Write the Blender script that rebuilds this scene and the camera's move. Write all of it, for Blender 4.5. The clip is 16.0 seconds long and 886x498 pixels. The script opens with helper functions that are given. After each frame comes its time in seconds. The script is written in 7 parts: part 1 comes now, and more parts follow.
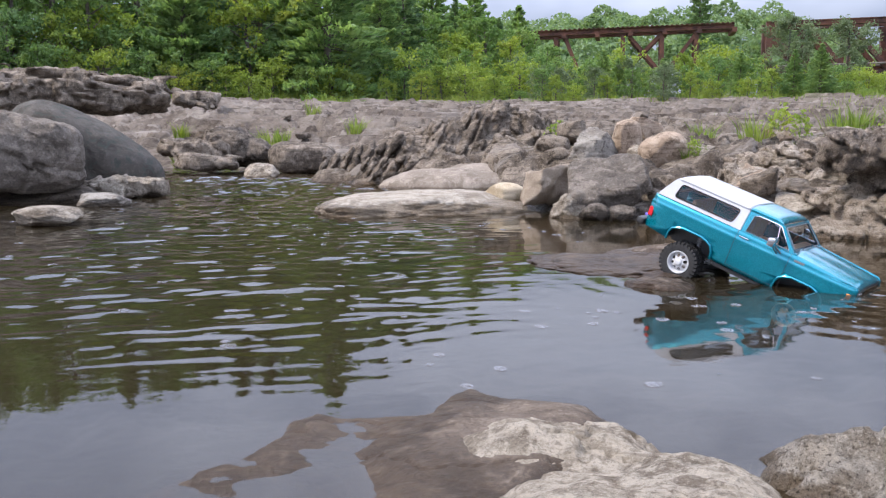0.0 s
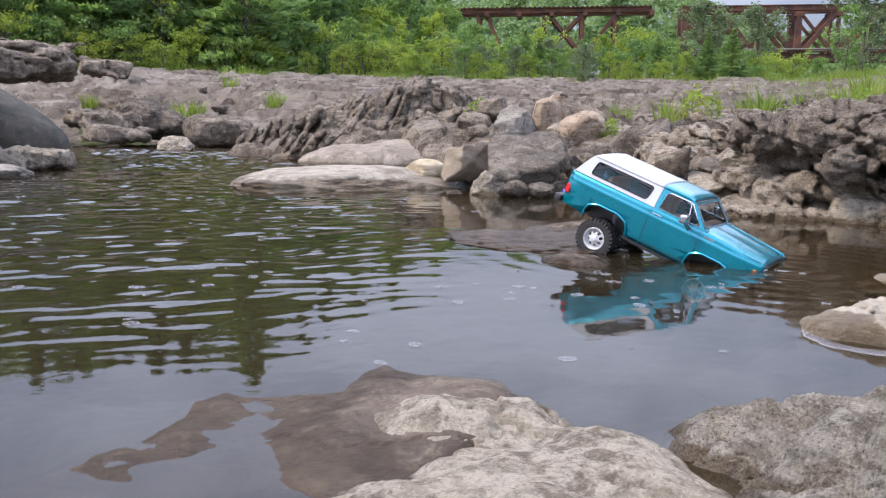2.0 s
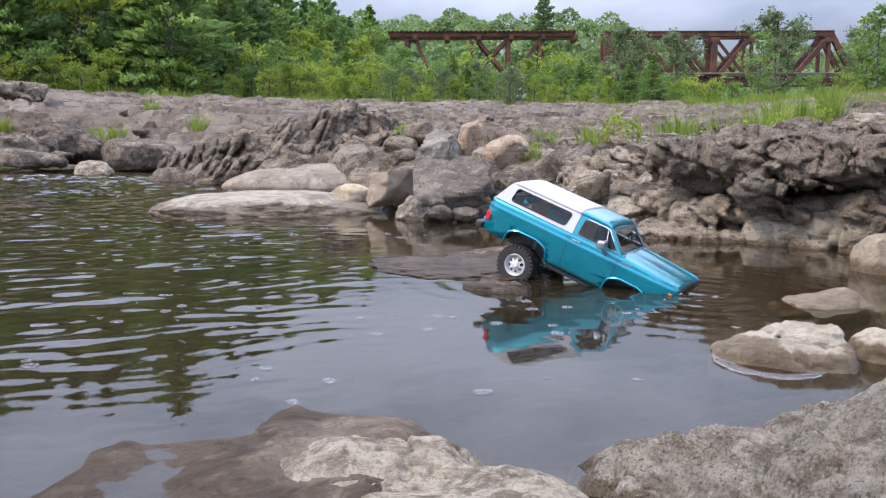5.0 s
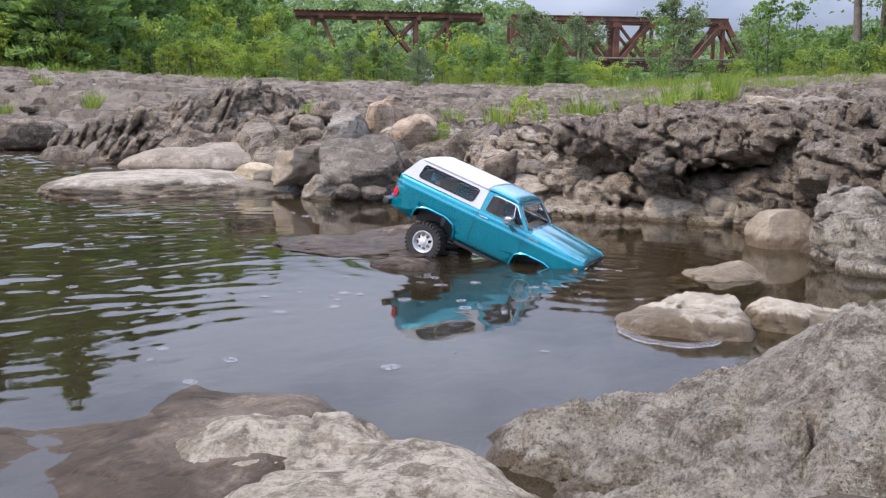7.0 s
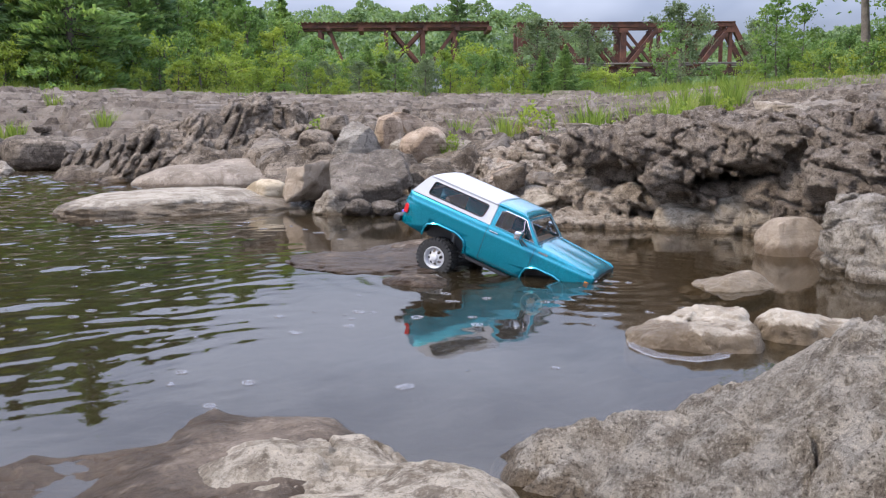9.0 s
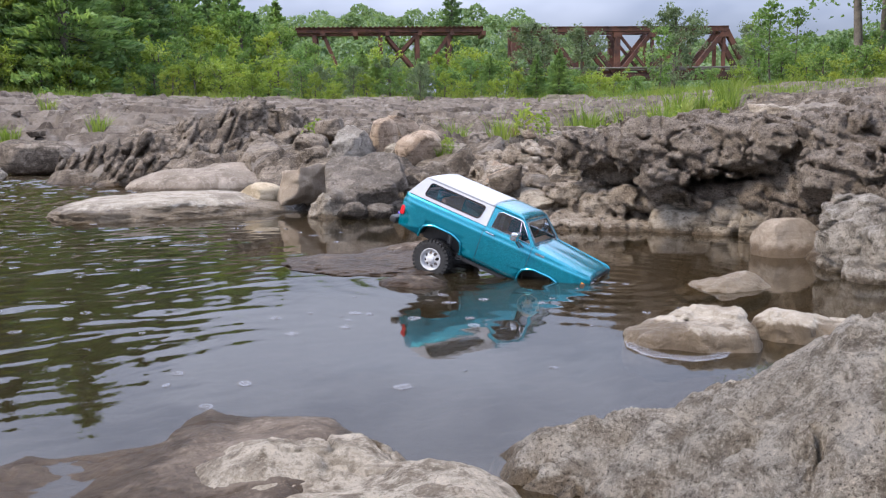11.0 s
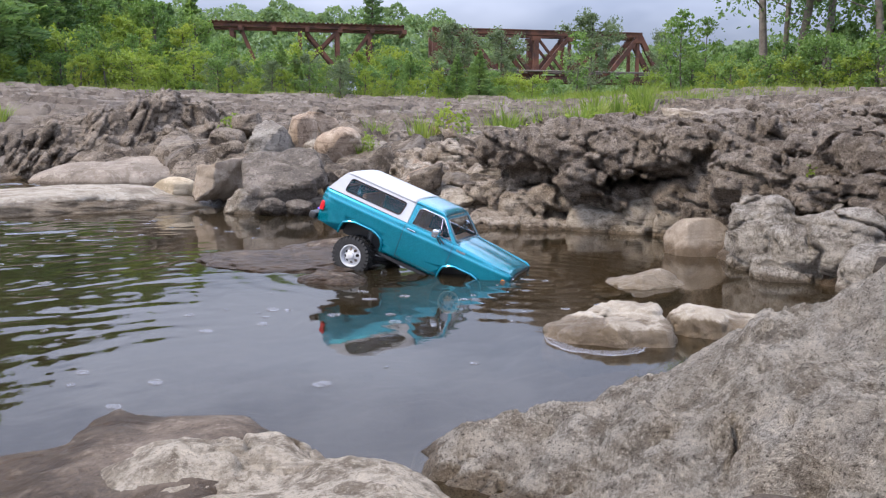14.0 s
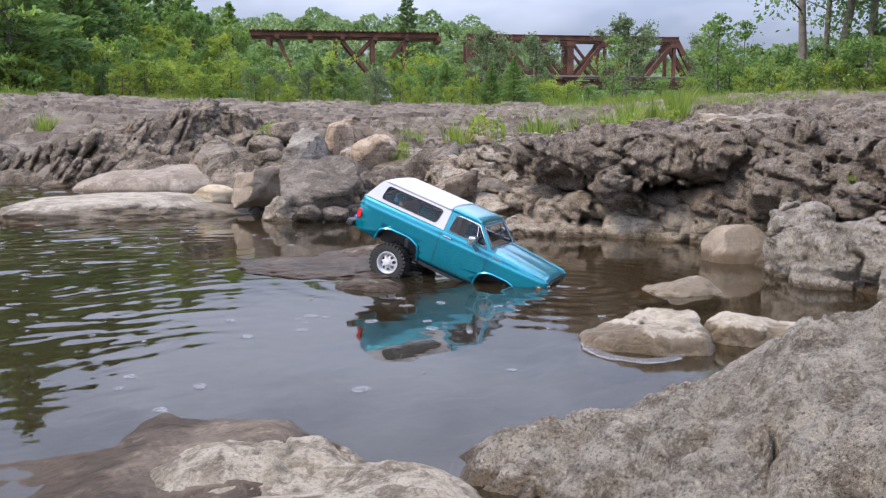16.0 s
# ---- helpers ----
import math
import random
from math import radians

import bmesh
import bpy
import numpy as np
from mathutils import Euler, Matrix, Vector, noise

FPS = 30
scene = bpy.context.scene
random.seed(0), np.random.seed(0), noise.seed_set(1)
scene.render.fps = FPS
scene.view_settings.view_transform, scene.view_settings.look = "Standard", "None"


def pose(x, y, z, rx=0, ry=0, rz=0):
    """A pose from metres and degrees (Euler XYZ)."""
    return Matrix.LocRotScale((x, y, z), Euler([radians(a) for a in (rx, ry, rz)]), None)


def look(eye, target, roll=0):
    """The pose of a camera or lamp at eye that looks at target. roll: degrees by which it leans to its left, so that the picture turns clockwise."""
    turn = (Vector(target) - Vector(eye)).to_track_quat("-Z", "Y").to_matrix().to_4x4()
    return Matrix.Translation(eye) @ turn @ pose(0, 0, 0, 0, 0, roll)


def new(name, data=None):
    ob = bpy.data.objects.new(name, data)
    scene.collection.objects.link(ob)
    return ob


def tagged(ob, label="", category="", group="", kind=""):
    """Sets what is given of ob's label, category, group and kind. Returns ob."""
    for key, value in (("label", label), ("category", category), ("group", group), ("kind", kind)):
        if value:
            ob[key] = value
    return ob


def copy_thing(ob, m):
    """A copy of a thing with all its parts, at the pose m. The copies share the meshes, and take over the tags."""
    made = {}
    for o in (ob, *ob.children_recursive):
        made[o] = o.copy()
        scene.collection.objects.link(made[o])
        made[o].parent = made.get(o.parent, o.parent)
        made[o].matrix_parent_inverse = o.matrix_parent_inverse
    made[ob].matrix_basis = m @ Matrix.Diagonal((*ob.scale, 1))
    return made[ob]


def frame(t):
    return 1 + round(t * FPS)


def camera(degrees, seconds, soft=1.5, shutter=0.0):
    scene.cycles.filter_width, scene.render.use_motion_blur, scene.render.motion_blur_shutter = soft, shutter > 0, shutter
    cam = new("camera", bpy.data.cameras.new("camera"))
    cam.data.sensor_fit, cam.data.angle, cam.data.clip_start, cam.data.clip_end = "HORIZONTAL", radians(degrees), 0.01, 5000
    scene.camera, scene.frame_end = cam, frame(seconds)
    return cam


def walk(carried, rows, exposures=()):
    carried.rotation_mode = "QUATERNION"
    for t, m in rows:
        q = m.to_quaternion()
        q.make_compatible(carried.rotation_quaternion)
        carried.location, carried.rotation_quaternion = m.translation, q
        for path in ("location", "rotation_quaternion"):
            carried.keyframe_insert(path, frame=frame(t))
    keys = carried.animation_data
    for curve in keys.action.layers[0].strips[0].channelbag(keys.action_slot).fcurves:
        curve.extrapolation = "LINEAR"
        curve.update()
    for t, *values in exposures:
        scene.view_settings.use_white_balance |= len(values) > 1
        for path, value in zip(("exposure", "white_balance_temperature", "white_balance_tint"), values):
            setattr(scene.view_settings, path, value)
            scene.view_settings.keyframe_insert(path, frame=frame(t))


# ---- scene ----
cam = camera(57.3, 16.0, soft=1.2)
PATH = [
    (0, (-0.0367, -0.0381, 0.3700), (-0.0438, 2.7637, 0.0085), 0.1),
    (0.5, (-0.0311, -0.0254, 0.3728), (0.0607, 2.7764, 0.0282), 0.5),
    (1, (-0.0254, -0.0226, 0.3714), (0.1624, 2.7722, -0.0014), 0.9),
    (1.5, (-0.0226, -0.0141, 0.3615), (0.2344, 2.7665, -0.0565), 1.1),
    (2, (-0.0240, -0.0127, 0.3615), (0.2401, 2.7651, -0.0748), 1.1),
    (2.5, (-0.0254, -0.0240, 0.3658), (0.2132, 2.7566, -0.0763), 0.9),
    (3, (-0.0240, -0.0254, 0.3686), (0.2203, 2.7552, -0.0678), 0.7),
    (3.5, (-0.0184, -0.0141, 0.3700), (0.3050, 2.7609, -0.0452), 0.8),
    (6, (0.0169, 0.0028, 0.3827), (0.6539, 2.7326, 0.0381), 0.9),
    (6.5, (0.0184, 0.0113, 0.3686), (0.7626, 2.7086, -0.0184), 1.2),
    (7, (0.0155, 0.0198, 0.3615), (0.8219, 2.6945, -0.0523), 1.4),
    (7.5, (0.0071, 0.0113, 0.3644), (0.8163, 2.6846, -0.0537), 1.2),
    (8, (0.0028, 0.0014, 0.3756), (0.7781, 2.6874, -0.0297), 0.9),
    (8.5, (0.0085, -0.0014, 0.3841), (0.7668, 2.6903, -0.0071), 0.4),
    (9, (0.0099, -0.0014, 0.3841), (0.7795, 2.6889, 0.0000), 0.1),
    (11.5, (0.0042, 0.0042, 0.3728), (0.7923, 2.6917, 0.0056), 0.0),
    (12, (0.0000, 0.0028, 0.3714), (0.7654, 2.6973, 0.0028), -0.2),
    (12.5, (0.0014, 0.0056, 0.3728), (0.8177, 2.6860, 0.0155), 0.0),
    (13, (0.0071, 0.0184, 0.3728), (0.9349, 2.6634, 0.0297), 0.5),
    (13.5, (0.0099, 0.0212, 0.3686), (1.0394, 2.6267, 0.0085), 0.8),
    (14, (0.0085, 0.0198, 0.3658), (1.0606, 2.6154, -0.0028), 1.1),
    (14.5, (0.0085, 0.0169, 0.3672), (1.0408, 2.6197, 0.0042), 1.1),
    (15, (0.0056, 0.0141, 0.3644), (1.0126, 2.6281, 0.0042), 1.1),
    (15.5, (0.0000, 0.0056, 0.3700), (0.9744, 2.6338, 0.0141), 1.1),
    (16, (-0.0014, 0.0071, 0.3700), (0.9391, 2.6465, 0.0212), 0.8),
]
walk(cam, [(t, look(eye, target, roll)) for t, eye, target, roll in PATH], [(0, 0.48), (3.5, 0.45), (7.0, 0.40), (16, 0.38)])

# ---- sky and sun ----
SUN_EL, SUN_AZ = 51.0, 266.0
world = bpy.data.worlds.new("sky")
scene.world = world
world.use_nodes = True
wt = world.node_tree
wt.nodes.clear()
w_out = wt.nodes.new("ShaderNodeOutputWorld")
w_bg = wt.nodes.new("ShaderNodeBackground")
w_sky = wt.nodes.new("ShaderNodeTexSky")
w_sky.sky_type, w_sky.sun_disc = "NISHITA", False
w_sky.sun_elevation, w_sky.sun_rotation = radians(SUN_EL), radians(SUN_AZ)
w_sky.air_density, w_sky.dust_density = 1.0, 1.5
w_co = wt.nodes.new("ShaderNodeTexCoord")
w_map = wt.nodes.new("ShaderNodeMapping")
w_map.inputs["Scale"].default_value = (1.0, 1.0, 2.6)
w_map.inputs["Rotation"].default_value = (0, 0, radians(-20))
w_map.inputs["Location"].default_value = (0, 0, 0.45)
w_no = wt.nodes.new("ShaderNodeTexNoise")
w_no.inputs["Scale"].default_value, w_no.inputs["Detail"].default_value = 3.0, 4.0
w_no.inputs["Roughness"].default_value = 0.55
w_ramp = wt.nodes.new("ShaderNodeMapRange")
w_ramp.inputs["From Min"].default_value, w_ramp.inputs["From Max"].default_value = 0.42, 0.62
w_ramp.inputs["To Min"].default_value, w_ramp.inputs["To Max"].default_value = 0.0, 1.0
w_cl = wt.nodes.new("ShaderNodeMix")
w_cl.data_type = "RGBA"
w_cl.inputs["A"].default_value = (6.3, 7.2, 10.0, 1)
w_cl.inputs["B"].default_value = (9.8, 10.7, 13.8, 1)
w_mix = wt.nodes.new("ShaderNodeMix")
w_mix.data_type = "RGBA"
w_mix.inputs["Factor"].default_value = 0.86
wt.links.new(w_co.outputs["Generated"], w_map.inputs["Vector"])
wt.links.new(w_map.outputs["Vector"], w_no.inputs["Vector"])
wt.links.new(w_no.outputs["Fac"], w_ramp.inputs["Value"])
wt.links.new(w_ramp.outputs["Result"], w_cl.inputs["Factor"])
wt.links.new(w_sky.outputs["Color"], w_mix.inputs["A"])
# an overcast sky is brighter overhead than at the horizon
w_sep = wt.nodes.new("ShaderNodeSeparateXYZ")
wt.links.new(w_co.outputs["Generated"], w_sep.inputs[0])
w_up = wt.nodes.new("ShaderNodeMapRange")
w_up.inputs["From Min"].default_value, w_up.inputs["From Max"].default_value = 0.10, 0.50
w_up.inputs["To Min"].default_value, w_up.inputs["To Max"].default_value = 0.42, 2.78
wt.links.new(w_sep.outputs["Z"], w_up.inputs["Value"])
w_lift = wt.nodes.new("ShaderNodeVectorMath")
w_lift.operation = "SCALE"
wt.links.new(w_cl.outputs["Result"], w_lift.inputs[0])
wt.links.new(w_up.outputs["Result"], w_lift.inputs["Scale"])
wt.links.new(w_lift.outputs["Vector"], w_mix.inputs["B"])
wt.links.new(w_mix.outputs["Result"], w_bg.inputs["Color"])
w_bg.inputs["Strength"].default_value = 0.081
wt.links.new(w_bg.outputs["Background"], w_out.inputs["Surface"])

sun = new("sun", bpy.data.lights.new("sun", "SUN"))
sun.data.energy, sun.data.angle, sun.data.color = 3.5, radians(11), (1.0, 0.875, 0.73)
sun_way = Vector((math.sin(radians(SUN_AZ)) * math.cos(radians(SUN_EL)), math.cos(radians(SUN_AZ)) * math.cos(radians(SUN_EL)), math.sin(radians(SUN_EL))))
sun.matrix_world = look(sun_way * 50, (0, 0, 0))


# ---- noise on arrays ----
def hashed(ix, iy, iz, seed):
    one = np.uint32
    h = ix.astype(np.int64).astype(one) * one(374761393) + iy.astype(np.int64).astype(one) * one(668265263) + iz.astype(np.int64).astype(one) * one(1440662683) + one(seed * 974711 & 0xFFFFFFFF)
    h = (h ^ (h >> one(13))) * one(1274126177)
    h = (h ^ (h >> one(16))) * one(2246822519)
    return h ^ (h >> one(15))


def perlin_part(p, seed):
    f0 = np.floor(p)
    i = f0.astype(np.int64)
    one = np.uint32
    f = (p - f0).T
    u = f * f * f * (f * (f * 6 - 15) + 10)
    ix = [((i[:, 0] + d).astype(one) * one(374761393)) for d in (0, 1)]
    iy = [((i[:, 1] + d).astype(one) * one(668265263)) for d in (0, 1)]
    iz = [((i[:, 2] + d).astype(one) * one(1440662683) + one(seed * 974711 & 0xFFFFFFFF)) for d in (0, 1)]
    wx, wy, wz = (1 - u[0], u[0]), (1 - u[1], u[1]), (1 - u[2], u[2])
    total = 0.0
    for dx in (0, 1):
        for dy in (0, 1):
            xy, wxy = ix[dx] + iy[dy], wx[dx] * wy[dy]
            for dz in (0, 1):
                h = xy + iz[dz]
                h = (h ^ (h >> one(13))) * one(1274126177)
                h = (h ^ (h >> one(16))) * one(2246822519)
                h = h ^ (h >> one(15))
                dot = ((h & one(255)) / 127.5 - 1.0) * (f[0] - dx) + ((h >> one(8) & one(255)) / 127.5 - 1.0) * (f[1] - dy) + ((h >> one(16) & one(255)) / 127.5 - 1.0) * (f[2] - dz)
                total = total + dot * wxy * wz[dz]
    return total


def perlin(p, seed=0):
    """Gradient noise of an (N, 3) array, about -0.7 to 0.7."""
    return np.concatenate([perlin_part(p[k:k + 16384], seed) for k in range(0, max(len(p), 1), 16384)])


def fbm(p, octaves=4, seed=0, gain=0.5, ridged=False):
    amp, total = 1.0, 0.0
    for k in range(octaves):
        n = perlin(p * 2.0 ** k, seed + 17 * k)
        total = total + amp * ((0.5 - 2.0 * np.abs(n)) if ridged else n)
        amp *= gain
    return total


def cells(x, y, seed=0):
    """Voronoi of the plane: distance to the nearest border, a random number and a tilt of the cell."""
    ix, iy = np.floor(x), np.floor(y)
    best = np.full(x.shape, 9.0)
    second = np.full(x.shape, 9.0)
    rnd, tilt_x, tilt_y, ox, oy = (np.zeros(x.shape) for _ in range(5))
    zero = np.zeros(x.shape)
    for dx in (-1, 0, 1):
        for dy in (-1, 0, 1):
            h = hashed(ix + dx, iy + dy, zero, seed)
            px, py = ix + dx + (h & 255) / 255.0, iy + dy + ((h >> 8) & 255) / 255.0
            d = np.hypot(px - x, py - y)
            near = d < best
            second = np.where(near, best, np.minimum(second, d))
            best = np.where(near, d, best)
            rnd = np.where(near, ((h >> 16) & 255) / 255.0, rnd)
            tilt_x = np.where(near, ((h >> 4) & 63) / 31.5 - 1, tilt_x)
            tilt_y = np.where(near, ((h >> 12) & 63) / 31.5 - 1, tilt_y)
            ox, oy = np.where(near, x - px, ox), np.where(near, y - py, oy)
    return second - best, rnd, tilt_x * ox + tilt_y * oy


def smooth(a, b, v):
    k = np.clip((v - a) / (b - a), 0, 1)
    return k * k * (3 - 2 * k)


# ---- node materials ----
def material(name, rough=0.8, metal=0.0, spec=0.5):
    m = bpy.data.materials.new(name)
    m.use_nodes = True
    b = m.node_tree.nodes["Principled BSDF"]
    b.inputs["Roughness"].default_value, b.inputs["Metallic"].default_value = rough, metal
    b.inputs["Specular IOR Level"].default_value = spec
    return m, m.node_tree, b


def node(nt, kind, **values):
    n = nt.nodes.new(kind)
    for k, v in values.items():
        n.inputs[k.replace("_", " ")].default_value = v
    return n


def noise_of(nt, vec, scale, detail=4.0, rough=0.55, distort=0.0):
    n = node(nt, "ShaderNodeTexNoise", Scale=scale, Detail=detail, Roughness=rough, Distortion=distort)
    nt.links.new(vec, n.inputs["Vector"])
    return n.outputs["Fac"]


def span(nt, fac, lo, hi, a=0.0, b=1.0):
    n = node(nt, "ShaderNodeMapRange", From_Min=lo, From_Max=hi, To_Min=a, To_Max=b)
    n.interpolation_type = "SMOOTHSTEP"
    nt.links.new(fac, n.inputs["Value"])
    return n.outputs["Result"]


def blend(nt, fac, a, b, mode="MIX"):
    n = nt.nodes.new("ShaderNodeMix")
    n.data_type, n.blend_type = "RGBA", mode
    for key, v in (("Factor", fac), ("A", a), ("B", b)):
        if isinstance(v, (int, float)):
            n.inputs[key].default_value = v
        elif isinstance(v, tuple):
            n.inputs[key].default_value = (*v, 1)
        else:
            nt.links.new(v, n.inputs[key])
    return n.outputs["Result"]


def maths(nt, op, a, b):
    n = nt.nodes.new("ShaderNodeMath")
    n.operation = op
    for k, v in enumerate((a, b)):
        if isinstance(v, (int, float)):
            n.inputs[k].default_value = v
        else:
            nt.links.new(v, n.inputs[k])
    return n.outputs[0]


def bumped(nt, b, height, strength, distance):
    n = node(nt, "ShaderNodeBump", Strength=strength, Distance=distance)
    nt.links.new(height, n.inputs["Height"])
    nt.links.new(n.outputs["Normal"], b.inputs["Normal"])


def rock_material(name, dark, mid, pale, pale_from=0.5, pale_to=0.68, unit=1.0, wet=0.035, stain_shade=(0.05, 0.045, 0.038), relief=1.0, fine=0.55, line=0.4, blot=1.0):
    """Weathered river rock: broad tones, lichen patches and flecks, dark stains and streaks with painted pit shade, and
    a wet band by the water.
    """
    dark, mid, pale, stain_shade = ((r * 1.03, g * 0.985, b * 0.93) for r, g, b in (dark, mid, pale, stain_shade))
    m, nt, b = material(name, 0.9, spec=0.25)
    co = nt.nodes.new("ShaderNodeNewGeometry").outputs["Position"]
    broad = noise_of(nt, co, 2.6 / unit, 5, 0.6, 0.5)
    patch = noise_of(nt, co, 9.0 / unit, 8, 0.7, 0.5)
    blotch = noise_of(nt, co, 19.0 / unit, 8, 0.72, 0.3)
    fleck = noise_of(nt, co, 75.0 / unit, 6, 0.75)
    grain = noise_of(nt, co, 420.0 / unit, 4, 0.7)
    flow = nt.nodes.new("ShaderNodeMapping")
    flow.inputs["Rotation"].default_value, flow.inputs["Scale"].default_value = (0.5, 0.35, 0.6), (3.0 / unit, 7.0 / unit, 38.0 / unit)
    nt.links.new(co, flow.inputs["Vector"])
    layers = noise_of(nt, flow.outputs[0], 1.0, 5, 0.65, 0.5)
    c = blend(nt, span(nt, broad, 0.42, 0.57), dark, mid)
    c = blend(nt, span(nt, patch, pale_from, pale_to, 0.0, 0.9), c, pale)
    c = blend(nt, span(nt, noise_of(nt, co, 3.7 / unit, 7, 0.7, 0.6), 0.52, 0.60, 0.0, 0.65 * blot), c, blend(nt, 1.0, c, (0.48, 0.45, 0.42), "MULTIPLY"))
    # this dark colour is stain and also the painted shade of pits and crevices
    c = blend(nt, span(nt, layers, 0.53, 0.64, 0.0, 0.55 * blot), c, stain_shade)
    c = blend(nt, span(nt, blotch, 0.53, 0.63, 0.0, 0.8 * blot), c, stain_shade)
    c = blend(nt, span(nt, blotch, 0.44, 0.32, 0.0, 0.5), c, tuple(min(1, v * 1.3) for v in pale))
    c = blend(nt, span(nt, fleck, 0.55, 0.64, 0.0, 0.6 * fine), c, tuple(min(1, v * 1.4) for v in pale))
    c = blend(nt, span(nt, fleck, 0.46, 0.37, 0.0, 0.85 * fine), c, stain_shade)
    c = blend(nt, span(nt, grain, 0.42, 0.6, 0.0, 0.5 * fine), c, blend(nt, 1.0, c, (0.45, 0.45, 0.45), "MULTIPLY"))
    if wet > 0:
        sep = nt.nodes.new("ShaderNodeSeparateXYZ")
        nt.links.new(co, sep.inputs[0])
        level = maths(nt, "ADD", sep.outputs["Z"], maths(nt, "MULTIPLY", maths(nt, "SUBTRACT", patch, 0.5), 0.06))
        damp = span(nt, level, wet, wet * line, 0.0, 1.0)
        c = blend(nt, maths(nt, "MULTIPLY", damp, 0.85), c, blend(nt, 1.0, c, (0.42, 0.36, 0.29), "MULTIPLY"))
        # rock below the water level turns darker brown with depth
        c = blend(nt, span(nt, sep.outputs["Z"], -0.006, -0.05, 0.0, 0.9), c, (0.075, 0.055, 0.034))
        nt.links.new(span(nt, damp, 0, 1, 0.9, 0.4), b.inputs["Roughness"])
    nt.links.new(c, b.inputs["Base Color"])
    h = maths(nt, "ADD", maths(nt, "MULTIPLY", fleck, 1.1), maths(nt, "MULTIPLY", grain, 0.34))
    h = maths(nt, "ADD", h, maths(nt, "MULTIPLY", patch, 1.6))
    h = maths(nt, "ADD", h, maths(nt, "MULTIPLY", blotch, -1.0))
    h = maths(nt, "ADD", h, maths(nt, "MULTIPLY", layers, -0.5))
    bumped(nt, b, h, 1.0, 0.022 * unit * relief)
    return m


def plain_material(name, colour, rough=0.5, metal=0.0, vary=0.08, scale=40.0, coat=0.0, bump=0.0, spec=0.5):
    m, nt, b = material(name, rough, metal, spec)
    co = nt.nodes.new("ShaderNodeTexCoord").outputs["Object"]
    n = noise_of(nt, co, scale, 5, 0.6)
    c = blend(nt, span(nt, n, 0.3, 0.7), tuple(v * (1 - vary) for v in colour), tuple(min(1, v * (1 + vary)) for v in colour))
    nt.links.new(c, b.inputs["Base Color"])
    nt.links.new(span(nt, noise_of(nt, co, scale * 2.3, 4), 0.3, 0.7, max(0, rough - 0.06), min(1, rough + 0.08)), b.inputs["Roughness"])
    b.inputs["Coat Weight"].default_value = coat
    b.inputs["Coat Roughness"].default_value = 0.06
    if bump:
        bumped(nt, b, n, bump, 0.002)
    return m


def leaf_material(name, low, high, yellow, trans=0.35):
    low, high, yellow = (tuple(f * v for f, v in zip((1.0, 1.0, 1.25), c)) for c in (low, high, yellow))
    trans += 0.08
    m, nt, b = material(name, 0.55, spec=0.25)
    geo = nt.nodes.new("ShaderNodeNewGeometry")
    c = blend(nt, geo.outputs["Random Per Island"], low, high)
    c = blend(nt, span(nt, noise_of(nt, geo.outputs["Position"], 0.9, 3), 0.5, 0.7, 0.0, 0.8), c, yellow)
    info = nt.nodes.new("ShaderNodeObjectInfo")
    c = blend(nt, maths(nt, "MULTIPLY", info.outputs["Random"], 0.45), c, low)
    nt.links.new(c, b.inputs["Base Color"])
    tr = nt.nodes.new("ShaderNodeBsdfTranslucent")
    nt.links.new(blend(nt, 1.0, c, (1.25, 1.3, 0.7), "MULTIPLY"), tr.inputs["Color"])
    mix = node(nt, "ShaderNodeMixShader", Fac=trans)
    nt.links.new(b.outputs[0], mix.inputs[1])
    nt.links.new(tr.outputs[0], mix.inputs[2])
    nt.links.new(mix.outputs[0], nt.nodes["Material Output"].inputs["Surface"])
    return m


ROCK_GREY = rock_material("grey_rock", (0.145, 0.121, 0.098), (0.265, 0.226, 0.186), (0.385, 0.338, 0.286), stain_shade=(0.045, 0.037, 0.030))
ROCK_DARK = rock_material("dark_rock", (0.088, 0.074, 0.062), (0.175, 0.148, 0.123), (0.30, 0.264, 0.224), 0.52, 0.68, stain_shade=(0.032, 0.027, 0.022))
ROCK_PALE = rock_material("pale_rock", (0.27, 0.235, 0.192), (0.40, 0.355, 0.298), (0.52, 0.475, 0.41), 0.44, 0.60, wet=0.022, stain_shade=(0.105, 0.088, 0.068))
ROCK_ISLE = rock_material("dry_topped_rock", (0.35, 0.31, 0.257), (0.44, 0.40, 0.335), (0.52, 0.48, 0.415), 0.42, 0.6, wet=0.040, stain_shade=(0.32, 0.27, 0.21), fine=0.4, line=0.85, blot=0.4, relief=0.6)
ROCK_NEAR = rock_material("near_rock_stone", (0.31, 0.268, 0.217), (0.50, 0.447, 0.378), (0.70, 0.645, 0.56), 0.43, 0.58, unit=0.27, wet=0.024, stain_shade=(0.075, 0.062, 0.049), relief=4.6, fine=1.0, blot=0.55)
ROCK_BLEACHED = rock_material("bleached_near_stone", (0.25, 0.213, 0.17), (0.44, 0.39, 0.32), (0.64, 0.585, 0.50), 0.43, 0.57, unit=0.32, wet=0.020, stain_shade=(0.10, 0.078, 0.057), relief=1.7, fine=0.6, blot=0.6)
ROCK_STREAM = rock_material("stream_slab_stone", (0.34, 0.305, 0.255), (0.46, 0.42, 0.36), (0.55, 0.51, 0.445), 0.42, 0.6, wet=0.062, stain_shade=(0.24, 0.205, 0.165), fine=0.4, line=0.8)
ROCK_CREAM = rock_material("cream_stone", (0.50, 0.42, 0.30), (0.62, 0.53, 0.39), (0.70, 0.62, 0.48), 0.42, 0.6, wet=0.02, stain_shade=(0.42, 0.34, 0.24), fine=0.3)
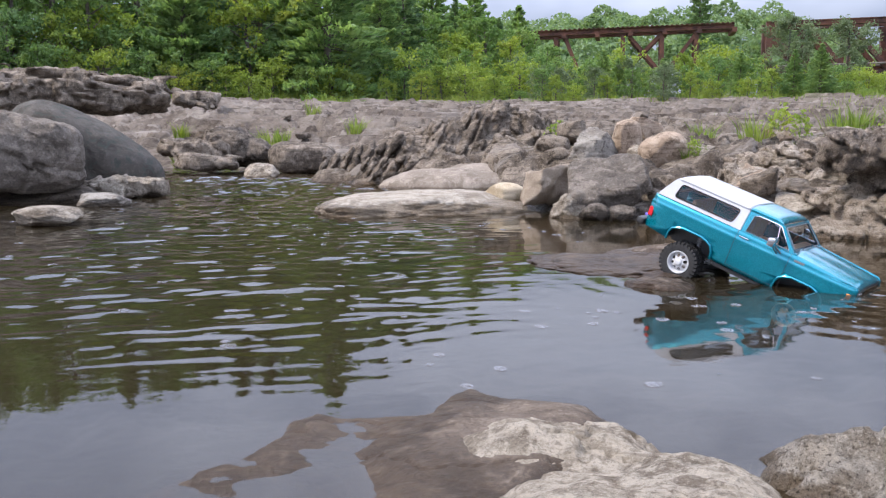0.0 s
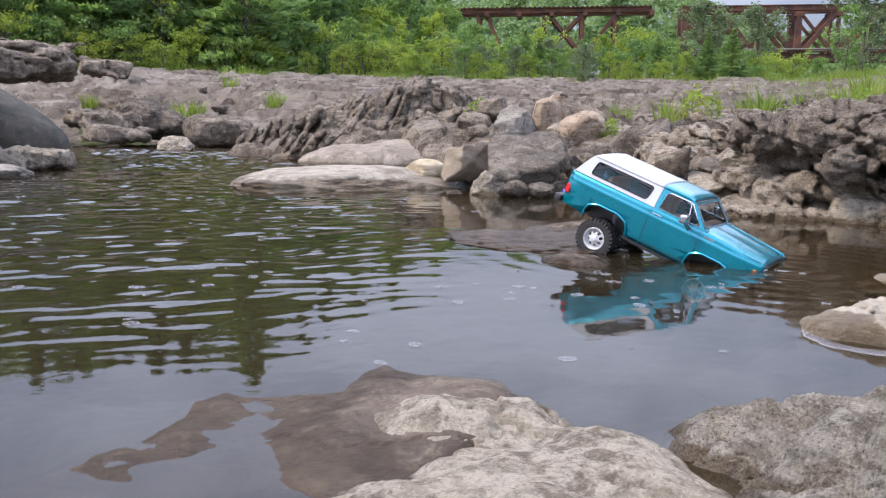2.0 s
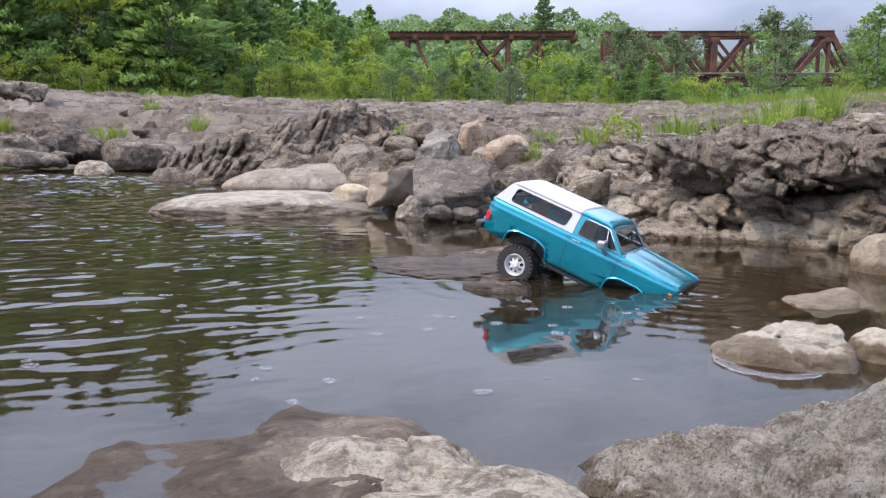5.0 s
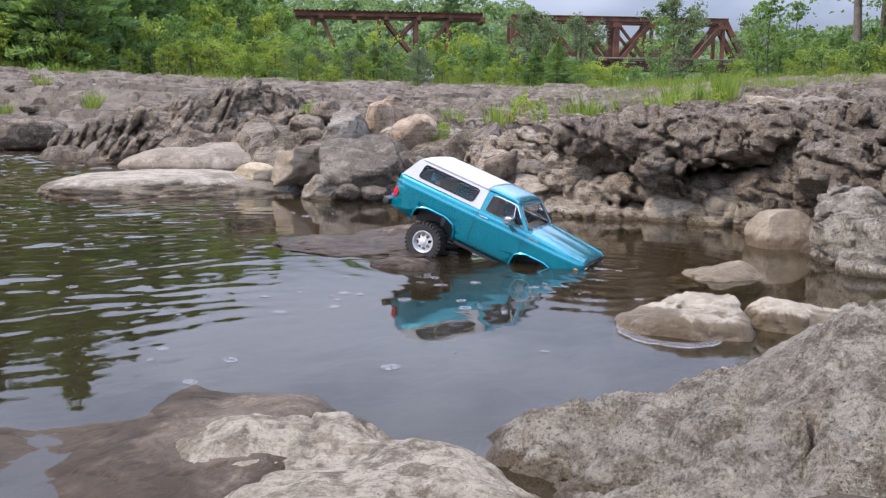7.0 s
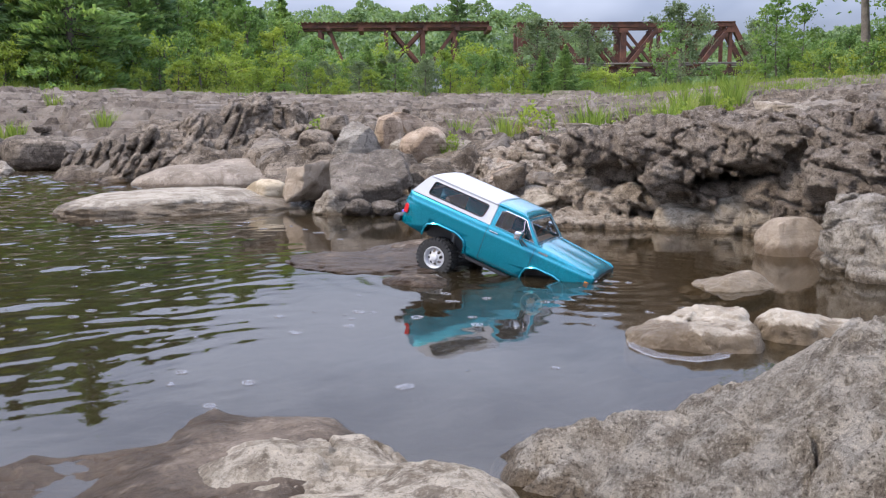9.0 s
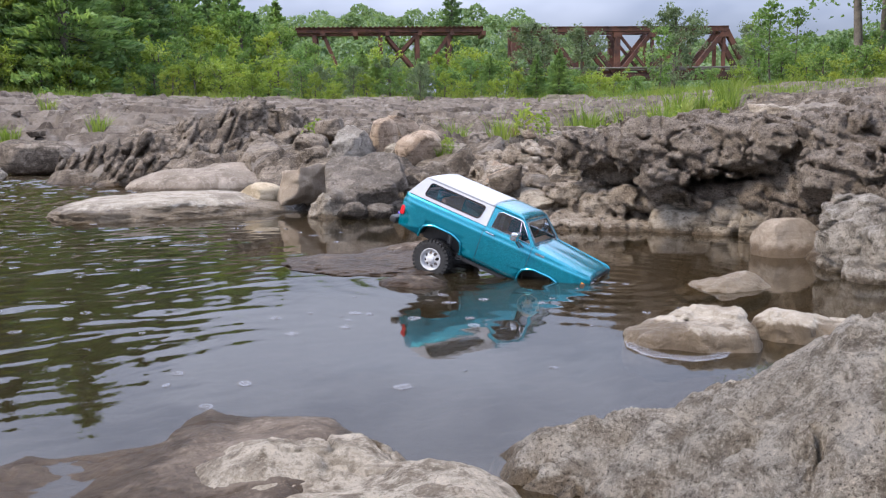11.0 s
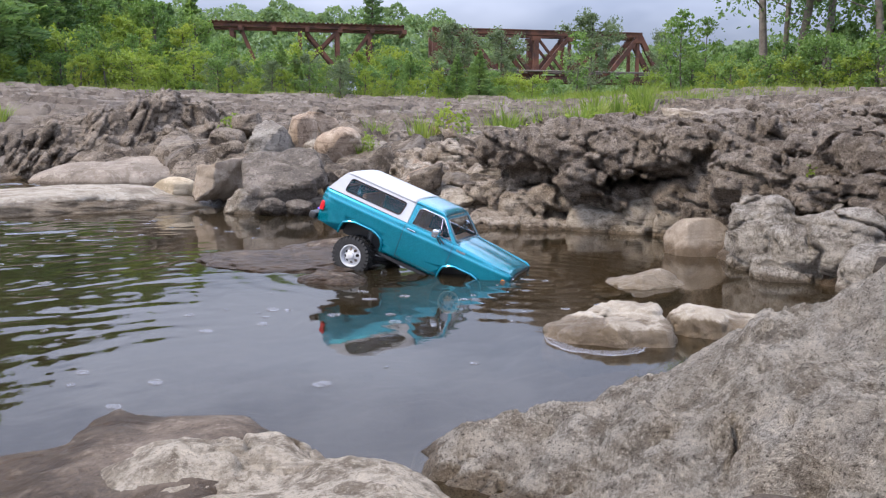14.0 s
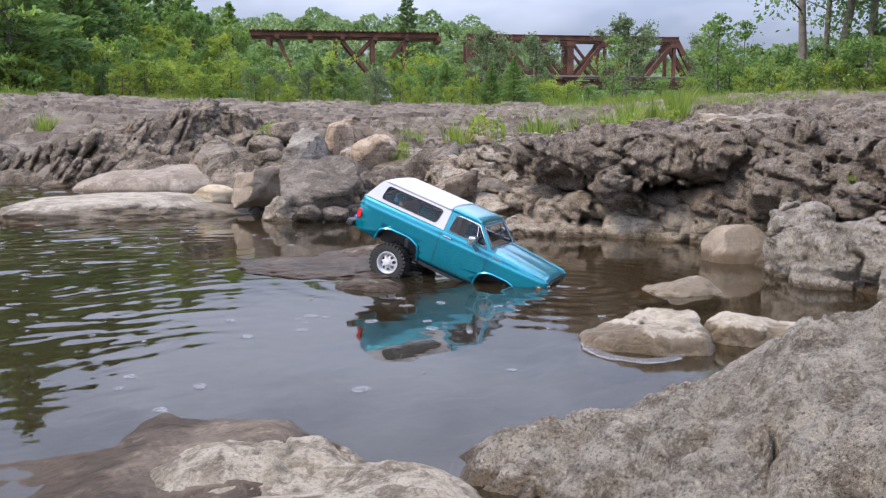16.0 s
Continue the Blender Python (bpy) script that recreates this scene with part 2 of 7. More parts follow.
ROCK_TAUPE = rock_material("taupe_slab_stone", (0.20, 0.172, 0.145), (0.265, 0.232, 0.20), (0.33, 0.295, 0.258), 0.46, 0.66, wet=0.03, stain_shade=(0.2, 0.17, 0.14), relief=0.5, fine=0.3)
ROCK_BLUE = rock_material("blue_grey_stone", (0.27, 0.255, 0.235), (0.38, 0.36, 0.33), (0.46, 0.44, 0.41), 0.5, 0.66, stain_shade=(0.12, 0.11, 0.10), fine=0.4)
ROCK_TAN = rock_material("tan_rock", (0.37, 0.285, 0.215), (0.50, 0.40, 0.315), (0.60, 0.51, 0.42), 0.48, 0.64, stain_shade=(0.17, 0.125, 0.09), fine=0.4)
ROCK_WET = rock_material("wet_rock", (0.15, 0.112, 0.085), (0.24, 0.19, 0.15), (0.33, 0.28, 0.235), 0.5, 0.64, unit=0.5, wet=0.03, stain_shade=(0.06, 0.043, 0.032), relief=1.5)

ROCK_SLATE = rock_material("dark_smooth_stone", (0.066, 0.060, 0.054), (0.088, 0.081, 0.074), (0.118, 0.11, 0.10), 0.5, 0.7, stain_shade=(0.05, 0.062, 0.056), relief=0.4, fine=0.25)
ROCK_CRAG = rock_material("craggy_rock", (0.22, 0.185, 0.155), (0.34, 0.293, 0.25), (0.48, 0.425, 0.37), 0.50, 0.64, unit=0.6, stain_shade=(0.055, 0.045, 0.037), relief=2.2, fine=0.9, blot=0.7)
ROCK_WHITISH = rock_material("whitish_stone", (0.32, 0.292, 0.258), (0.47, 0.435, 0.39), (0.60, 0.565, 0.515), 0.44, 0.60, unit=0.6, wet=0.022, stain_shade=(0.085, 0.072, 0.058), relief=2.0, fine=0.8, blot=0.7)
ROCK_CREAMY = rock_material("creamy_stone", (0.36, 0.30, 0.24), (0.44, 0.375, 0.305), (0.52, 0.45, 0.38), 0.48, 0.64, wet=0.055, stain_shade=(0.25, 0.2, 0.155), fine=0.3, blot=0.4)
ROCK_SLATY = rock_material("dark_wedge_stone", (0.15, 0.132, 0.115), (0.23, 0.205, 0.18), (0.34, 0.305, 0.27), 0.5, 0.66, stain_shade=(0.06, 0.05, 0.042), blot=0.7)
ROCK_SHELF = rock_material("wet_shelf_stone", (0.15, 0.12, 0.097), (0.21, 0.172, 0.142), (0.29, 0.245, 0.205), 0.5, 0.66, unit=0.5, wet=0.028, stain_shade=(0.075, 0.058, 0.045), relief=0.7, fine=0.6, blot=0.6)
ROCK_TAWNY = rock_material("tawny_ledge_stone", (0.36, 0.303, 0.247), (0.49, 0.424, 0.353), (0.60, 0.54, 0.465), 0.46, 0.62, unit=0.7, wet=0.03, stain_shade=(0.10, 0.082, 0.064), relief=1.8, fine=0.7)

# ---- ground ----
SHORE = [(-9, -3), (-1.2, 0.25), (-0.3, 0.55), (0.1, 0.62), (0.6, 0.62), (1.25, 0.95), (1.60, 1.35), (1.74, 1.60), (1.76, 1.85), (1.92, 2.2), (1.97, 2.45),
         (2.10, 2.72), (1.98, 2.93), (1.88, 3.12), (1.64, 3.2), (1.50, 3.5), (1.25, 3.75), (1.08, 3.95), (0.9, 4.15), (0.5, 4.45), (0.55, 6.2), (-0.4, 7.2), (-1.3, 8.0), (-1.5, 9.4),
         (-1.5, 10.6), (-3.2, 12.2), (-6.5, 13.0), (-11, 12.5), (-11, 10.6), (-4.3, 10.2), (-3.0, 7.6), (-2.5, 5.9), (-3.0, 4.9), (-4.2, 3.6), (-9, 1.5)]


def shore(x, y):
    """Signed distance to the water's edge, positive on land."""
    best = np.full(x.shape, 1e9)
    inside = np.zeros(x.shape, bool)
    for (ax, ay), (bx, by) in zip(SHORE, SHORE[1:] + SHORE[:1]):
        ex, ey = bx - ax, by - ay
        k = np.clip(((x - ax) * ex + (y - ay) * ey) / (ex * ex + ey * ey), 0, 1)
        best = np.minimum(best, np.hypot(x - ax - k * ex, y - ay - k * ey))
        if ey:
            cross = ((ay > y) != (by > y)) & (x < ex * (y - ay) / ey + ax)
            inside ^= cross
    return np.where(inside, -best, best)


def base_height(x, y):
    r = np.hypot(x, y)
    az = np.degrees(np.arctan2(x, y))
    left = np.interp(r, [0, 2, 3, 5, 7, 10, 15, 22, 30, 45, 90, 200, 3000], [0.02, 0.05, 0.1, 0.2, 0.34, 0.56, 0.92, 1.42, 2.0, 2.8, 4.4, 6.5, 30])
    right = np.interp(r, [0, 1.9, 2.3, 2.7, 3.2, 4, 5, 7, 10, 16, 24, 40, 90, 200, 3000], [0.06, 0.1, 0.2, 0.3, 0.36, 0.4, 0.46, 0.6, 0.84, 1.3, 1.85, 2.9, 4.6, 6.5, 30])
    k = smooth(29, 41, az)
    z = left * (1 - k) + right * k
    behind = smooth(75, 110, np.abs(az))
    return z * (1 - behind) + behind * np.minimum(z, 0.09 + 0.04 * r)


def height(x, y, fine=True):
    d = shore(x, y)
    r = np.hypot(x, y)
    wob = perlin(np.stack([x * 1.7, y * 1.7, 0 * x], 1), 5) * 0.16 + perlin(np.stack([x * 5, y * 5, 0 * x], 1), 6) * 0.05
    d = d + wob * np.clip(r / 3, 0.2, 1.5)
    edge = np.interp(d, [-4, -0.8, -0.25, 0, 0.06, 0.3, 0.8, 1.6, 4], [-0.5, -0.3, -0.13, -0.015, 0.045, 0.17, 0.4, 0.75, 2.2])
    edge = np.where(d > 4, 2.2 + (d - 4) * 0.6, edge)
    top = base_height(x, y)
    z = np.minimum(edge, top)
    if fine:
        land = smooth(-0.3, 0.3, d)
        far = np.clip(r / 6.0, 0.35, 3.0)
        p = np.stack([x, y, 0 * x], 1)
        warp = perlin(p * 0.9, 8) * 0.8
        gap1, rnd1, tilt1 = cells(x * 1.5 + warp, y * 2.4 + warp, 3)
        gap2, rnd2, tilt2 = cells(x * 4.1 + warp * 2, y * 5.6 - warp, 4)
        block = (rnd1 - 0.45) * 0.13 + tilt1 * 0.12 - 0.06 * (1 - smooth(0.0, 0.12, gap1))
        block2 = (rnd2 - 0.45) * 0.045 + tilt2 * 0.05 - 0.03 * (1 - smooth(0.0, 0.16, gap2))
        gap3, rnd3, tilt3 = cells(x * 0.5 + warp * 0.6, y * 1.15 + warp * 0.4, 7)
        gap4, rnd4, tilt4 = cells(x * 1.3 - warp, y * 2.6 + warp, 9)
        pave = (rnd3 - 0.5) * 0.10 + tilt3 * 0.07 - 0.10 * (1 - smooth(0.0, 0.09, gap3)) + (rnd4 - 0.5) * 0.05 + tilt4 * 0.03 - 0.05 * (1 - smooth(0.0, 0.1, gap4))
        pave = pave * smooth(7.5, 10.0, r) * (1 - smooth(24, 30, r)) * smooth(0.2, 1.0, d)
        z = z + pave
        rubble = (0.35 + 0.65 * smooth(-0.15, 0.2, perlin(p * 0.33, 12))) * (1 - smooth(6.5, 9.5, r) * 0.85)
        roll = fbm(p * 0.45, 4, 21) * 0.13 * far * (1 - 0.85 * smooth(8, 11, r))
        strata = fbm(p * np.array([1.6, 3.0, 1]), 4, 31, 0.5, True) * 0.022
        z = z + land * (0.12 + 0.88 * rubble) * (block + block2) * np.clip(r / 4, 0.45, 1.3) + land * (roll * smooth(0.0, 1.2, d) + strata * np.clip(r / 3, 0.5, 2))
        z = z + (1 - land) * (fbm(p * 3.0, 3, 41) * 0.05 + fbm(p * 14, 2, 43) * 0.012)
        # split ledges up the bank
        ledge = 0.095
        q = z / ledge + perlin(p * np.array([0.5, 0.9, 1]), 81) * 1.3 + fbm(p * np.array([1.6, 3.2, 1]), 3, 82, 0.6) * 0.55
        zt = (np.floor(q) + smooth(0.0, 0.14, q % 1) - (q - z / ledge)) * ledge
        k = smooth(7.5, 9.0, r) * (1 - smooth(24, 30, r)) * smooth(0.3, 1.0, d) * 0.95
        z = z * (1 - k) + zt * k
        # craggy stretches: the outcrop behind the channel and the wall above the pool
        knob = np.clip(0.6 * np.exp(-(((x - 3.0) / 1.6) ** 2 + ((y - 5.2) / 1.2) ** 2)), 0, 1) * smooth(0.05, 0.4, d)
        f = fbm(p * np.array([1.9, 2.6, 1]), 4, 71, 0.6)
        stair = np.floor(f * 6) + smooth(0.3, 0.7, (f * 6) % 1)
        z = z + knob * (stair / 6 * 0.30 + fbm(p * 4.5, 4, 73, 0.6, True) * 0.06) * np.clip(r / 7, 0.4, 1.2)
        z = z - 0.13 * np.exp(-(((x - 1.25) / 0.55) ** 2 + ((y - 4.8) / 0.65) ** 2)) * smooth(0.0, 0.3, d)
        z = np.where(r > 60, base_height(x, y) + fbm(p * 0.02, 3, 51) * 2.0, z)
    return z


def mesh_object(name, verts, faces, mat, parent=None, flat=False):
    me = bpy.data.meshes.new(name)
    me.from_pydata(verts if isinstance(verts, list) else verts.tolist(), [], faces if isinstance(faces, list) else faces.tolist())
    if not flat:
        me.shade_smooth()
    me.materials.append(mat)
    ob = new(name, me)
    ob.parent = parent
    return ob


def polar_sheet(name, angles, radii, height_of, mat):
    a, r = np.meshgrid(np.radians(angles), radii)
    x, y = (np.sin(a) * r).ravel(), (np.cos(a) * r).ravel()
    verts = np.stack([x, y, height_of(x, y)], 1)
    na, nr = len(angles), len(radii)
    i = np.arange(nr - 1)[:, None] * na + np.arange(na - 1)[None, :]
    faces = np.stack([i, i + 1, i + na + 1, i + na], -1).reshape(-1, 4)
    return mesh_object(name, verts, faces, mat)


def ground_material():
    m = ROCK_GREY.copy()
    m.name = "bedrock_and_soil"
    nt = m.node_tree
    b = nt.nodes["Principled BSDF"]
    rock = b.inputs["Base Color"].links[0].from_socket
    geo = nt.nodes.new("ShaderNodeNewGeometry")
    co = geo.outputs["Position"]
    flat = nt.nodes.new("ShaderNodeVectorMath")
    flat.operation = "MULTIPLY"
    flat.inputs[1].default_value = (1, 1, 0)
    nt.links.new(co, flat.inputs[0])
    far = nt.nodes.new("ShaderNodeVectorMath")
    far.operation = "LENGTH"
    nt.links.new(flat.outputs[0], far.inputs[0])
    n = noise_of(nt, co, 0.5, 6, 0.65)
    where = maths(nt, "ADD", far.outputs["Value"], maths(nt, "MULTIPLY", maths(nt, "SUBTRACT", n, 0.5), 14.0))
    grassy = span(nt, where, 21.5, 25.0)
    grass = blend(nt, noise_of(nt, co, 3.0, 5), (0.05, 0.075, 0.018), (0.115, 0.14, 0.045))
    # bleached bedrock further up the bank, brown silt under the water
    bleached = blend(nt, span(nt, noise_of(nt, co, 1.3, 6, 0.65), 0.4, 0.62), (0.145, 0.120, 0.102), (0.235, 0.203, 0.175))
    c = blend(nt, span(nt, where, 8.0, 12.0, 0.0, 0.75), rock, bleached)
    c = blend(nt, span(nt, noise_of(nt, co, 1.2, 8, 0.72, 0.8), 0.51, 0.60, 0.0, 0.6), c, blend(nt, 1.0, c, (0.5, 0.47, 0.44), "MULTIPLY"))
    bed = nt.nodes.new("ShaderNodeMapping")
    bed.inputs["Scale"].default_value, bed.inputs["Rotation"].default_value = (0.9, 3.6, 2.0), (0, 0, 0.12)
    nt.links.new(co, bed.inputs["Vector"])
    c = blend(nt, span(nt, noise_of(nt, bed.outputs[0], 1.6, 9, 0.72, 0.6), 0.53, 0.60, 0.0, 0.75), c, blend(nt, 1.0, c, (0.40, 0.37, 0.35), "MULTIPLY"))
    c = blend(nt, span(nt, noise_of(nt, bed.outputs[0], 0.9, 8, 0.7, 0.4), 0.56, 0.62, 0.0, 0.5), c, (0.36, 0.32, 0.28))
    sep = nt.nodes.new("ShaderNodeSeparateXYZ")
    nt.links.new(co, sep.inputs[0])
    silt_depth_shade = blend(nt, noise_of(nt, co, 9.0, 5, 0.7), (0.10, 0.070, 0.044), (0.26, 0.205, 0.145))
    # darker with depth: the water's loss of light is put into the bed
    silt_depth_shade = blend(nt, span(nt, sep.outputs["Z"], -0.16, -0.28), silt_depth_shade, (0.05, 0.034, 0.018))
    c = blend(nt, span(nt, sep.outputs["Z"], -0.01, -0.05), c, silt_depth_shade)
    c = blend(nt, grassy, c, grass)
    nt.links.new(c, b.inputs["Base Color"])
    return m


def steps(*legs):
    """Joins stretches (start, end, count) into one rising row."""
    return np.concatenate([np.linspace(a, b, n, endpoint=False) for a, b, n in legs] + [np.array([legs[-1][1]])])


GROUND_MAT = ground_material()
ang = steps((-180, -42, 40), (-42, 60, 560), (60, 180, 35))
rad = np.concatenate([[0.02], np.geomspace(0.12, 1.4, 60), np.geomspace(1.42, 10, 370), np.geomspace(10.06, 26, 260), np.geomspace(27, 3500, 50)])
ground = tagged(polar_sheet("ground", ang, rad, height, GROUND_MAT), "fractured grey-brown bedrock river bank rising to grassy ground", "ground", kind="structure")


def ground_z(x, y):
    return float(height(np.array([float(x)]), np.array([float(y)]))[0])


# ---- water ----
def water_material():
    m = bpy.data.materials.new("river_water")
    m.use_nodes = True
    nt = m.node_tree
    nt.nodes.remove(nt.nodes["Principled BSDF"])
    co = nt.nodes.new("ShaderNodeNewGeometry").outputs["Position"]
    clear = node(nt, "ShaderNodeBsdfTransparent", Color=(0.74, 0.62, 0.46, 1))
    murk = nt.nodes.new("ShaderNodeBsdfDiffuse")
    nt.links.new(blend(nt, noise_of(nt, co, 0.8, 4), (0.015, 0.012, 0.006), (0.032, 0.025, 0.015)), murk.inputs["Color"])
    under = node(nt, "ShaderNodeMixShader", Fac=0.62)
    nt.links.new(clear.outputs[0], under.inputs[1])
    nt.links.new(murk.outputs[0], under.inputs[2])
    gloss = node(nt, "ShaderNodeBsdfGlossy", Roughness=0.01, Color=(1, 1, 1, 1))
    fres = node(nt, "ShaderNodeFresnel", IOR=1.33)
    mix = nt.nodes.new("ShaderNodeMixShader")
    bump = node(nt, "ShaderNodeBump", Strength=0.04, Distance=0.005)
    nt.links.new(noise_of(nt, co, 30.0, 3, 0.5), bump.inputs["Height"])
    nt.links.new(bump.outputs[0], gloss.inputs["Normal"])
    nt.links.new(bump.outputs[0], fres.inputs["Normal"])
    nt.links.new(fres.outputs[0], mix.inputs["Fac"])
    nt.links.new(under.outputs[0], mix.inputs[1])
    nt.links.new(gloss.outputs[0], mix.inputs[2])
    nt.links.new(mix.outputs[0], nt.nodes["Material Output"].inputs["Surface"])
    return m


def waves(x, y):
    r = np.hypot(x, y)
    lively = smooth(0.35, -0.7, x - 0.05 * y) * smooth(0.9, 1.7, y + 0.25 * x) + smooth(5.0, 8.0, y)
    lively = np.clip(lively, 0.0, 1.0)
    c, s = math.cos(0.35), math.sin(0.35)
    u, v = x * c + y * s, -x * s + y * c
    v = v + 0.10 * perlin(np.stack([x * 2.3, y * 2.9, 0 * x + 8], 1), 58)
    p = np.stack([u * 4.6, v * 14.0, 0 * x], 1)
    chop = perlin(p, 61) + 0.55 * perlin(p * 1.9, 62) + 0.3 * perlin(np.stack([x * 13, y * 21, 0 * x], 1), 63)
    calm = perlin(np.stack([x * 2.2, y * 3.4, 0 * x + 3], 1), 65) + 0.35 * perlin(np.stack([x * 6, y * 11, 0 * x], 1), 66)
    rapid = smooth(6.8, 8.5, y) * smooth(13, 10.5, y)
    foam = fbm(np.stack([x * 3, y * 4.5, 0 * x], 1), 4, 68, 0.6, True)
    fast = perlin(np.stack([x * 5, y * 8, 0 * x], 1), 69) + 0.5 * perlin(np.stack([x * 12, y * 17, 0 * x], 1), 70)
    z = lively * (0.0080 * chop + 0.0024 * perlin(np.stack([u * 13, v * 38, 0 * x], 1), 73)) * np.clip(r / 3, 0.7, 1.3) + 0.0012 * calm + rapid * (0.006 * foam + 0.006 * fast + 0.012 * perlin(np.stack([x * 9, y * 13, 0 * x], 1), 71) + 0.008 * perlin(np.stack([x * 19, y * 24, 0 * x], 1), 72)) + smooth(4.6, 5.8, y) * 0.012 * fast
    # rings spreading from the dipped nose and the wheel
    for cx, cy, amp in ((1.07, 1.98, 0.0016), (0.72, 2.2, 0.0010)):
        q = np.hypot(x - cx, y - cy)
        z = z + amp * np.sin(q * 75) * np.exp(-q * 4.5)
    return z


wang = steps((-180, -42, 30), (-42, 62, 460), (62, 180, 30))
wrad = np.concatenate([[0.05], np.geomspace(0.3, 6, 430), np.geomspace(6.03, 13, 260), [16.0]])
water = tagged(polar_sheet("water", wang, wrad, waves, water_material()), "shallow brown river water, rippled upstream and calm by the rocks", "water", kind="structure")

water.visible_shadow = False  # daylight reaches the bed


# ---- boulders and slabs ----
def rock(name, at, size, mat, label, seed, turn=0.0, lean=(0, 0), box=2.3, cuts=7, rough=0.10, strata=0.0, detail=5, group="", category="boulder", pits=0.0, crag=0.0):
    """One river rock: a rounded block, split along a few planes and worn by noise."""
    bm = bmesh.new()
    bmesh.ops.create_icosphere(bm, subdivisions=detail, radius=1)
    me = bpy.data.meshes.new(name)
    bm.to_mesh(me)
    bm.free()
    n = len(me.vertices)
    p = np.empty(n * 3)
    me.vertices.foreach_get("co", p)
    p = p.reshape(-1, 3)
    p /= (np.abs(p) ** box).sum(1)[:, None] ** (1 / box)
    rng = np.random.RandomState(seed)
    for _ in range(cuts):
        w = rng.normal(size=3)
        w /= np.linalg.norm(w)
        over = p @ w - rng.uniform(0.62, 0.92)
        p = p - np.outer(np.maximum(over, 0), w) * 0.93
    off = rng.uniform(-50, 50, 3)
    way = p / np.linalg.norm(p, axis=1)[:, None]
    big = fbm(p * 1.3 + off, 3, seed) * rough * 1.6
    small = fbm(p * 5.0 + off, 4, seed + 5, 0.55) * rough * 0.5
    p = p + way * (big + small)[:, None]
    if strata:
        tilt = rng.normal(size=3) * np.array([0.5, 0.5, 0.3]) + np.array([0, 0, 1.0])
        h = p @ tilt + fbm(p * 1.7 + off, 3, seed + 9) * 0.35
        p = p + way * (np.abs(((h * 4.0) % 1) - 0.5) * strata + fbm(p * 3.0 + off, 4, seed + 3, 0.6, True) * strata * 0.8)[:, None]
    if crag:
        f = fbm(p * 2.1 + off, 4, seed + 21, 0.6)
        stair = np.floor(f * 7) + smooth(0.35, 0.75, (f * 7) % 1)
        p = p + way * (stair / 7 * crag * 1.5 + fbm(p * 5.5 + off, 4, seed + 23, 0.6, True) * crag * 0.55)[:, None]
    if detail > 5:
        p = p + way * (fbm(p * 22 + off, 3, seed + 31, 0.6) * rough * 0.16 + fbm(p * 9 + off, 2, seed + 33, 0.5, True) * rough * 0.16)[:, None]
    if pits:
        p = p - way * (smooth(0.12, 0.45, perlin(p * 4.2 + off, seed + 13)) * pits)[:, None]
    p = p * np.array(size)
    me.vertices.foreach_set("co", p.ravel())
    me.shade_smooth()
    me.materials.append(mat)
    ob = new(name, me)
    ob.matrix_world = pose(*at, lean[0], lean[1], turn)
    return tagged(ob, label, category, group)


def outline_depth(x, y, poly):
    """Distance inward from a closed outline, negative outside."""
    best = np.full(x.shape, 1e9)
    inside = np.zeros(x.shape, bool)
    for (ax, ay), (bx, by) in zip(poly, poly[1:] + poly[:1]):
        ex, ey = bx - ax, by - ay
        k = np.clip(((x - ax) * ex + (y - ay) * ey) / (ex * ex + ey * ey), 0, 1)
        best = np.minimum(best, np.hypot(x - ax - k * ex, y - ay - k * ey))
        if ey:
            inside ^= ((ay > y) != (by > y)) & (x < ex * (y - ay) / ey + ax)
    return np.where(inside, best, -best)


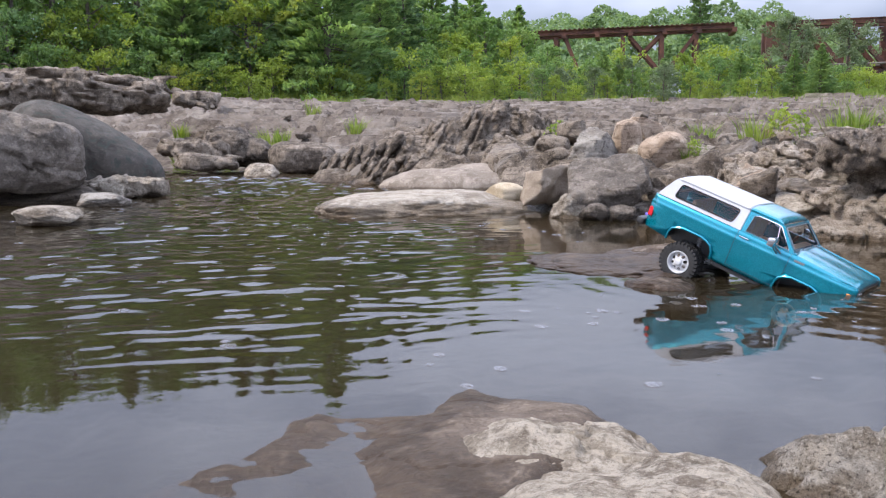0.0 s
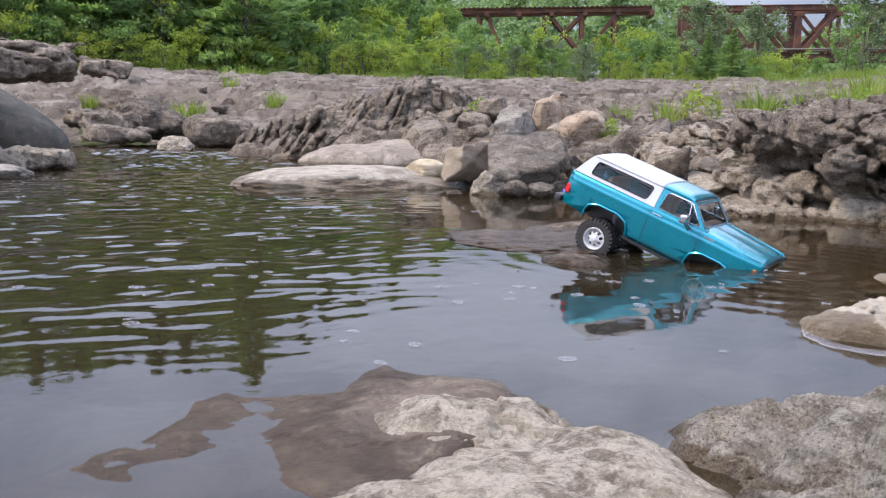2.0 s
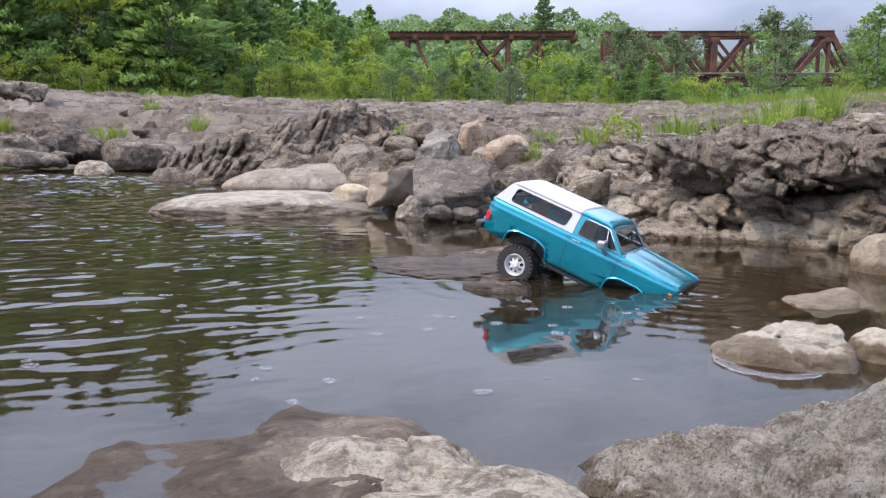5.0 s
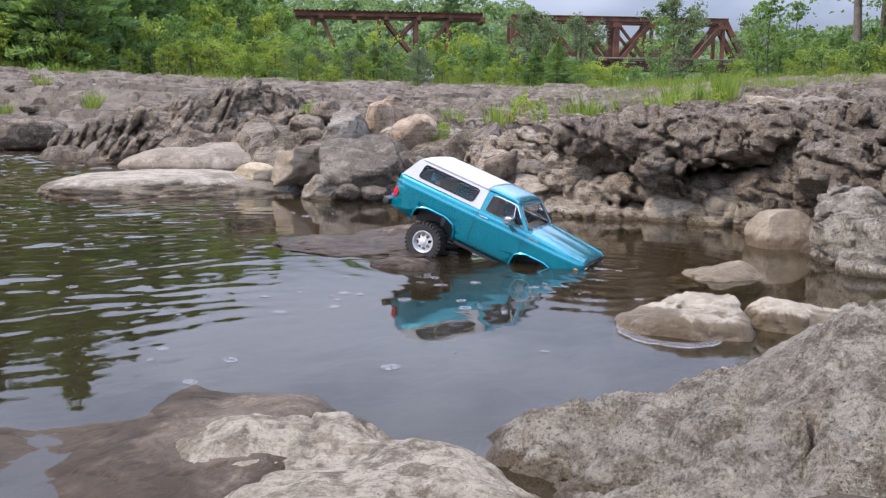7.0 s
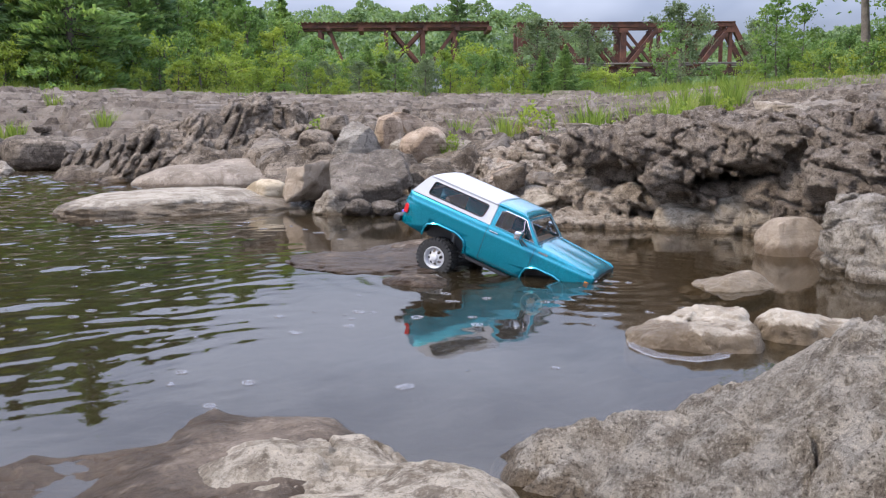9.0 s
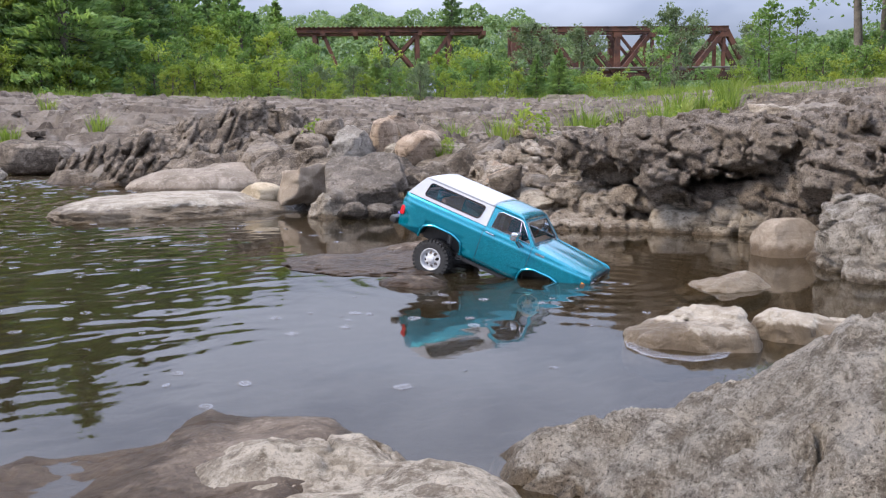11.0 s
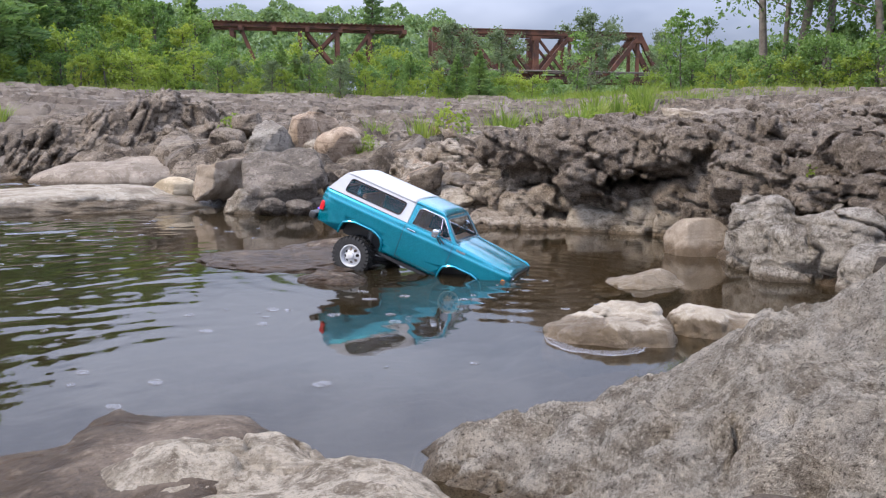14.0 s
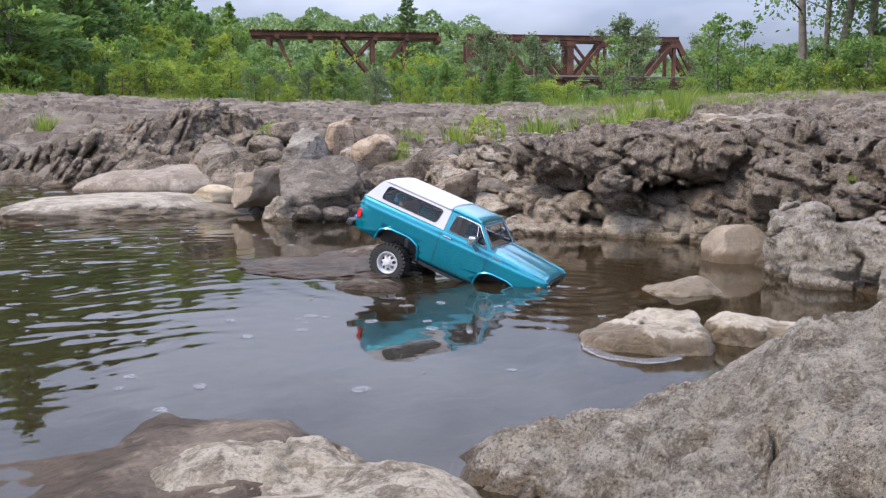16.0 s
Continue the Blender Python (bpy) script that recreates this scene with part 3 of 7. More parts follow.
def bedrock(name, poly, ridges, mat, label, seed, step=0.004, lip=0.035, slope=0.45, rough=1.0, floor=-0.3, group="", category="rock"):
    """A worn rock rising out of the water: rounded folds along its ridges, a steep rounded rim, pits and grain."""
    px, py = [q[0] for q in poly], [q[1] for q in poly]
    gx = np.arange(min(px) - 0.09, max(px) + 0.09, step)
    gy = np.arange(min(py) - 0.09, max(py) + 0.09, step)
    x, y = (v.ravel() for v in np.meshgrid(gx, gy))
    p = np.stack([x, y, 0 * x + seed], 1)
    sx, sy = x + perlin(p * 9, seed) * 0.022 + perlin(p * 31, seed + 1) * 0.006, y + perlin(p * 9, seed + 2) * 0.022 + perlin(p * 31, seed + 3) * 0.006
    total = np.full(x.shape, 0.0)
    soft = 0.007
    tops = [np.full(x.shape, floor)]
    for line in ridges:
        for (ax, ay, az), (bx, by, bz) in zip(line, line[1:]):
            ex, ey = bx - ax, by - ay
            k = np.clip(((sx - ax) * ex + (sy - ay) * ey) / (ex * ex + ey * ey), 0, 1)
            q = np.hypot(sx - ax - k * ex, sy - ay - k * ey)
            tops.append(az + (bz - az) * k - slope * (np.sqrt(q * q + 0.0009) - 0.03))
    top = np.max(tops, axis=0)
    total = sum(np.exp((v - top) / soft) for v in tops)
    z = top + soft * np.log(total) * 0.6
    d = outline_depth(sx, sy, poly)
    rim = np.interp(d, [-0.07, -0.02, 0, 0.008, 0.02, 0.05, 0.12, 0.22, 0.4], [-0.16, -0.06, -0.004, lip * 0.45, lip * 0.8, lip * 1.35, lip * 2.6, lip * 2.6 + 0.11, 0.5])
    z = -0.006 * np.log(np.exp(-np.clip(z, -0.4, 0.5) / 0.006) + np.exp(-np.clip(rim, -0.4, 0.5) / 0.006))
    f = fbm(p * 7, 3, seed + 21, 0.55)
    stair = np.floor(f * 8) + smooth(0.2, 0.85, (f * 8) % 1)
    fold = np.stack([x * 3.0 - y * 1.5, y * 9.0 + x * 4.0, 0 * x], 1)
    worn = 0.012 * f + stair / 8 * 0.007 + fbm(fold, 3, seed + 25, 0.5, True) * 0.022 + fbm(p * 19, 4, seed + 5, 0.55) * 0.0045 + fbm(p * np.array([26, 44, 1]), 3, seed + 6, 0.6, True) * 0.0030
    crack = smooth(0.035, 0.0, np.abs(perlin(p * np.array([5.5, 8.5, 1]), seed + 8) + 0.3 * perlin(p * 22, seed + 9))) * smooth(-0.02, 0.25, perlin(p * 3.1, seed + 10))
    pit = smooth(0.20, 0.46, perlin(p * 46, seed + 13)) * smooth(-0.12, 0.28, perlin(p * 6.3, seed + 14))
    grit = fbm(p * 105, 2, seed + 15, 0.7) * 0.0019
    z = z + rough * smooth(-0.03, 0.03, d) * (worn - 0.005 - 0.020 * crack - 0.010 * pit + grit)
    na, nr = len(gx), len(gy)
    keep = (d > -0.055).reshape(nr, na)
    i = np.arange(nr - 1)[:, None] * na + np.arange(na - 1)[None, :]
    quad = np.stack([i, i + 1, i + na + 1, i + na], -1).reshape(-1, 4)
    quad = quad[(keep[:-1, :-1] & keep[1:, 1:] & keep[:-1, 1:] & keep[1:, :-1]).ravel()]
    ids, faces = np.unique(quad, return_inverse=True)
    ob = mesh_object(name, np.stack([x, y, z], 1)[ids], faces.reshape(-1, 4), mat)
    return tagged(ob, label, category, group)


def split_block(name, corners, mat, label, seed, rough=0.02, cuts=22, group="", category="boulder"):
    """An angular block split along flat faces, its edges chipped and its faces uneven."""
    bm = bmesh.new()
    for q in corners:
        bm.verts.new(q)
    bmesh.ops.convex_hull(bm, input=bm.verts[:])
    bmesh.ops.triangulate(bm, faces=bm.faces[:])
    bmesh.ops.subdivide_edges(bm, edges=bm.edges[:], cuts=cuts, use_grid_fill=True)
    bmesh.ops.recalc_face_normals(bm, faces=bm.faces[:])
    me = bpy.data.meshes.new(name)
    bm.to_mesh(me)
    bm.free()
    p = np.empty(len(me.vertices) * 3)
    nrm = np.empty(len(me.vertices) * 3)
    me.vertices.foreach_get("co", p)
    me.vertices.foreach_get("normal", nrm)
    p, nrm = p.reshape(-1, 3), nrm.reshape(-1, 3)
    mid = p.mean(0)
    size = np.abs(p - mid).max()
    u = (p - mid) / size
    off = np.random.RandomState(seed).uniform(-40, 40, 3)
    f = fbm(u * 2.2 + off, 4, seed, 0.6)
    stair = np.floor(f * 6) + smooth(0.25, 0.75, (f * 6) % 1)
    way = u / np.linalg.norm(u, axis=1)[:, None] * 0.6 + nrm * 0.4
    p = p + way * (rough * (0.9 * f + stair / 6 + 0.5 * fbm(u * 6 + off, 4, seed + 4, 0.6, True) + 0.25 * fbm(u * 16 + off, 3, seed + 7, 0.6)))[:, None]
    base = np.array([mid[0], mid[1], p[:, 2].min()])
    me.vertices.foreach_set("co", (p - base).ravel())
    me.shade_smooth()
    me.materials.append(mat)
    ob = new(name, me)
    ob.matrix_world = pose(*base)
    return tagged(ob, label, category, group)


def block(x, y, z, a, b, c, turn=0, tilt=0, pitch=0, square=3.0):
    """One block of a sculpted rock: its half sizes, turn and tilt, and how square it is."""
    return pose(x, y, z, pitch, tilt, turn), (a, b, c), square


def surface_net(f, lo, step):
    """The surface where the grid of values f changes sign, as vertices and quads."""
    inside = f < 0
    nx, ny, nz = f.shape
    corner = [(i, j, k) for i in (0, 1) for j in (0, 1) for k in (0, 1)]
    count = sum(inside[i:nx - 1 + i, j:ny - 1 + j, k:nz - 1 + k].astype(np.int8) for i, j, k in corner)
    cx, cy, cz = np.nonzero((count > 0) & (count < 8))
    index = np.full((nx - 1, ny - 1, nz - 1), -1, np.int64)
    index[cx, cy, cz] = np.arange(len(cx))
    total, hits = np.zeros((len(cx), 3)), np.zeros(len(cx))
    for p in corner:
        for axis in range(3):
            if p[axis]:
                continue
            q = list(p)
            q[axis] = 1
            va, vb = f[cx + p[0], cy + p[1], cz + p[2]], f[cx + q[0], cy + q[1], cz + q[2]]
            cross = (va < 0) != (vb < 0)
            k = np.where(cross, va / np.where(cross, va - vb, 1.0), 0.0)
            at = np.tile(np.array(p, float), (len(cx), 1))
            at[:, axis] = k
            total += at * cross[:, None]
            hits += cross
    verts = lo + (np.stack([cx, cy, cz], 1) + total / hits[:, None]) * step
    faces = []
    for axis in range(3):
        a = np.moveaxis(inside, axis, 0)
        change = a[1:] != a[:-1]
        i, j, k = np.nonzero(change[:, 1:-1, 1:-1])
        j, k = j + 1, k + 1
        cell = np.moveaxis(index, axis, 0)
        quad = np.stack([cell[i, j - 1, k - 1], cell[i, j, k - 1], cell[i, j, k], cell[i, j - 1, k]], 1)
        flip = a[i, j, k] if axis != 1 else ~a[i, j, k]
        quad[~flip] = quad[~flip][:, ::-1]
        faces.append(quad)
    return verts, np.concatenate(faces)


def sculpt(name, blocks, mat, label, seed, step, unit=1.0, warp=0.03, crag=0.02, crack=0.03, pit=0.012, layers=0.0, joints=0.0, gauge=0.11, dip=(0.3, 0.1, 1.0), low=-0.12, group="", category="outcrop"):
    """A bedrock mass: blocks grown together, warped, split by cracks and layers, pitted and worn."""
    mats = []
    lo, hi = np.full(3, 1e9), np.full(3, -1e9)
    for m, size, square in blocks:
        r = np.array(m.to_3x3())
        mid, ext = np.array(m.translation), np.abs(r) @ np.array(size)
        lo, hi = np.minimum(lo, mid - ext), np.maximum(hi, mid + ext)
        mats.append((r, mid, np.array(size), square))
    room = warp + crag * 1.5 + 3 * step
    lo, hi = lo - room, hi + room
    lo[2] = max(lo[2], low)
    dip = np.array(dip) / np.linalg.norm(dip)
    along = np.cross(dip, (0.35, 1.0, 0.1))
    along /= np.linalg.norm(along)
    basis = np.stack([along, np.cross(dip, along), dip], 1)

    def raw(q):
        f = np.full(len(q), 9.0)
        for r, mid, size, square in mats:
            u = np.abs((q - mid) @ r) / size + 1e-6
            near = np.nonzero(u.max(1) < 2.2)[0]
            w = u[near]
            k0 = (w ** square).sum(1) ** (1 / square)
            k1 = np.sqrt((((w / k0[:, None]) ** (square - 1) / size) ** 2).sum(1))
            f[near] = np.minimum(f[near], (k0 - 1) / k1)
        return f

    def fine(p):
        n = p / unit
        q = p + warp * np.stack([perlin(n * 5.5, seed) + 0.3 * perlin(n * 13, seed + 3), perlin(n * 5.5, seed + 1) + 0.3 * perlin(n * 13, seed + 4), perlin(n * 5.5, seed + 2) + 0.3 * perlin(n * 13, seed + 5)], 1)
        f = raw(q)
        g = fbm(n * 8, 3, seed + 11, 0.55)
        stair = np.floor(g * 6) + smooth(0.4, 0.6, (g * 6) % 1)
        f = f - crag * (0.5 * g + 1.3 * stair / 6 + 0.75 * fbm(n * 7, 2, seed + 13, 0.5, True) + 0.6 * fbm(n * 21, 3, seed + 15, 0.65, True))
        h = q @ dip / unit
        if layers:
            s = (h * 22 + 1.2 * perlin(n * 4, seed + 19)) % 1
            f = f + layers * smooth(0.22, 0.0, np.minimum(s, 1 - s)) * smooth(-0.25, 0.2, perlin(n * 6, seed + 20))
        if joints:
            # splits along three joint directions: each piece stands out or back by its own amount, and leans
            w = q @ basis + unit * 0.030 * np.stack([perlin(n * 3.1, seed + 31), perlin(n * 3.1, seed + 32), perlin(n * 3.1, seed + 33)], 1)
            for scale, part_of in ((1.0, 1.0), (0.45, 0.28)):
                v = w / (gauge * unit * scale * np.array([1.25, 1.0, 0.62]))
                v[:, 0] += 0.5 * np.floor(v[:, 2])
                v[:, 1] += 0.37 * np.floor(v[:, 0])
                i = np.floor(v)
                rnd = hashed(i[:, 0], i[:, 1], i[:, 2], seed + 35)
                e = v - i
                lean = ((rnd >> np.uint32(8) & np.uint32(255)) / 127.5 - 1) * (e[:, 0] - 0.5) + ((rnd >> np.uint32(16) & np.uint32(255)) / 127.5 - 1) * (e[:, 1] - 0.5)
                gap = np.minimum(e, 1 - e).min(1)
                f = f + joints * part_of * (1.1 * ((rnd & np.uint32(255)) / 255.0 - 0.5) + 0.7 * lean + 0.8 * smooth(0.11, 0.0, gap))
        c = np.abs(perlin(n * 4.3 + h[:, None] * dip * 4, seed + 21) + 0.25 * perlin(n * 17, seed + 22))
        f = f + crack * smooth(0.07, 0.0, c)
        f = f + pit * smooth(0.12, 0.42, perlin(n * 23, seed + 25)) * smooth(-0.15, 0.25, perlin(n * 5, seed + 26))
        return f

    wide = 4
    dims = (np.ceil((hi - lo) / step).astype(int) // wide + 1) * wide
    grids = [lo[k] + step * (np.arange(dims[k] // wide) * wide + (wide - 1) / 2) for k in range(3)]
    pts = np.stack([v.ravel() for v in np.meshgrid(*grids, indexing="ij")], 1)
    c = raw(pts)
    maybe = np.abs(c) < warp * 1.2 + crag * 1.2 + max(crack, pit) + step * wide
    c[maybe] = fine(pts[maybe])
    c = c.reshape(dims // wide)
    band = maybe.reshape(c.shape) & (np.abs(c) < step * wide * 0.87 + 0.4 * max(crack, pit, crag) + 0.5 * joints)
    full = np.where(c < 0, -1.0, 1.0).repeat(wide, 0).repeat(wide, 1).repeat(wide, 2)
    idx = np.nonzero(band.repeat(wide, 0).repeat(wide, 1).repeat(wide, 2).ravel())[0]
    sub = np.stack(np.unravel_index(idx, full.shape), 1) * step + lo
    full.ravel()[idx] = fine(sub)
    verts, faces = surface_net(full, lo, step)
    base = np.array([(lo[0] + hi[0]) / 2, (lo[1] + hi[1]) / 2, lo[2]])
    ob = mesh_object(name, verts - base, faces, mat)
    ob.matrix_world = pose(*base)
    return tagged(ob, label, category, group)


# rocks at the water's near edge
bedrock("near_rock", [(0.34, 0.60), (0.325, 0.74), (0.31, 0.83), (0.335, 0.892), (0.39, 0.925), (0.46, 0.95), (0.60, 0.985), (0.72, 1.005), (0.83, 1.01), (0.96, 0.98), (1.2, 0.93), (1.5, 0.75), (1.5, 0.05), (0.6, 0.0), (0.42, 0.25)],
        [[(0.72, 0.84, -0.05), (0.81, 0.80, 0.030), (0.84, 0.75, 0.188), (0.98, 0.60, 0.290), (1.3, 0.3, 0.24)], [(0.37, 0.845, 0.022), (0.498, 0.715, 0.070), (0.584, 0.575, 0.140), (0.70, 0.44, 0.190)], [(0.37, 0.64, 0.040), (0.45, 0.45, 0.125), (0.62, 0.28, 0.17)]],
        ROCK_NEAR, "large rough grey-tan bedrock slab rising from the water", 23, 0.0036, lip=0.019, slope=0.72, rough=1.7)
bedrock("near_rock", [(0.345, 0.60), (0.335, 0.70), (0.305, 0.80), (0.27, 0.845), (0.235, 0.885), (0.19, 0.955), (0.14, 0.99), (0.06, 1.0), (0.0, 0.97), (-0.05, 0.90), (-0.12, 0.78), (-0.2, 0.6), (-0.2, 0.35), (0.1, 0.28), (0.3, 0.4)],
        [[(0.0, 0.85, 0.018), (0.056, 0.89, 0.036), (0.13, 0.88, 0.034), (0.17, 0.84, 0.014), (0.21, 0.79, 0.033), (0.28, 0.765, 0.046)], [(0.12, 0.72, 0.044), (0.22, 0.70, 0.054), (0.30, 0.65, 0.060)], [(0.0, 0.68, 0.030), (0.1, 0.58, 0.065), (0.28, 0.48, 0.070)]],
        ROCK_BLEACHED, "pale weathered bedrock slab with brown stains at the water's edge", 11, 0.0035, lip=0.026, rough=0.55, slope=0.5)
bedrock("wet_shelf", [(-0.38, 0.78), (-0.32, 0.85), (-0.27, 0.90), (-0.25, 0.96), (-0.25, 1.0), (-0.216, 1.042), (-0.16, 1.030), (-0.061, 1.046), (-0.03, 1.116), (0.004, 1.151), (0.036, 1.116), (0.10, 1.065), (0.17, 1.045), (0.2, 0.95), (0.1, 0.8), (-0.1, 0.6), (-0.4, 0.6), (-0.45, 0.72)],
        [[(-0.40, 0.72, -0.004), (-0.27, 0.90, -0.001), (-0.22, 1.0, 0.001), (-0.21, 1.02, 0.000)], [(-0.30, 0.76, -0.003), (-0.22, 0.86, -0.003)], [(-0.17, 1.018, -0.005), (-0.06, 1.032, -0.0025)], [(0.003, 1.12, 0.008), (-0.005, 1.0, 0.018), (-0.025, 0.90, 0.016), (-0.045, 0.78, 0.006)], [(0.05, 1.05, 0.017), (0.12, 0.98, 0.028), (0.06, 0.86, 0.028)]],
        ROCK_SHELF, "low wet brown rock shelf holding a puddle, half under water", 31, 0.004, lip=0.024, slope=0.24, rough=0.22, floor=-0.022)
# rocks standing in the pool
PAIR = "pair of pale rocks in the pool"
sculpt("island_rock", [block(0.888, 1.318, -0.012, 0.125, 0.085, 0.054, -32, -5, 0, 3.2), block(0.94, 1.34, 0.024, 0.068, 0.060, 0.030, -32, -6, 6, 3.2)], ROCK_ISLE, "rounded pale rock dry on top, ringed by foam", 41, 0.0042, unit=0.7, warp=0.014, crag=0.006, crack=0.004, pit=0.002, joints=0.004, gauge=0.16, group=PAIR, category="boulder")
sculpt("island_rock", [block(1.125, 1.27, -0.012, 0.115, 0.058, 0.056, -36, 6, 0, 3.4), block(1.085, 1.285, 0.012, 0.060, 0.050, 0.036, -30, -4, 0, 3.2)], ROCK_ISLE, "flat pale rock split from its neighbour by a crack", 42, 0.0042, unit=0.7, warp=0.014, crag=0.006, crack=0.004, pit=0.002, joints=0.004, gauge=0.16, group=PAIR, category="boulder")
rock("flat_rock", (1.31, 1.82, -0.02), (0.125, 0.10, 0.056), ROCK_ISLE, "small flat rock with a dry white top in the pool", 44, 5, cuts=5, rough=0.12)
rock("ledge_rock", (0.48, 2.47, -0.026), (0.33, 0.29, 0.040), ROCK_WET, "low wet ledge of brown rock under the truck's rear wheels", 45, -25, box=2.1, cuts=3, rough=0.12, strata=0.03, crag=0.09, detail=6, category="rock")
rock("ledge_rock", (0.535, 2.08, -0.012), (0.095, 0.075, 0.034), ROCK_WET, "rounded wet stone beside the truck's rear wheel", 46, -30, box=2.2, cuts=4, rough=0.12, category="rock")
rock("ledge_rock", (0.80, 2.66, -0.045), (0.28, 0.26, 0.07), ROCK_WET, "shallow wet ledge behind the truck", 47, -35, box=2.6, cuts=4, rough=0.14, strata=0.05, crag=0.08, category="rock")
# slabs across the channel
sculpt("pale_rock", [block(0.10, 7.05, 0.0, 0.72, 0.50, 0.17, -4, -3, 0, 2.2), block(0.40, 7.15, 0.04, 0.48, 0.42, 0.17, -4, 3, 0, 2.4)], ROCK_TAUPE, "long smooth pale slab lying at the far water's edge", 51, 0.014, unit=3.0, warp=0.04, crag=0.010, crack=0.0, pit=0.0, category="rock")
rock("pale_rock", (-0.13, 4.66, -0.03), (0.62, 0.66, 0.125), ROCK_STREAM, "broad low whitish slab in the stream", 52, 0, box=2.8, cuts=5, rough=0.08, detail=6, category="rock")
rock("thin_rock", (-0.04, 5.62, 0.0), (0.28, 0.16, 0.06), ROCK_GREY, "thin grey slab behind the whitish one", 53, 0, box=3, cuts=4, category="rock")
rock("cobble", (0.30, 4.80, 0.075), (0.15, 0.12, 0.070), ROCK_CREAM, "rounded cream cobble on the whitish slab", 54, 10, cuts=2, rough=0.06, category="stone")
sculpt("dark_boulder", [block(0.80, 4.27, 0.172, 0.18, 0.19, 0.060, -10, -8, 30, 7.0), block(0.69, 4.20, 0.055, 0.075, 0.12, 0.085, -10, 18, 10, 6.0), block(0.93, 4.25, 0.196, 0.10, 0.14, 0.045, -12, -22, 32, 7.0)], ROCK_SLATY, "large angular dark wedge of rock with an undercut side", 64, 0.009, warp=0.006, crag=0.007, crack=0.0, pit=0.003, joints=0.006, gauge=0.20, category="boulder")
split_block("angular_rock", [(0.50, 4.12, -0.02), (0.51, 4.1, 0.03), (0.58, 4.08, 0.115), (0.62, 4.1, 0.12), (0.68, 4.08, 0.05), (0.69, 4.05, -0.02), (0.58, 4.02, -0.02), (0.53, 4.22, 0.06), (0.66, 4.22, 0.09)], ROCK_PALE, "angular grey rock leaning on the dark wedge", 56, 0.012, 14)
rock("angular_rock", (0.70, 3.98, 0.03), (0.08, 0.07, 0.05), ROCK_DARK, "small wet dark stone under the boulder", 57, 0, category="stone")
rock("angular_rock", (0.84, 3.98, 0.025), (0.08, 0.06, 0.05), ROCK_DARK, "small dark stone at the waterline under the boulder", 58, 40, category="stone")
split_block("tan_boulder", [(0.40, 4.45, 0.04), (0.42, 4.5, 0.21), (0.50, 4.42, 0.245), (0.66, 4.5, 0.262), (0.70, 4.6, 0.2), (0.68, 4.6, 0.04), (0.42, 4.7, 0.1), (0.62, 4.75, 0.2), (0.48, 4.40, 0.10)], ROCK_CREAMY, "pale tan block tucked behind the dark wedge", 59, 0.014, 14)
# the pile of boulders on the bank
PILE = "pile of boulders on the far bank"
split_block("boulder", [(0.92, 6.30, 0.26), (0.95, 6.25, 0.36), (1.02, 6.35, 0.47), (1.10, 6.40, 0.50), (1.22, 6.28, 0.47), (1.30, 6.30, 0.30), (1.27, 6.24, 0.22), (1.0, 6.2, 0.22), (1.1, 6.6, 0.35), (1.12, 6.22, 0.40)], ROCK_BLUE, "upright angular blue-grey boulder in the pile", 61, 0.014, 14, group=PILE)
rock("boulder", (1.571, 5.97, 0.303), (0.18, 0.16, 0.15), ROCK_TAN, "big rounded pinkish-tan boulder on the pile", 62, -20, (0, -18), box=2.5, cuts=4, rough=0.06, group=PILE)
rock("boulder", (1.37, 6.38, 0.40), (0.125, 0.12, 0.165), ROCK_TAN, "tall tan boulder leaning on its neighbour in the pile", 63, 40, box=2.8, cuts=6, rough=0.07, group=PILE)
rock("boulder", (1.556, 6.54, 0.49), (0.15, 0.12, 0.105), ROCK_TAN, "orange-tan boulder at the top of the pile", 65, 10, (0, 25), box=2.8, cuts=7, rough=0.07, group=PILE)
rock("boulder", (1.834, 5.95, 0.31), (0.125, 0.10, 0.075), ROCK_PALE, "pale flat boulder at the end of the pile", 66, 0, cuts=8, box=3, group=PILE)
rock("boulder", (0.87, 6.87, 0.31), (0.16, 0.15, 0.14), ROCK_GREY, "grey rounded boulder low in the pile", 67, 0, cuts=4, group=PILE)
rock("boulder", (1.093, 7.14, 0.49), (0.145, 0.14, 0.12), ROCK_GREY, "dark grey boulder behind the pile", 68, 50, box=2.8, cuts=8, group=PILE)
rock("boulder", (1.44, 6.22, 0.27), (0.09, 0.09, 0.10), ROCK_PALE, "small pale stone wedged in the pile", 69, 0, cuts=4, group=PILE)
rock("boulder", (1.98, 5.69, 0.23), (0.12, 0.10, 0.10), ROCK_PALE, "small light stone at the foot of the pile", 70, 0, cuts=6, group=PILE)
rock("boulder", (0.86, 6.55, 0.26), (0.12, 0.10, 0.09), ROCK_GREY, "small grey stone at the foot of the pile", 71, 0, cuts=5, group=PILE)
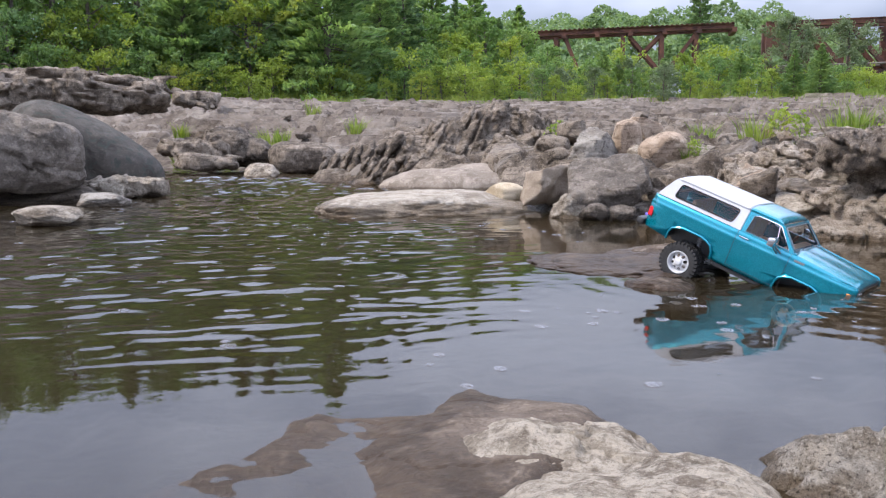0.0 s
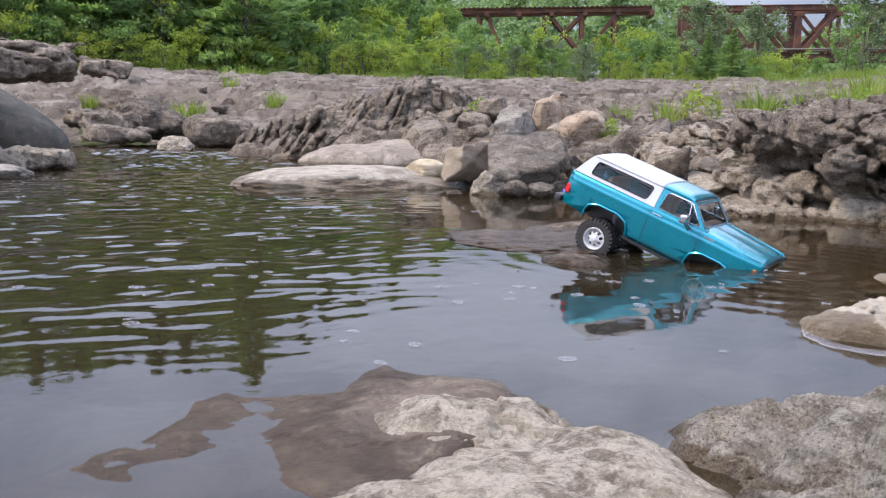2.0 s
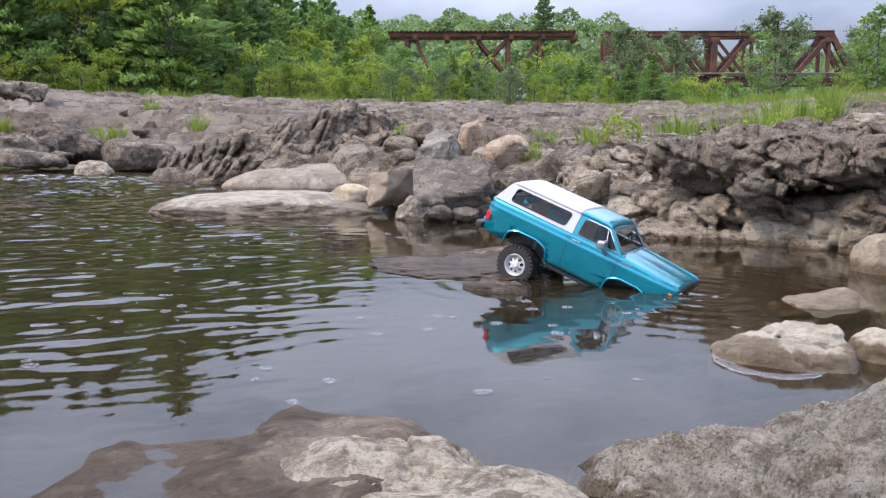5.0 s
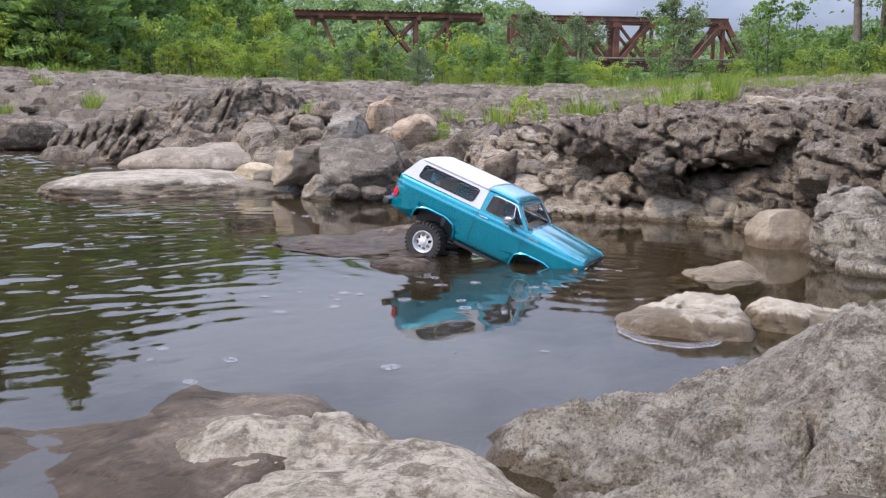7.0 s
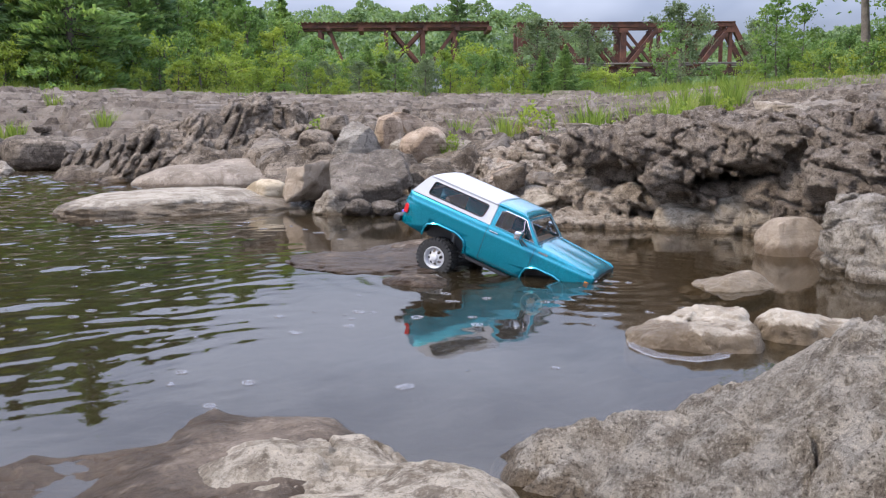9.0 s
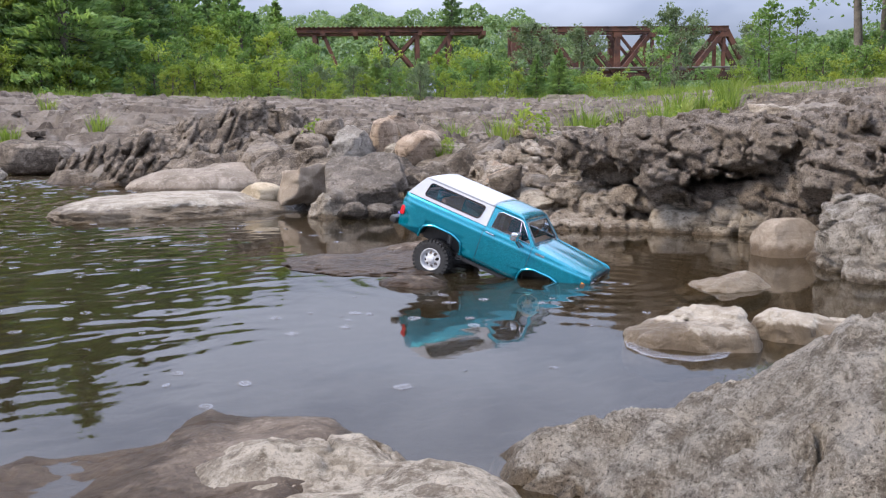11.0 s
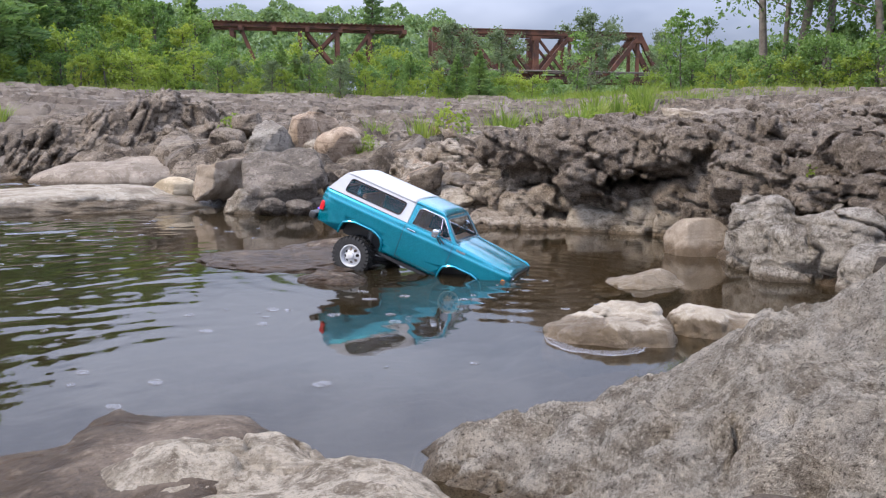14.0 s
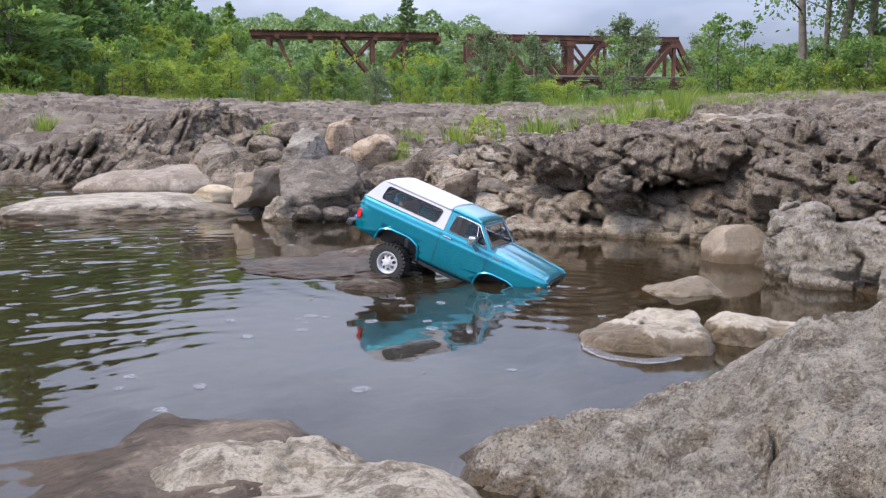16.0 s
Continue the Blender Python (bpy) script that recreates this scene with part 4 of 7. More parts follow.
# jagged outcrop behind the channel: a low craggy wedge rising to a peak of upturned layers
OUTCROP = [block(-0.98, 8.30, 0.10, 0.34, 0.30, 0.16, 5, -4), block(-0.666, 8.20, 0.16, 0.34, 0.40, 0.23, 5, -6), block(-0.288, 8.10, 0.22, 0.34, 0.42, 0.27, 2, -10), block(0.075, 8.04, 0.28, 0.32, 0.42, 0.32, 0, -16),
           block(0.396, 8.06, 0.36, 0.30, 0.42, 0.37, -3, -10), block(0.697, 8.06, 0.34, 0.27, 0.36, 0.36, -5, 8), block(0.417, 8.109, 0.655, 0.18, 0.20, 0.12, -3, -30),
           block(0.656, 8.144, 0.635, 0.17, 0.20, 0.09, -5, 20), block(0.154, 8.118, 0.54, 0.24, 0.20, 0.08, -1, -28), block(0.952, 8.2, 0.38, 0.22, 0.32, 0.25, -7, 14), block(-0.189, 8.25, 0.43, 0.29, 0.32, 0.08, 1, -8),
           block(0.40, 7.62, 0.14, 0.62, 0.34, 0.22, -3, -6, -24), block(-0.25, 7.75, 0.08, 0.55, 0.36, 0.19, 2, -8, -20), block(0.90, 7.5, 0.20, 0.35, 0.34, 0.24, -8, 10, -20)]
sculpt("jagged_outcrop", OUTCROP, ROCK_GREY, "jagged grey-brown outcrop rising to a peak of upturned layers", 81, 0.016, unit=2.2, warp=0.05, crag=0.035, crack=0.06, pit=0.02, layers=0.07, joints=0.04, gauge=0.11, dip=(-0.85, -0.1, 0.55))
# far shore of the stream
sculpt("shore_boulder", [block(-2.75, 5.20, 0.29, 0.36, 0.42, 0.225, 27, 0, 0, 4.0), block(-2.95, 5.1, 0.40, 0.34, 0.38, 0.14, 27, 6, 0, 4.0)], ROCK_SLATY, "big blocky grey boulder with an undercut dark foot", 91, 0.014, unit=2.0, warp=0.03, crag=0.022, crack=0.012, pit=0.01, joints=0.02, gauge=0.25, category="boulder", low=0.06)
sculpt("shore_boulder", [block(-2.76, 6.03, 0.20, 0.58, 0.50, 0.36, 24, 30, 0, 3.0)], ROCK_SLATE, "large smooth whale-backed dark boulder", 92, 0.016, unit=3.0, warp=0.03, crag=0.012, crack=0.0, pit=0.0, category="boulder")
sculpt("flat_rock", [block(-2.29, 5.68, 0.065, 0.27, 0.25, 0.062, 22, 0, 0, 3.4)], ROCK_PALE, "flat pale-topped slab under the whale-backed boulder", 93, 0.012, warp=0.03, crag=0.02, crack=0.0, pit=0.01, category="rock")
# dark rock added where the boulder's undercut lies in shade
rock("shore_rock", (-2.75, 5.35, 0.0), (0.40, 0.40, 0.10), ROCK_DARK, "dark wet rock filling the shaded gap under the blocky boulder", 90, 25, box=3, cuts=5, category="rock")
rock("shore_rock", (-1.87, 3.69, 0.035), (0.145, 0.15, 0.050), ROCK_PALE, "low pale-topped rock in the shallows", 94, 12, box=2.6, cuts=6, category="rock")
rock("shore_rock", (-2.10, 4.85, 0.03), (0.145, 0.15, 0.055), ROCK_BLUE, "low rounded grey rock in the shallows", 95, 0, box=2.8, cuts=6, category="rock")
LEDGE = [block(-6.9, 9.9, 0.95, 0.70, 0.60, 0.30, 30, 2, 0, 5.0), block(-5.764, 10.285, 0.96, 0.55, 0.60, 0.26, 29, 2, 0, 5.0), block(-5.315, 10.633, 0.95, 0.22, 0.60, 0.27, 26, 0, 0, 5.0), block(-4.886, 10.726, 1.02, 0.29, 0.60, 0.22, 24, -3, 0, 5.0),
         block(-4.511, 10.779, 0.97, 0.27, 0.50, 0.20, 23, 6, 0, 4.5), block(-4.131, 11.035, 1.0, 0.32, 0.50, 0.20, 20, -10, 0, 4.0), block(-5.0, 11.2, 1.21, 0.96, 0.70, 0.08, 23, 2, 0, 5.0), block(-6.3, 10.8, 1.2, 0.96, 0.70, 0.09, 28, 0, 0, 5.0)]
sculpt("bank_ledge", LEDGE, ROCK_GREY, "layered blocky ledge of grey-brown bedrock on the bank", 97, 0.028, unit=3.2, warp=0.03, crag=0.04, crack=0.07, pit=0.0, layers=0.04, joints=0.06, gauge=0.22, dip=(0.1, 0.1, 1.0), low=0.4)
sculpt("bank_ledge", [block(-3.95, 12.9, 1.06, 0.30, 0.50, 0.09, 17, 2, 0, 4.5)], ROCK_GREY, "thin flat ledge at the foot of the trees", 98, 0.03, unit=3.0, warp=0.06, crag=0.05, crack=0.05, pit=0.0, low=0.5)
sculpt("bank_rock", [block(-2.80, 10.8, 0.30, 0.44, 0.36, 0.20, 14, 12, 0, 3.6), block(-2.45, 10.75, 0.22, 0.26, 0.3, 0.14, 14, 24, 0, 3.6)], ROCK_DARK, "dark angular rock above the rapid", 99, 0.022, unit=2.5, warp=0.04, crag=0.03, crack=0.03, pit=0.0, joints=0.035, gauge=0.2, category="rock")
sculpt("bank_rock", [block(-1.84, 10.3, 0.19, 0.40, 0.36, 0.19, 10, 0, 0, 3.0)], ROCK_GREY, "rounded grey rock beside the rapid", 100, 0.022, unit=2.5, warp=0.05, crag=0.02, crack=0.0, pit=0.0, category="rock")
sculpt("bank_rock", [block(-3.27, 10.5, 0.31, 0.42, 0.5, 0.10, 17, 4, 0, 4.0), block(-2.95, 10.0, 0.15, 0.36, 0.40, 0.07, 16, 6, 0, 4.0)], ROCK_GREY, "low pale split ledge at the head of the rapid", 101, 0.022, unit=2.5, warp=0.04, crag=0.03, crack=0.05, pit=0.0, joints=0.03, gauge=0.22, category="rock")
rock("rapid_rock", (-2.11, 9.14, 0.05), (0.20, 0.16, 0.11), ROCK_PALE, "pale rock awash in the rapid", 102, 0, cuts=4, category="rock")
# broken bank on the pool's other side
BANK = "broken blocks of the pool's bank"
WALL = [block(1.694, 3.370, 0.325, 0.160, 0.160, 0.083, -27, 4), block(1.878, 3.155, 0.340, 0.163, 0.170, 0.085, -31, -5), block(1.978, 2.973, 0.325, 0.113, 0.150, 0.101, -34, 8),
        block(2.110, 2.819, 0.318, 0.104, 0.140, 0.080, -37), block(2.177, 2.639, 0.340, 0.107, 0.150, 0.072, -40, -6), block(1.856, 3.016, 0.234, 0.100, 0.120, 0.053, -32, 0, 0, 3.6),
        block(2.078, 2.260, 0.258, 0.130, 0.150, 0.079, -43, 4), block(2.169, 2.243, 0.345, 0.103, 0.150, 0.052, -44, -4), block(2.058, 1.853, 0.222, 0.139, 0.130, 0.048, -48, 3), block(2.165, 1.959, 0.300, 0.154, 0.150, 0.051, -48, -3)]
WALL += [block(2.20, 2.72, 0.150, 0.140, 0.080, 0.070, -39, 3), block(2.07, 2.94, 0.165, 0.13, 0.09, 0.055, -35, -8), block(2.0, 3.08, 0.16, 0.14, 0.10, 0.06, -34, 6), block(1.846, 3.346, 0.250, 0.182, 0.140, 0.068, -29, -6), block(2.101, 2.099, 0.233, 0.087, 0.120, 0.049, -45, 10),
         block(2.32, 3.16, 0.405, 0.607, 0.450, 0.070, -36, -1), block(2.56, 2.60, 0.410, 0.546, 0.550, 0.078, -45, -2), block(2.30, 1.911, 0.350, 0.190, 0.300, 0.072, -50, -3),
         block(2.45, 3.0, 0.18, 0.50, 0.16, 0.22, -38, 0, 0, 4.0), block(2.45, 2.3, 0.15, 0.45, 0.24, 0.24, -45, 0, 0, 4.0), block(2.2, 1.75, 0.12, 0.16, 0.3, 0.2, -50), block(2.40, 3.75, 0.30, 0.40, 0.40, 0.12, -30, -3)]
sculpt("rock_wall", WALL, ROCK_CRAG, "craggy dark bedrock wall with deep crevices above the pool", 131, 0.0085, warp=0.022, crag=0.024, crack=0.036, pit=0.014, layers=0.010, joints=0.022, gauge=0.20, dip=(0.35, -0.2, 1.0))
WEDGED = [(1.966, 3.017, 0.026, 0.140, 0.100, 0.074, -33, 6), (2.094, 2.892, 0.072, 0.077, 0.080, 0.077, -36, -20), (2.144, 2.793, 0.042, 0.055, 0.070, 0.075, -38, 15), (2.195, 2.753, 0.088, 0.045, 0.070, 0.047, -39, 30), (2.02, 2.90, -0.005, 0.071, 0.080, 0.034, -35, 0)]
for k, (x, y, z, a, b, c, turn, tilt) in enumerate(WEDGED):
    sculpt("wedged_rock", [block(x, y, z, a, b, c, turn, tilt, 0, 3.8)], ROCK_PALE, "angular pale block wedged under the rock wall", 141 + k, 0.007, warp=0.012, crag=0.008, crack=0.0, pit=0.004, joints=0.008, group="blocks wedged under the wall", category="boulder")
sculpt("pitted_boulder", [block(1.840, 1.949, 0.095, 0.090, 0.100, 0.122, -44, -4, 0, 3.4)], ROCK_WHITISH, "upright pitted grey boulder at the pool's edge", 151, 0.0065, warp=0.022, crag=0.013, crack=0.020, pit=0.016, joints=0.008, gauge=0.2, category="boulder")
sculpt("pitted_boulder", [block(1.896, 1.734, 0.095, 0.138, 0.160, 0.095, -48, -12), block(1.867, 1.538, 0.053, 0.091, 0.140, 0.074, -51), block(1.80, 1.771, 0.010, 0.104, 0.100, 0.042, -46)], ROCK_WHITISH, "whitish rock mass with a pitted undercut foot", 154, 0.0065, warp=0.022, crag=0.012, crack=0.026, pit=0.016, joints=0.008, gauge=0.22, category="boulder")
SLABS = [block(1.837, 3.294, 0.118, 0.257, 0.160, 0.062, -29, -14, 0, 3.6), block(1.777, 3.552, 0.150, 0.218, 0.200, 0.055, -27, -10, 0, 3.6), block(1.955, 3.166, 0.093, 0.176, 0.140, 0.051, -32, 12, 0, 3.6), block(1.734, 3.202, 0.005, 0.238, 0.140, 0.045, -28, -3, 0, 3.4),
         block(1.702, 3.644, 0.058, 0.223, 0.200, 0.056, -25, -12, 0, 3.6), block(1.880, 4.112, 0.200, 0.249, 0.220, 0.056, -25, -8, 0, 3.6), block(1.701, 4.081, 0.110, 0.184, 0.200, 0.049, -23, -10, 0, 3.6), block(1.801, 4.688, 0.180, 0.208, 0.220, 0.056, -21, 6, 0, 3.6),
         block(1.931, 3.866, 0.220, 0.237, 0.200, 0.059, -27, -8, 0, 3.6), block(1.633, 4.430, 0.100, 0.163, 0.200, 0.046, -20, -6, 0, 3.6)]
SLABS += [block(2.143, 4.871, 0.280, 0.256, 0.250, 0.066, -24, 5, 0, 3.6), block(2.014, 5.248, 0.27, 0.194, 0.250, 0.054, -21, -10, 0, 3.6), block(1.35, 3.85, 0.03, 0.22, 0.18, 0.05, -22, -6, 0, 3.6), block(1.45, 4.2, 0.06, 0.25, 0.2, 0.06, -20, -8, 0, 3.6),
          block(2.3, 4.3, 0.27, 0.30, 0.25, 0.07, -30, -6, 0, 3.6), block(2.7, 4.6, 0.33, 0.35, 0.3, 0.08, -32, 4, 0, 3.6), block(2.6, 5.3, 0.36, 0.35, 0.3, 0.07, -26, -6, 0, 3.6), block(3.2, 5.0, 0.40, 0.4, 0.3, 0.08, -34, -5, 0, 3.6), block(2.0, 4.4, 0.05, 0.5, 0.7, 0.12, -26), block(1.75, 3.5, -0.02, 0.3, 0.4, 0.1, -26)]
sculpt("sloping_ledge", SLABS, ROCK_TAWNY, "tilted pale-brown ledge of split rock down to the pool", 161, 0.0125, unit=1.2, warp=0.024, crag=0.018, crack=0.026, pit=0.004, layers=0.016, joints=0.024, gauge=0.13, dip=(0.35, -0.1, 1.0))
rock("bank_block", (1.88, 2.28, 0.020), (0.115, 0.10, 0.105), ROCK_CREAMY, "rounded tan boulder with a wet foot", 113, 0, box=2.5, cuts=6, rough=0.05, group=BANK)
rock("bank_block", (3.33, 3.22, 0.42), (0.15, 0.14, 0.075), ROCK_DARK, "dark block lying on the bank's top", 119, 10, box=3, cuts=9, rough=0.07, group=BANK)

# ---- parts ----
def part(name, bm, mat, parent, label="", smooth_shade=True):
    me = bpy.data.meshes.new(name)
    bmesh.ops.recalc_face_normals(bm, faces=bm.faces)
    bm.to_mesh(me)
    bm.free()
    if smooth_shade:
        me.shade_smooth()
    me.materials.append(mat)
    ob = new(name, me)
    ob.parent = parent
    return tagged(ob, label) if label else ob


def box(bm, x0, x1, y0, y1, z0, z1, bevel=0.0):
    g = bmesh.ops.create_cube(bm, size=1, matrix=Matrix.Translation(((x0 + x1) / 2, (y0 + y1) / 2, (z0 + z1) / 2)) @ Matrix.Diagonal((abs(x1 - x0), abs(y1 - y0), abs(z1 - z0), 1)))
    if bevel:
        edges = {e for v in g["verts"] for e in v.link_edges}
        bmesh.ops.bevel(bm, geom=list(edges), offset=bevel, segments=2, profile=0.6, affect="EDGES")
    return bm


def bar(bm, a, b, w, h=None):
    """A square bar from a to b."""
    a, b = Vector(a), Vector(b)
    d = b - a
    m = Matrix.Translation((a + b) / 2) @ d.to_track_quat("X", "Z").to_matrix().to_4x4() @ Matrix.Diagonal((d.length, w, h or w, 1))
    bmesh.ops.create_cube(bm, size=1, matrix=m)
    return bm


def tube(bm, points, radii, sides=8):
    """A tapered tube through points."""
    rings = []
    for k, (p, r) in enumerate(zip(points, radii)):
        a, b = points[max(k - 1, 0)], points[min(k + 1, len(points) - 1)]
        q = (Vector(b) - Vector(a)).to_track_quat("Z", "Y")
        rings.append([bm.verts.new(Vector(p) + q @ Vector((math.cos(t) * r, math.sin(t) * r, 0))) for t in [2 * math.pi * j / sides for j in range(sides)]])
    for r0, r1 in zip(rings, rings[1:]):
        for j in range(sides):
            bm.faces.new((r0[j], r0[(j + 1) % sides], r1[(j + 1) % sides], r1[j]))
    bm.faces.new(rings[-1])
    return bm


def lathe(bm, profile, sides=40, centre=(0, 0, 0)):
    """Turns (radius, y) pairs about the y axis."""
    rings = []
    for r, y in profile:
        rings.append([bm.verts.new((centre[0] + r * math.cos(t), centre[1] + y, centre[2] + r * math.sin(t))) for t in [2 * math.pi * j / sides for j in range(sides)]])
    for r0, r1 in zip(rings, rings[1:]):
        for j in range(sides):
            bm.faces.new((r0[j], r0[(j + 1) % sides], r1[(j + 1) % sides], r1[j]))
    return bm


def filled(bm, outer, holes, place):
    """A flat panel with holes, its outline in 2D, each point set in space by place(u, v)."""
    edges = []
    for loop in [outer] + holes:
        vs = [bm.verts.new((u, v, 0)) for u, v in loop]
        edges += [bm.edges.new((a, b)) for a, b in zip(vs, vs[1:] + vs[:1])]
    made = bmesh.ops.triangle_fill(bm, use_beauty=True, use_dissolve=False, edges=edges)
    faces = [g for g in made["geom"] if isinstance(g, bmesh.types.BMFace)]
    return faces


def rounded(u0, u1, v0, v1, r, lean=0.0, n=4):
    """A rectangle with round corners; lean shifts its top."""
    out = []
    for cu, cv, a0 in ((u1 - r, v1 - r, 0), (u0 + r, v1 - r, 90), (u0 + r, v0 + r, 180), (u1 - r, v0 + r, 270)):
        for k in range(n + 1):
            a = radians(a0 + 90 * k / n)
            u, v = cu + r * math.cos(a), cv + r * math.sin(a)
            out.append((u + lean * (v - v0), v))
    return out


# ---- the model truck ----
PAINT = plain_material("teal_metallic_paint", (0.0, 0.215, 0.295), 0.26, 0.55, 0.05, 300.0, coat=0.8)
WHITE = plain_material("white_plastic", (0.43, 0.44, 0.475), 0.34, 0.0, 0.03, 60.0, coat=0.3)
RUBBER = plain_material("black_rubber", (0.018, 0.018, 0.019), 0.75, 0.0, 0.3, 90.0)
TRIM_BLACK = plain_material("black_plastic", (0.02, 0.02, 0.022), 0.5, 0.0, 0.2, 80.0)
CHROME = plain_material("chrome", (0.75, 0.76, 0.78), 0.12, 1.0, 0.04, 60.0)
WHEEL_WHITE = plain_material("wheel_white", (0.50, 0.505, 0.52), 0.5, 0.0, 0.1, 60.0)
STEEL = plain_material("dull_steel", (0.25, 0.25, 0.26), 0.45, 0.9, 0.15, 70.0)
RED_LENS = plain_material("red_lens", (0.55, 0.012, 0.02), 0.18, 0.0, 0.1, 50.0, coat=0.8)
AMBER = plain_material("amber_lens", (0.75, 0.30, 0.02), 0.2, 0.0, 0.1, 50.0, coat=0.8)
LAMP_CLEAR = plain_material("clear_lamp", (0.75, 0.77, 0.8), 0.1, 0.3, 0.05, 50.0, coat=0.8)
TAN = plain_material("tan_vinyl", (0.42, 0.29, 0.18), 0.6, 0.0, 0.12, 60.0)
PURPLE = plain_material("purple_metal", (0.10, 0.07, 0.36), 0.3, 0.8, 0.1, 60.0)


def glass_material():
    m = bpy.data.materials.new("tinted_glass")
    m.use_nodes = True
    nt = m.node_tree
    nt.nodes.remove(nt.nodes["Principled BSDF"])
    clear = node(nt, "ShaderNodeBsdfTransparent", Color=(0.70, 0.73, 0.76, 1))
    gloss = node(nt, "ShaderNodeBsdfGlossy", Roughness=0.04)
    fres = node(nt, "ShaderNodeFresnel", IOR=1.5)
    mix = nt.nodes.new("ShaderNodeMixShader")
    drops = node(nt, "ShaderNodeBump", Strength=0.25, Distance=0.0006)
    co = nt.nodes.new("ShaderNodeTexCoord").outputs["Object"]
    nt.links.new(span(nt, noise_of(nt, co, 330.0, 2), 0.6, 0.7), drops.inputs["Height"])
    nt.links.new(drops.outputs[0], gloss.inputs["Normal"])
    nt.links.new(fres.outputs[0], mix.inputs["Fac"])
    nt.links.new(clear.outputs[0], mix.inputs[1])
    nt.links.new(gloss.outputs[0], mix.inputs[2])
    nt.links.new(mix.outputs[0], nt.nodes["Material Output"].inputs["Surface"])
    return m


GLASS = glass_material()
S = 0.1245  # the model's size against the full-size vehicle, in whose metres it is drawn


def scaled(bm):
    bmesh.ops.scale(bm, vec=(S, S, S), verts=bm.verts)
    return bm


def tpart(name, bm, mat, parent, label="", smooth_shade=False, thick=0.0, bevel=0.0):
    bmesh.ops.remove_doubles(bm, verts=bm.verts, dist=0.0005)
    ob = part(name, scaled(bm), mat, parent, label, smooth_shade)
    if thick:
        mod = ob.modifiers.new("thickness", "SOLIDIFY")
        mod.thickness, mod.offset = thick * S, -1
    if bevel:
        mod = ob.modifiers.new("soft_edges", "BEVEL")
        mod.width, mod.segments, mod.limit_method, mod.angle_limit = bevel * S, 3, "ANGLE", radians(28)
    if smooth_shade or bevel:
        ob.data.shade_smooth()
        ob.data.set_sharp_from_angle(angle=radians(40))
    return ob


BELT = 1.25


def flank(z):
    """Half width of the lower body at height z: tucked sill, swage line, shoulder."""
    return float(np.interp(z, [0.34, 0.45, 0.80, 1.02, 1.06, 1.12, 1.20, 1.25], [0.92, 0.955, 0.99, 0.995, 1.0, 0.975, 0.965, 0.93]))


def cabin(z):
    """Half width of the cap and cab above the belt."""
    return float(np.interp(z, [1.25, 1.70], [0.925, 0.80]))


def arch(xc, w, top, bottom):
    """The outline of a wheel opening, from rear to front."""
    return [(xc - w, bottom), (xc - w * 0.97, bottom + 0.45 * (top - bottom)), (xc - w * 0.86, bottom + 0.75 * (top - bottom)), (xc - w * 0.62, top - 0.035), (xc - w * 0.4, top),
            (xc + w * 0.4, top), (xc + w * 0.62, top - 0.035), (xc + w * 0.86, bottom + 0.75 * (top - bottom)), (xc + w * 0.97, bottom + 0.45 * (top - bottom)), (xc + w, bottom)]


REAR_X, FRONT_X = -0.25, 2.30
ARCH_R, ARCH_F = arch(REAR_X + 0.06, 0.56, 0.77, 0.38), arch(FRONT_X + 0.04, 0.52, 0.80, 0.38)
SIDE = [(-1.36, 0.44)] + ARCH_R + [(0.6, 0.37), (1.5, 0.37)] + ARCH_F + [(3.28, 0.48), (3.38, 0.80), (3.38, 1.10), (3.30, 1.155), (2.6, 1.20), (1.98, 1.245), (0.75, BELT), (-1.36, BELT), (-1.40, 1.0)]


def side_panel(bm, sign):
    faces = filled(bm, SIDE, [], None)
    verts = {v for f in faces for v in f.verts}
    for level in (0.45, 0.6, 0.7, 0.85, 0.95, 1.02, 1.06, 1.09, 1.12, 1.16, 1.20, 1.23):
        geom = [g for g in bm.verts[:] + bm.edges[:] + bm.faces[:]]
        bmesh.ops.bisect_plane(bm, geom=geom, plane_co=(0, level, 0), plane_no=(0, 1, 0), dist=1e-5)
    for v in bm.verts:
        x, z = v.co.x, v.co.y
        y = flank(z)
        y -= 0.10 * max(0.0, (x - 2.9) / 0.5) ** 2 + 0.08 * max(0.0, (-1.15 - x) / 0.25) ** 2
        v.co = (x, sign * y, z)


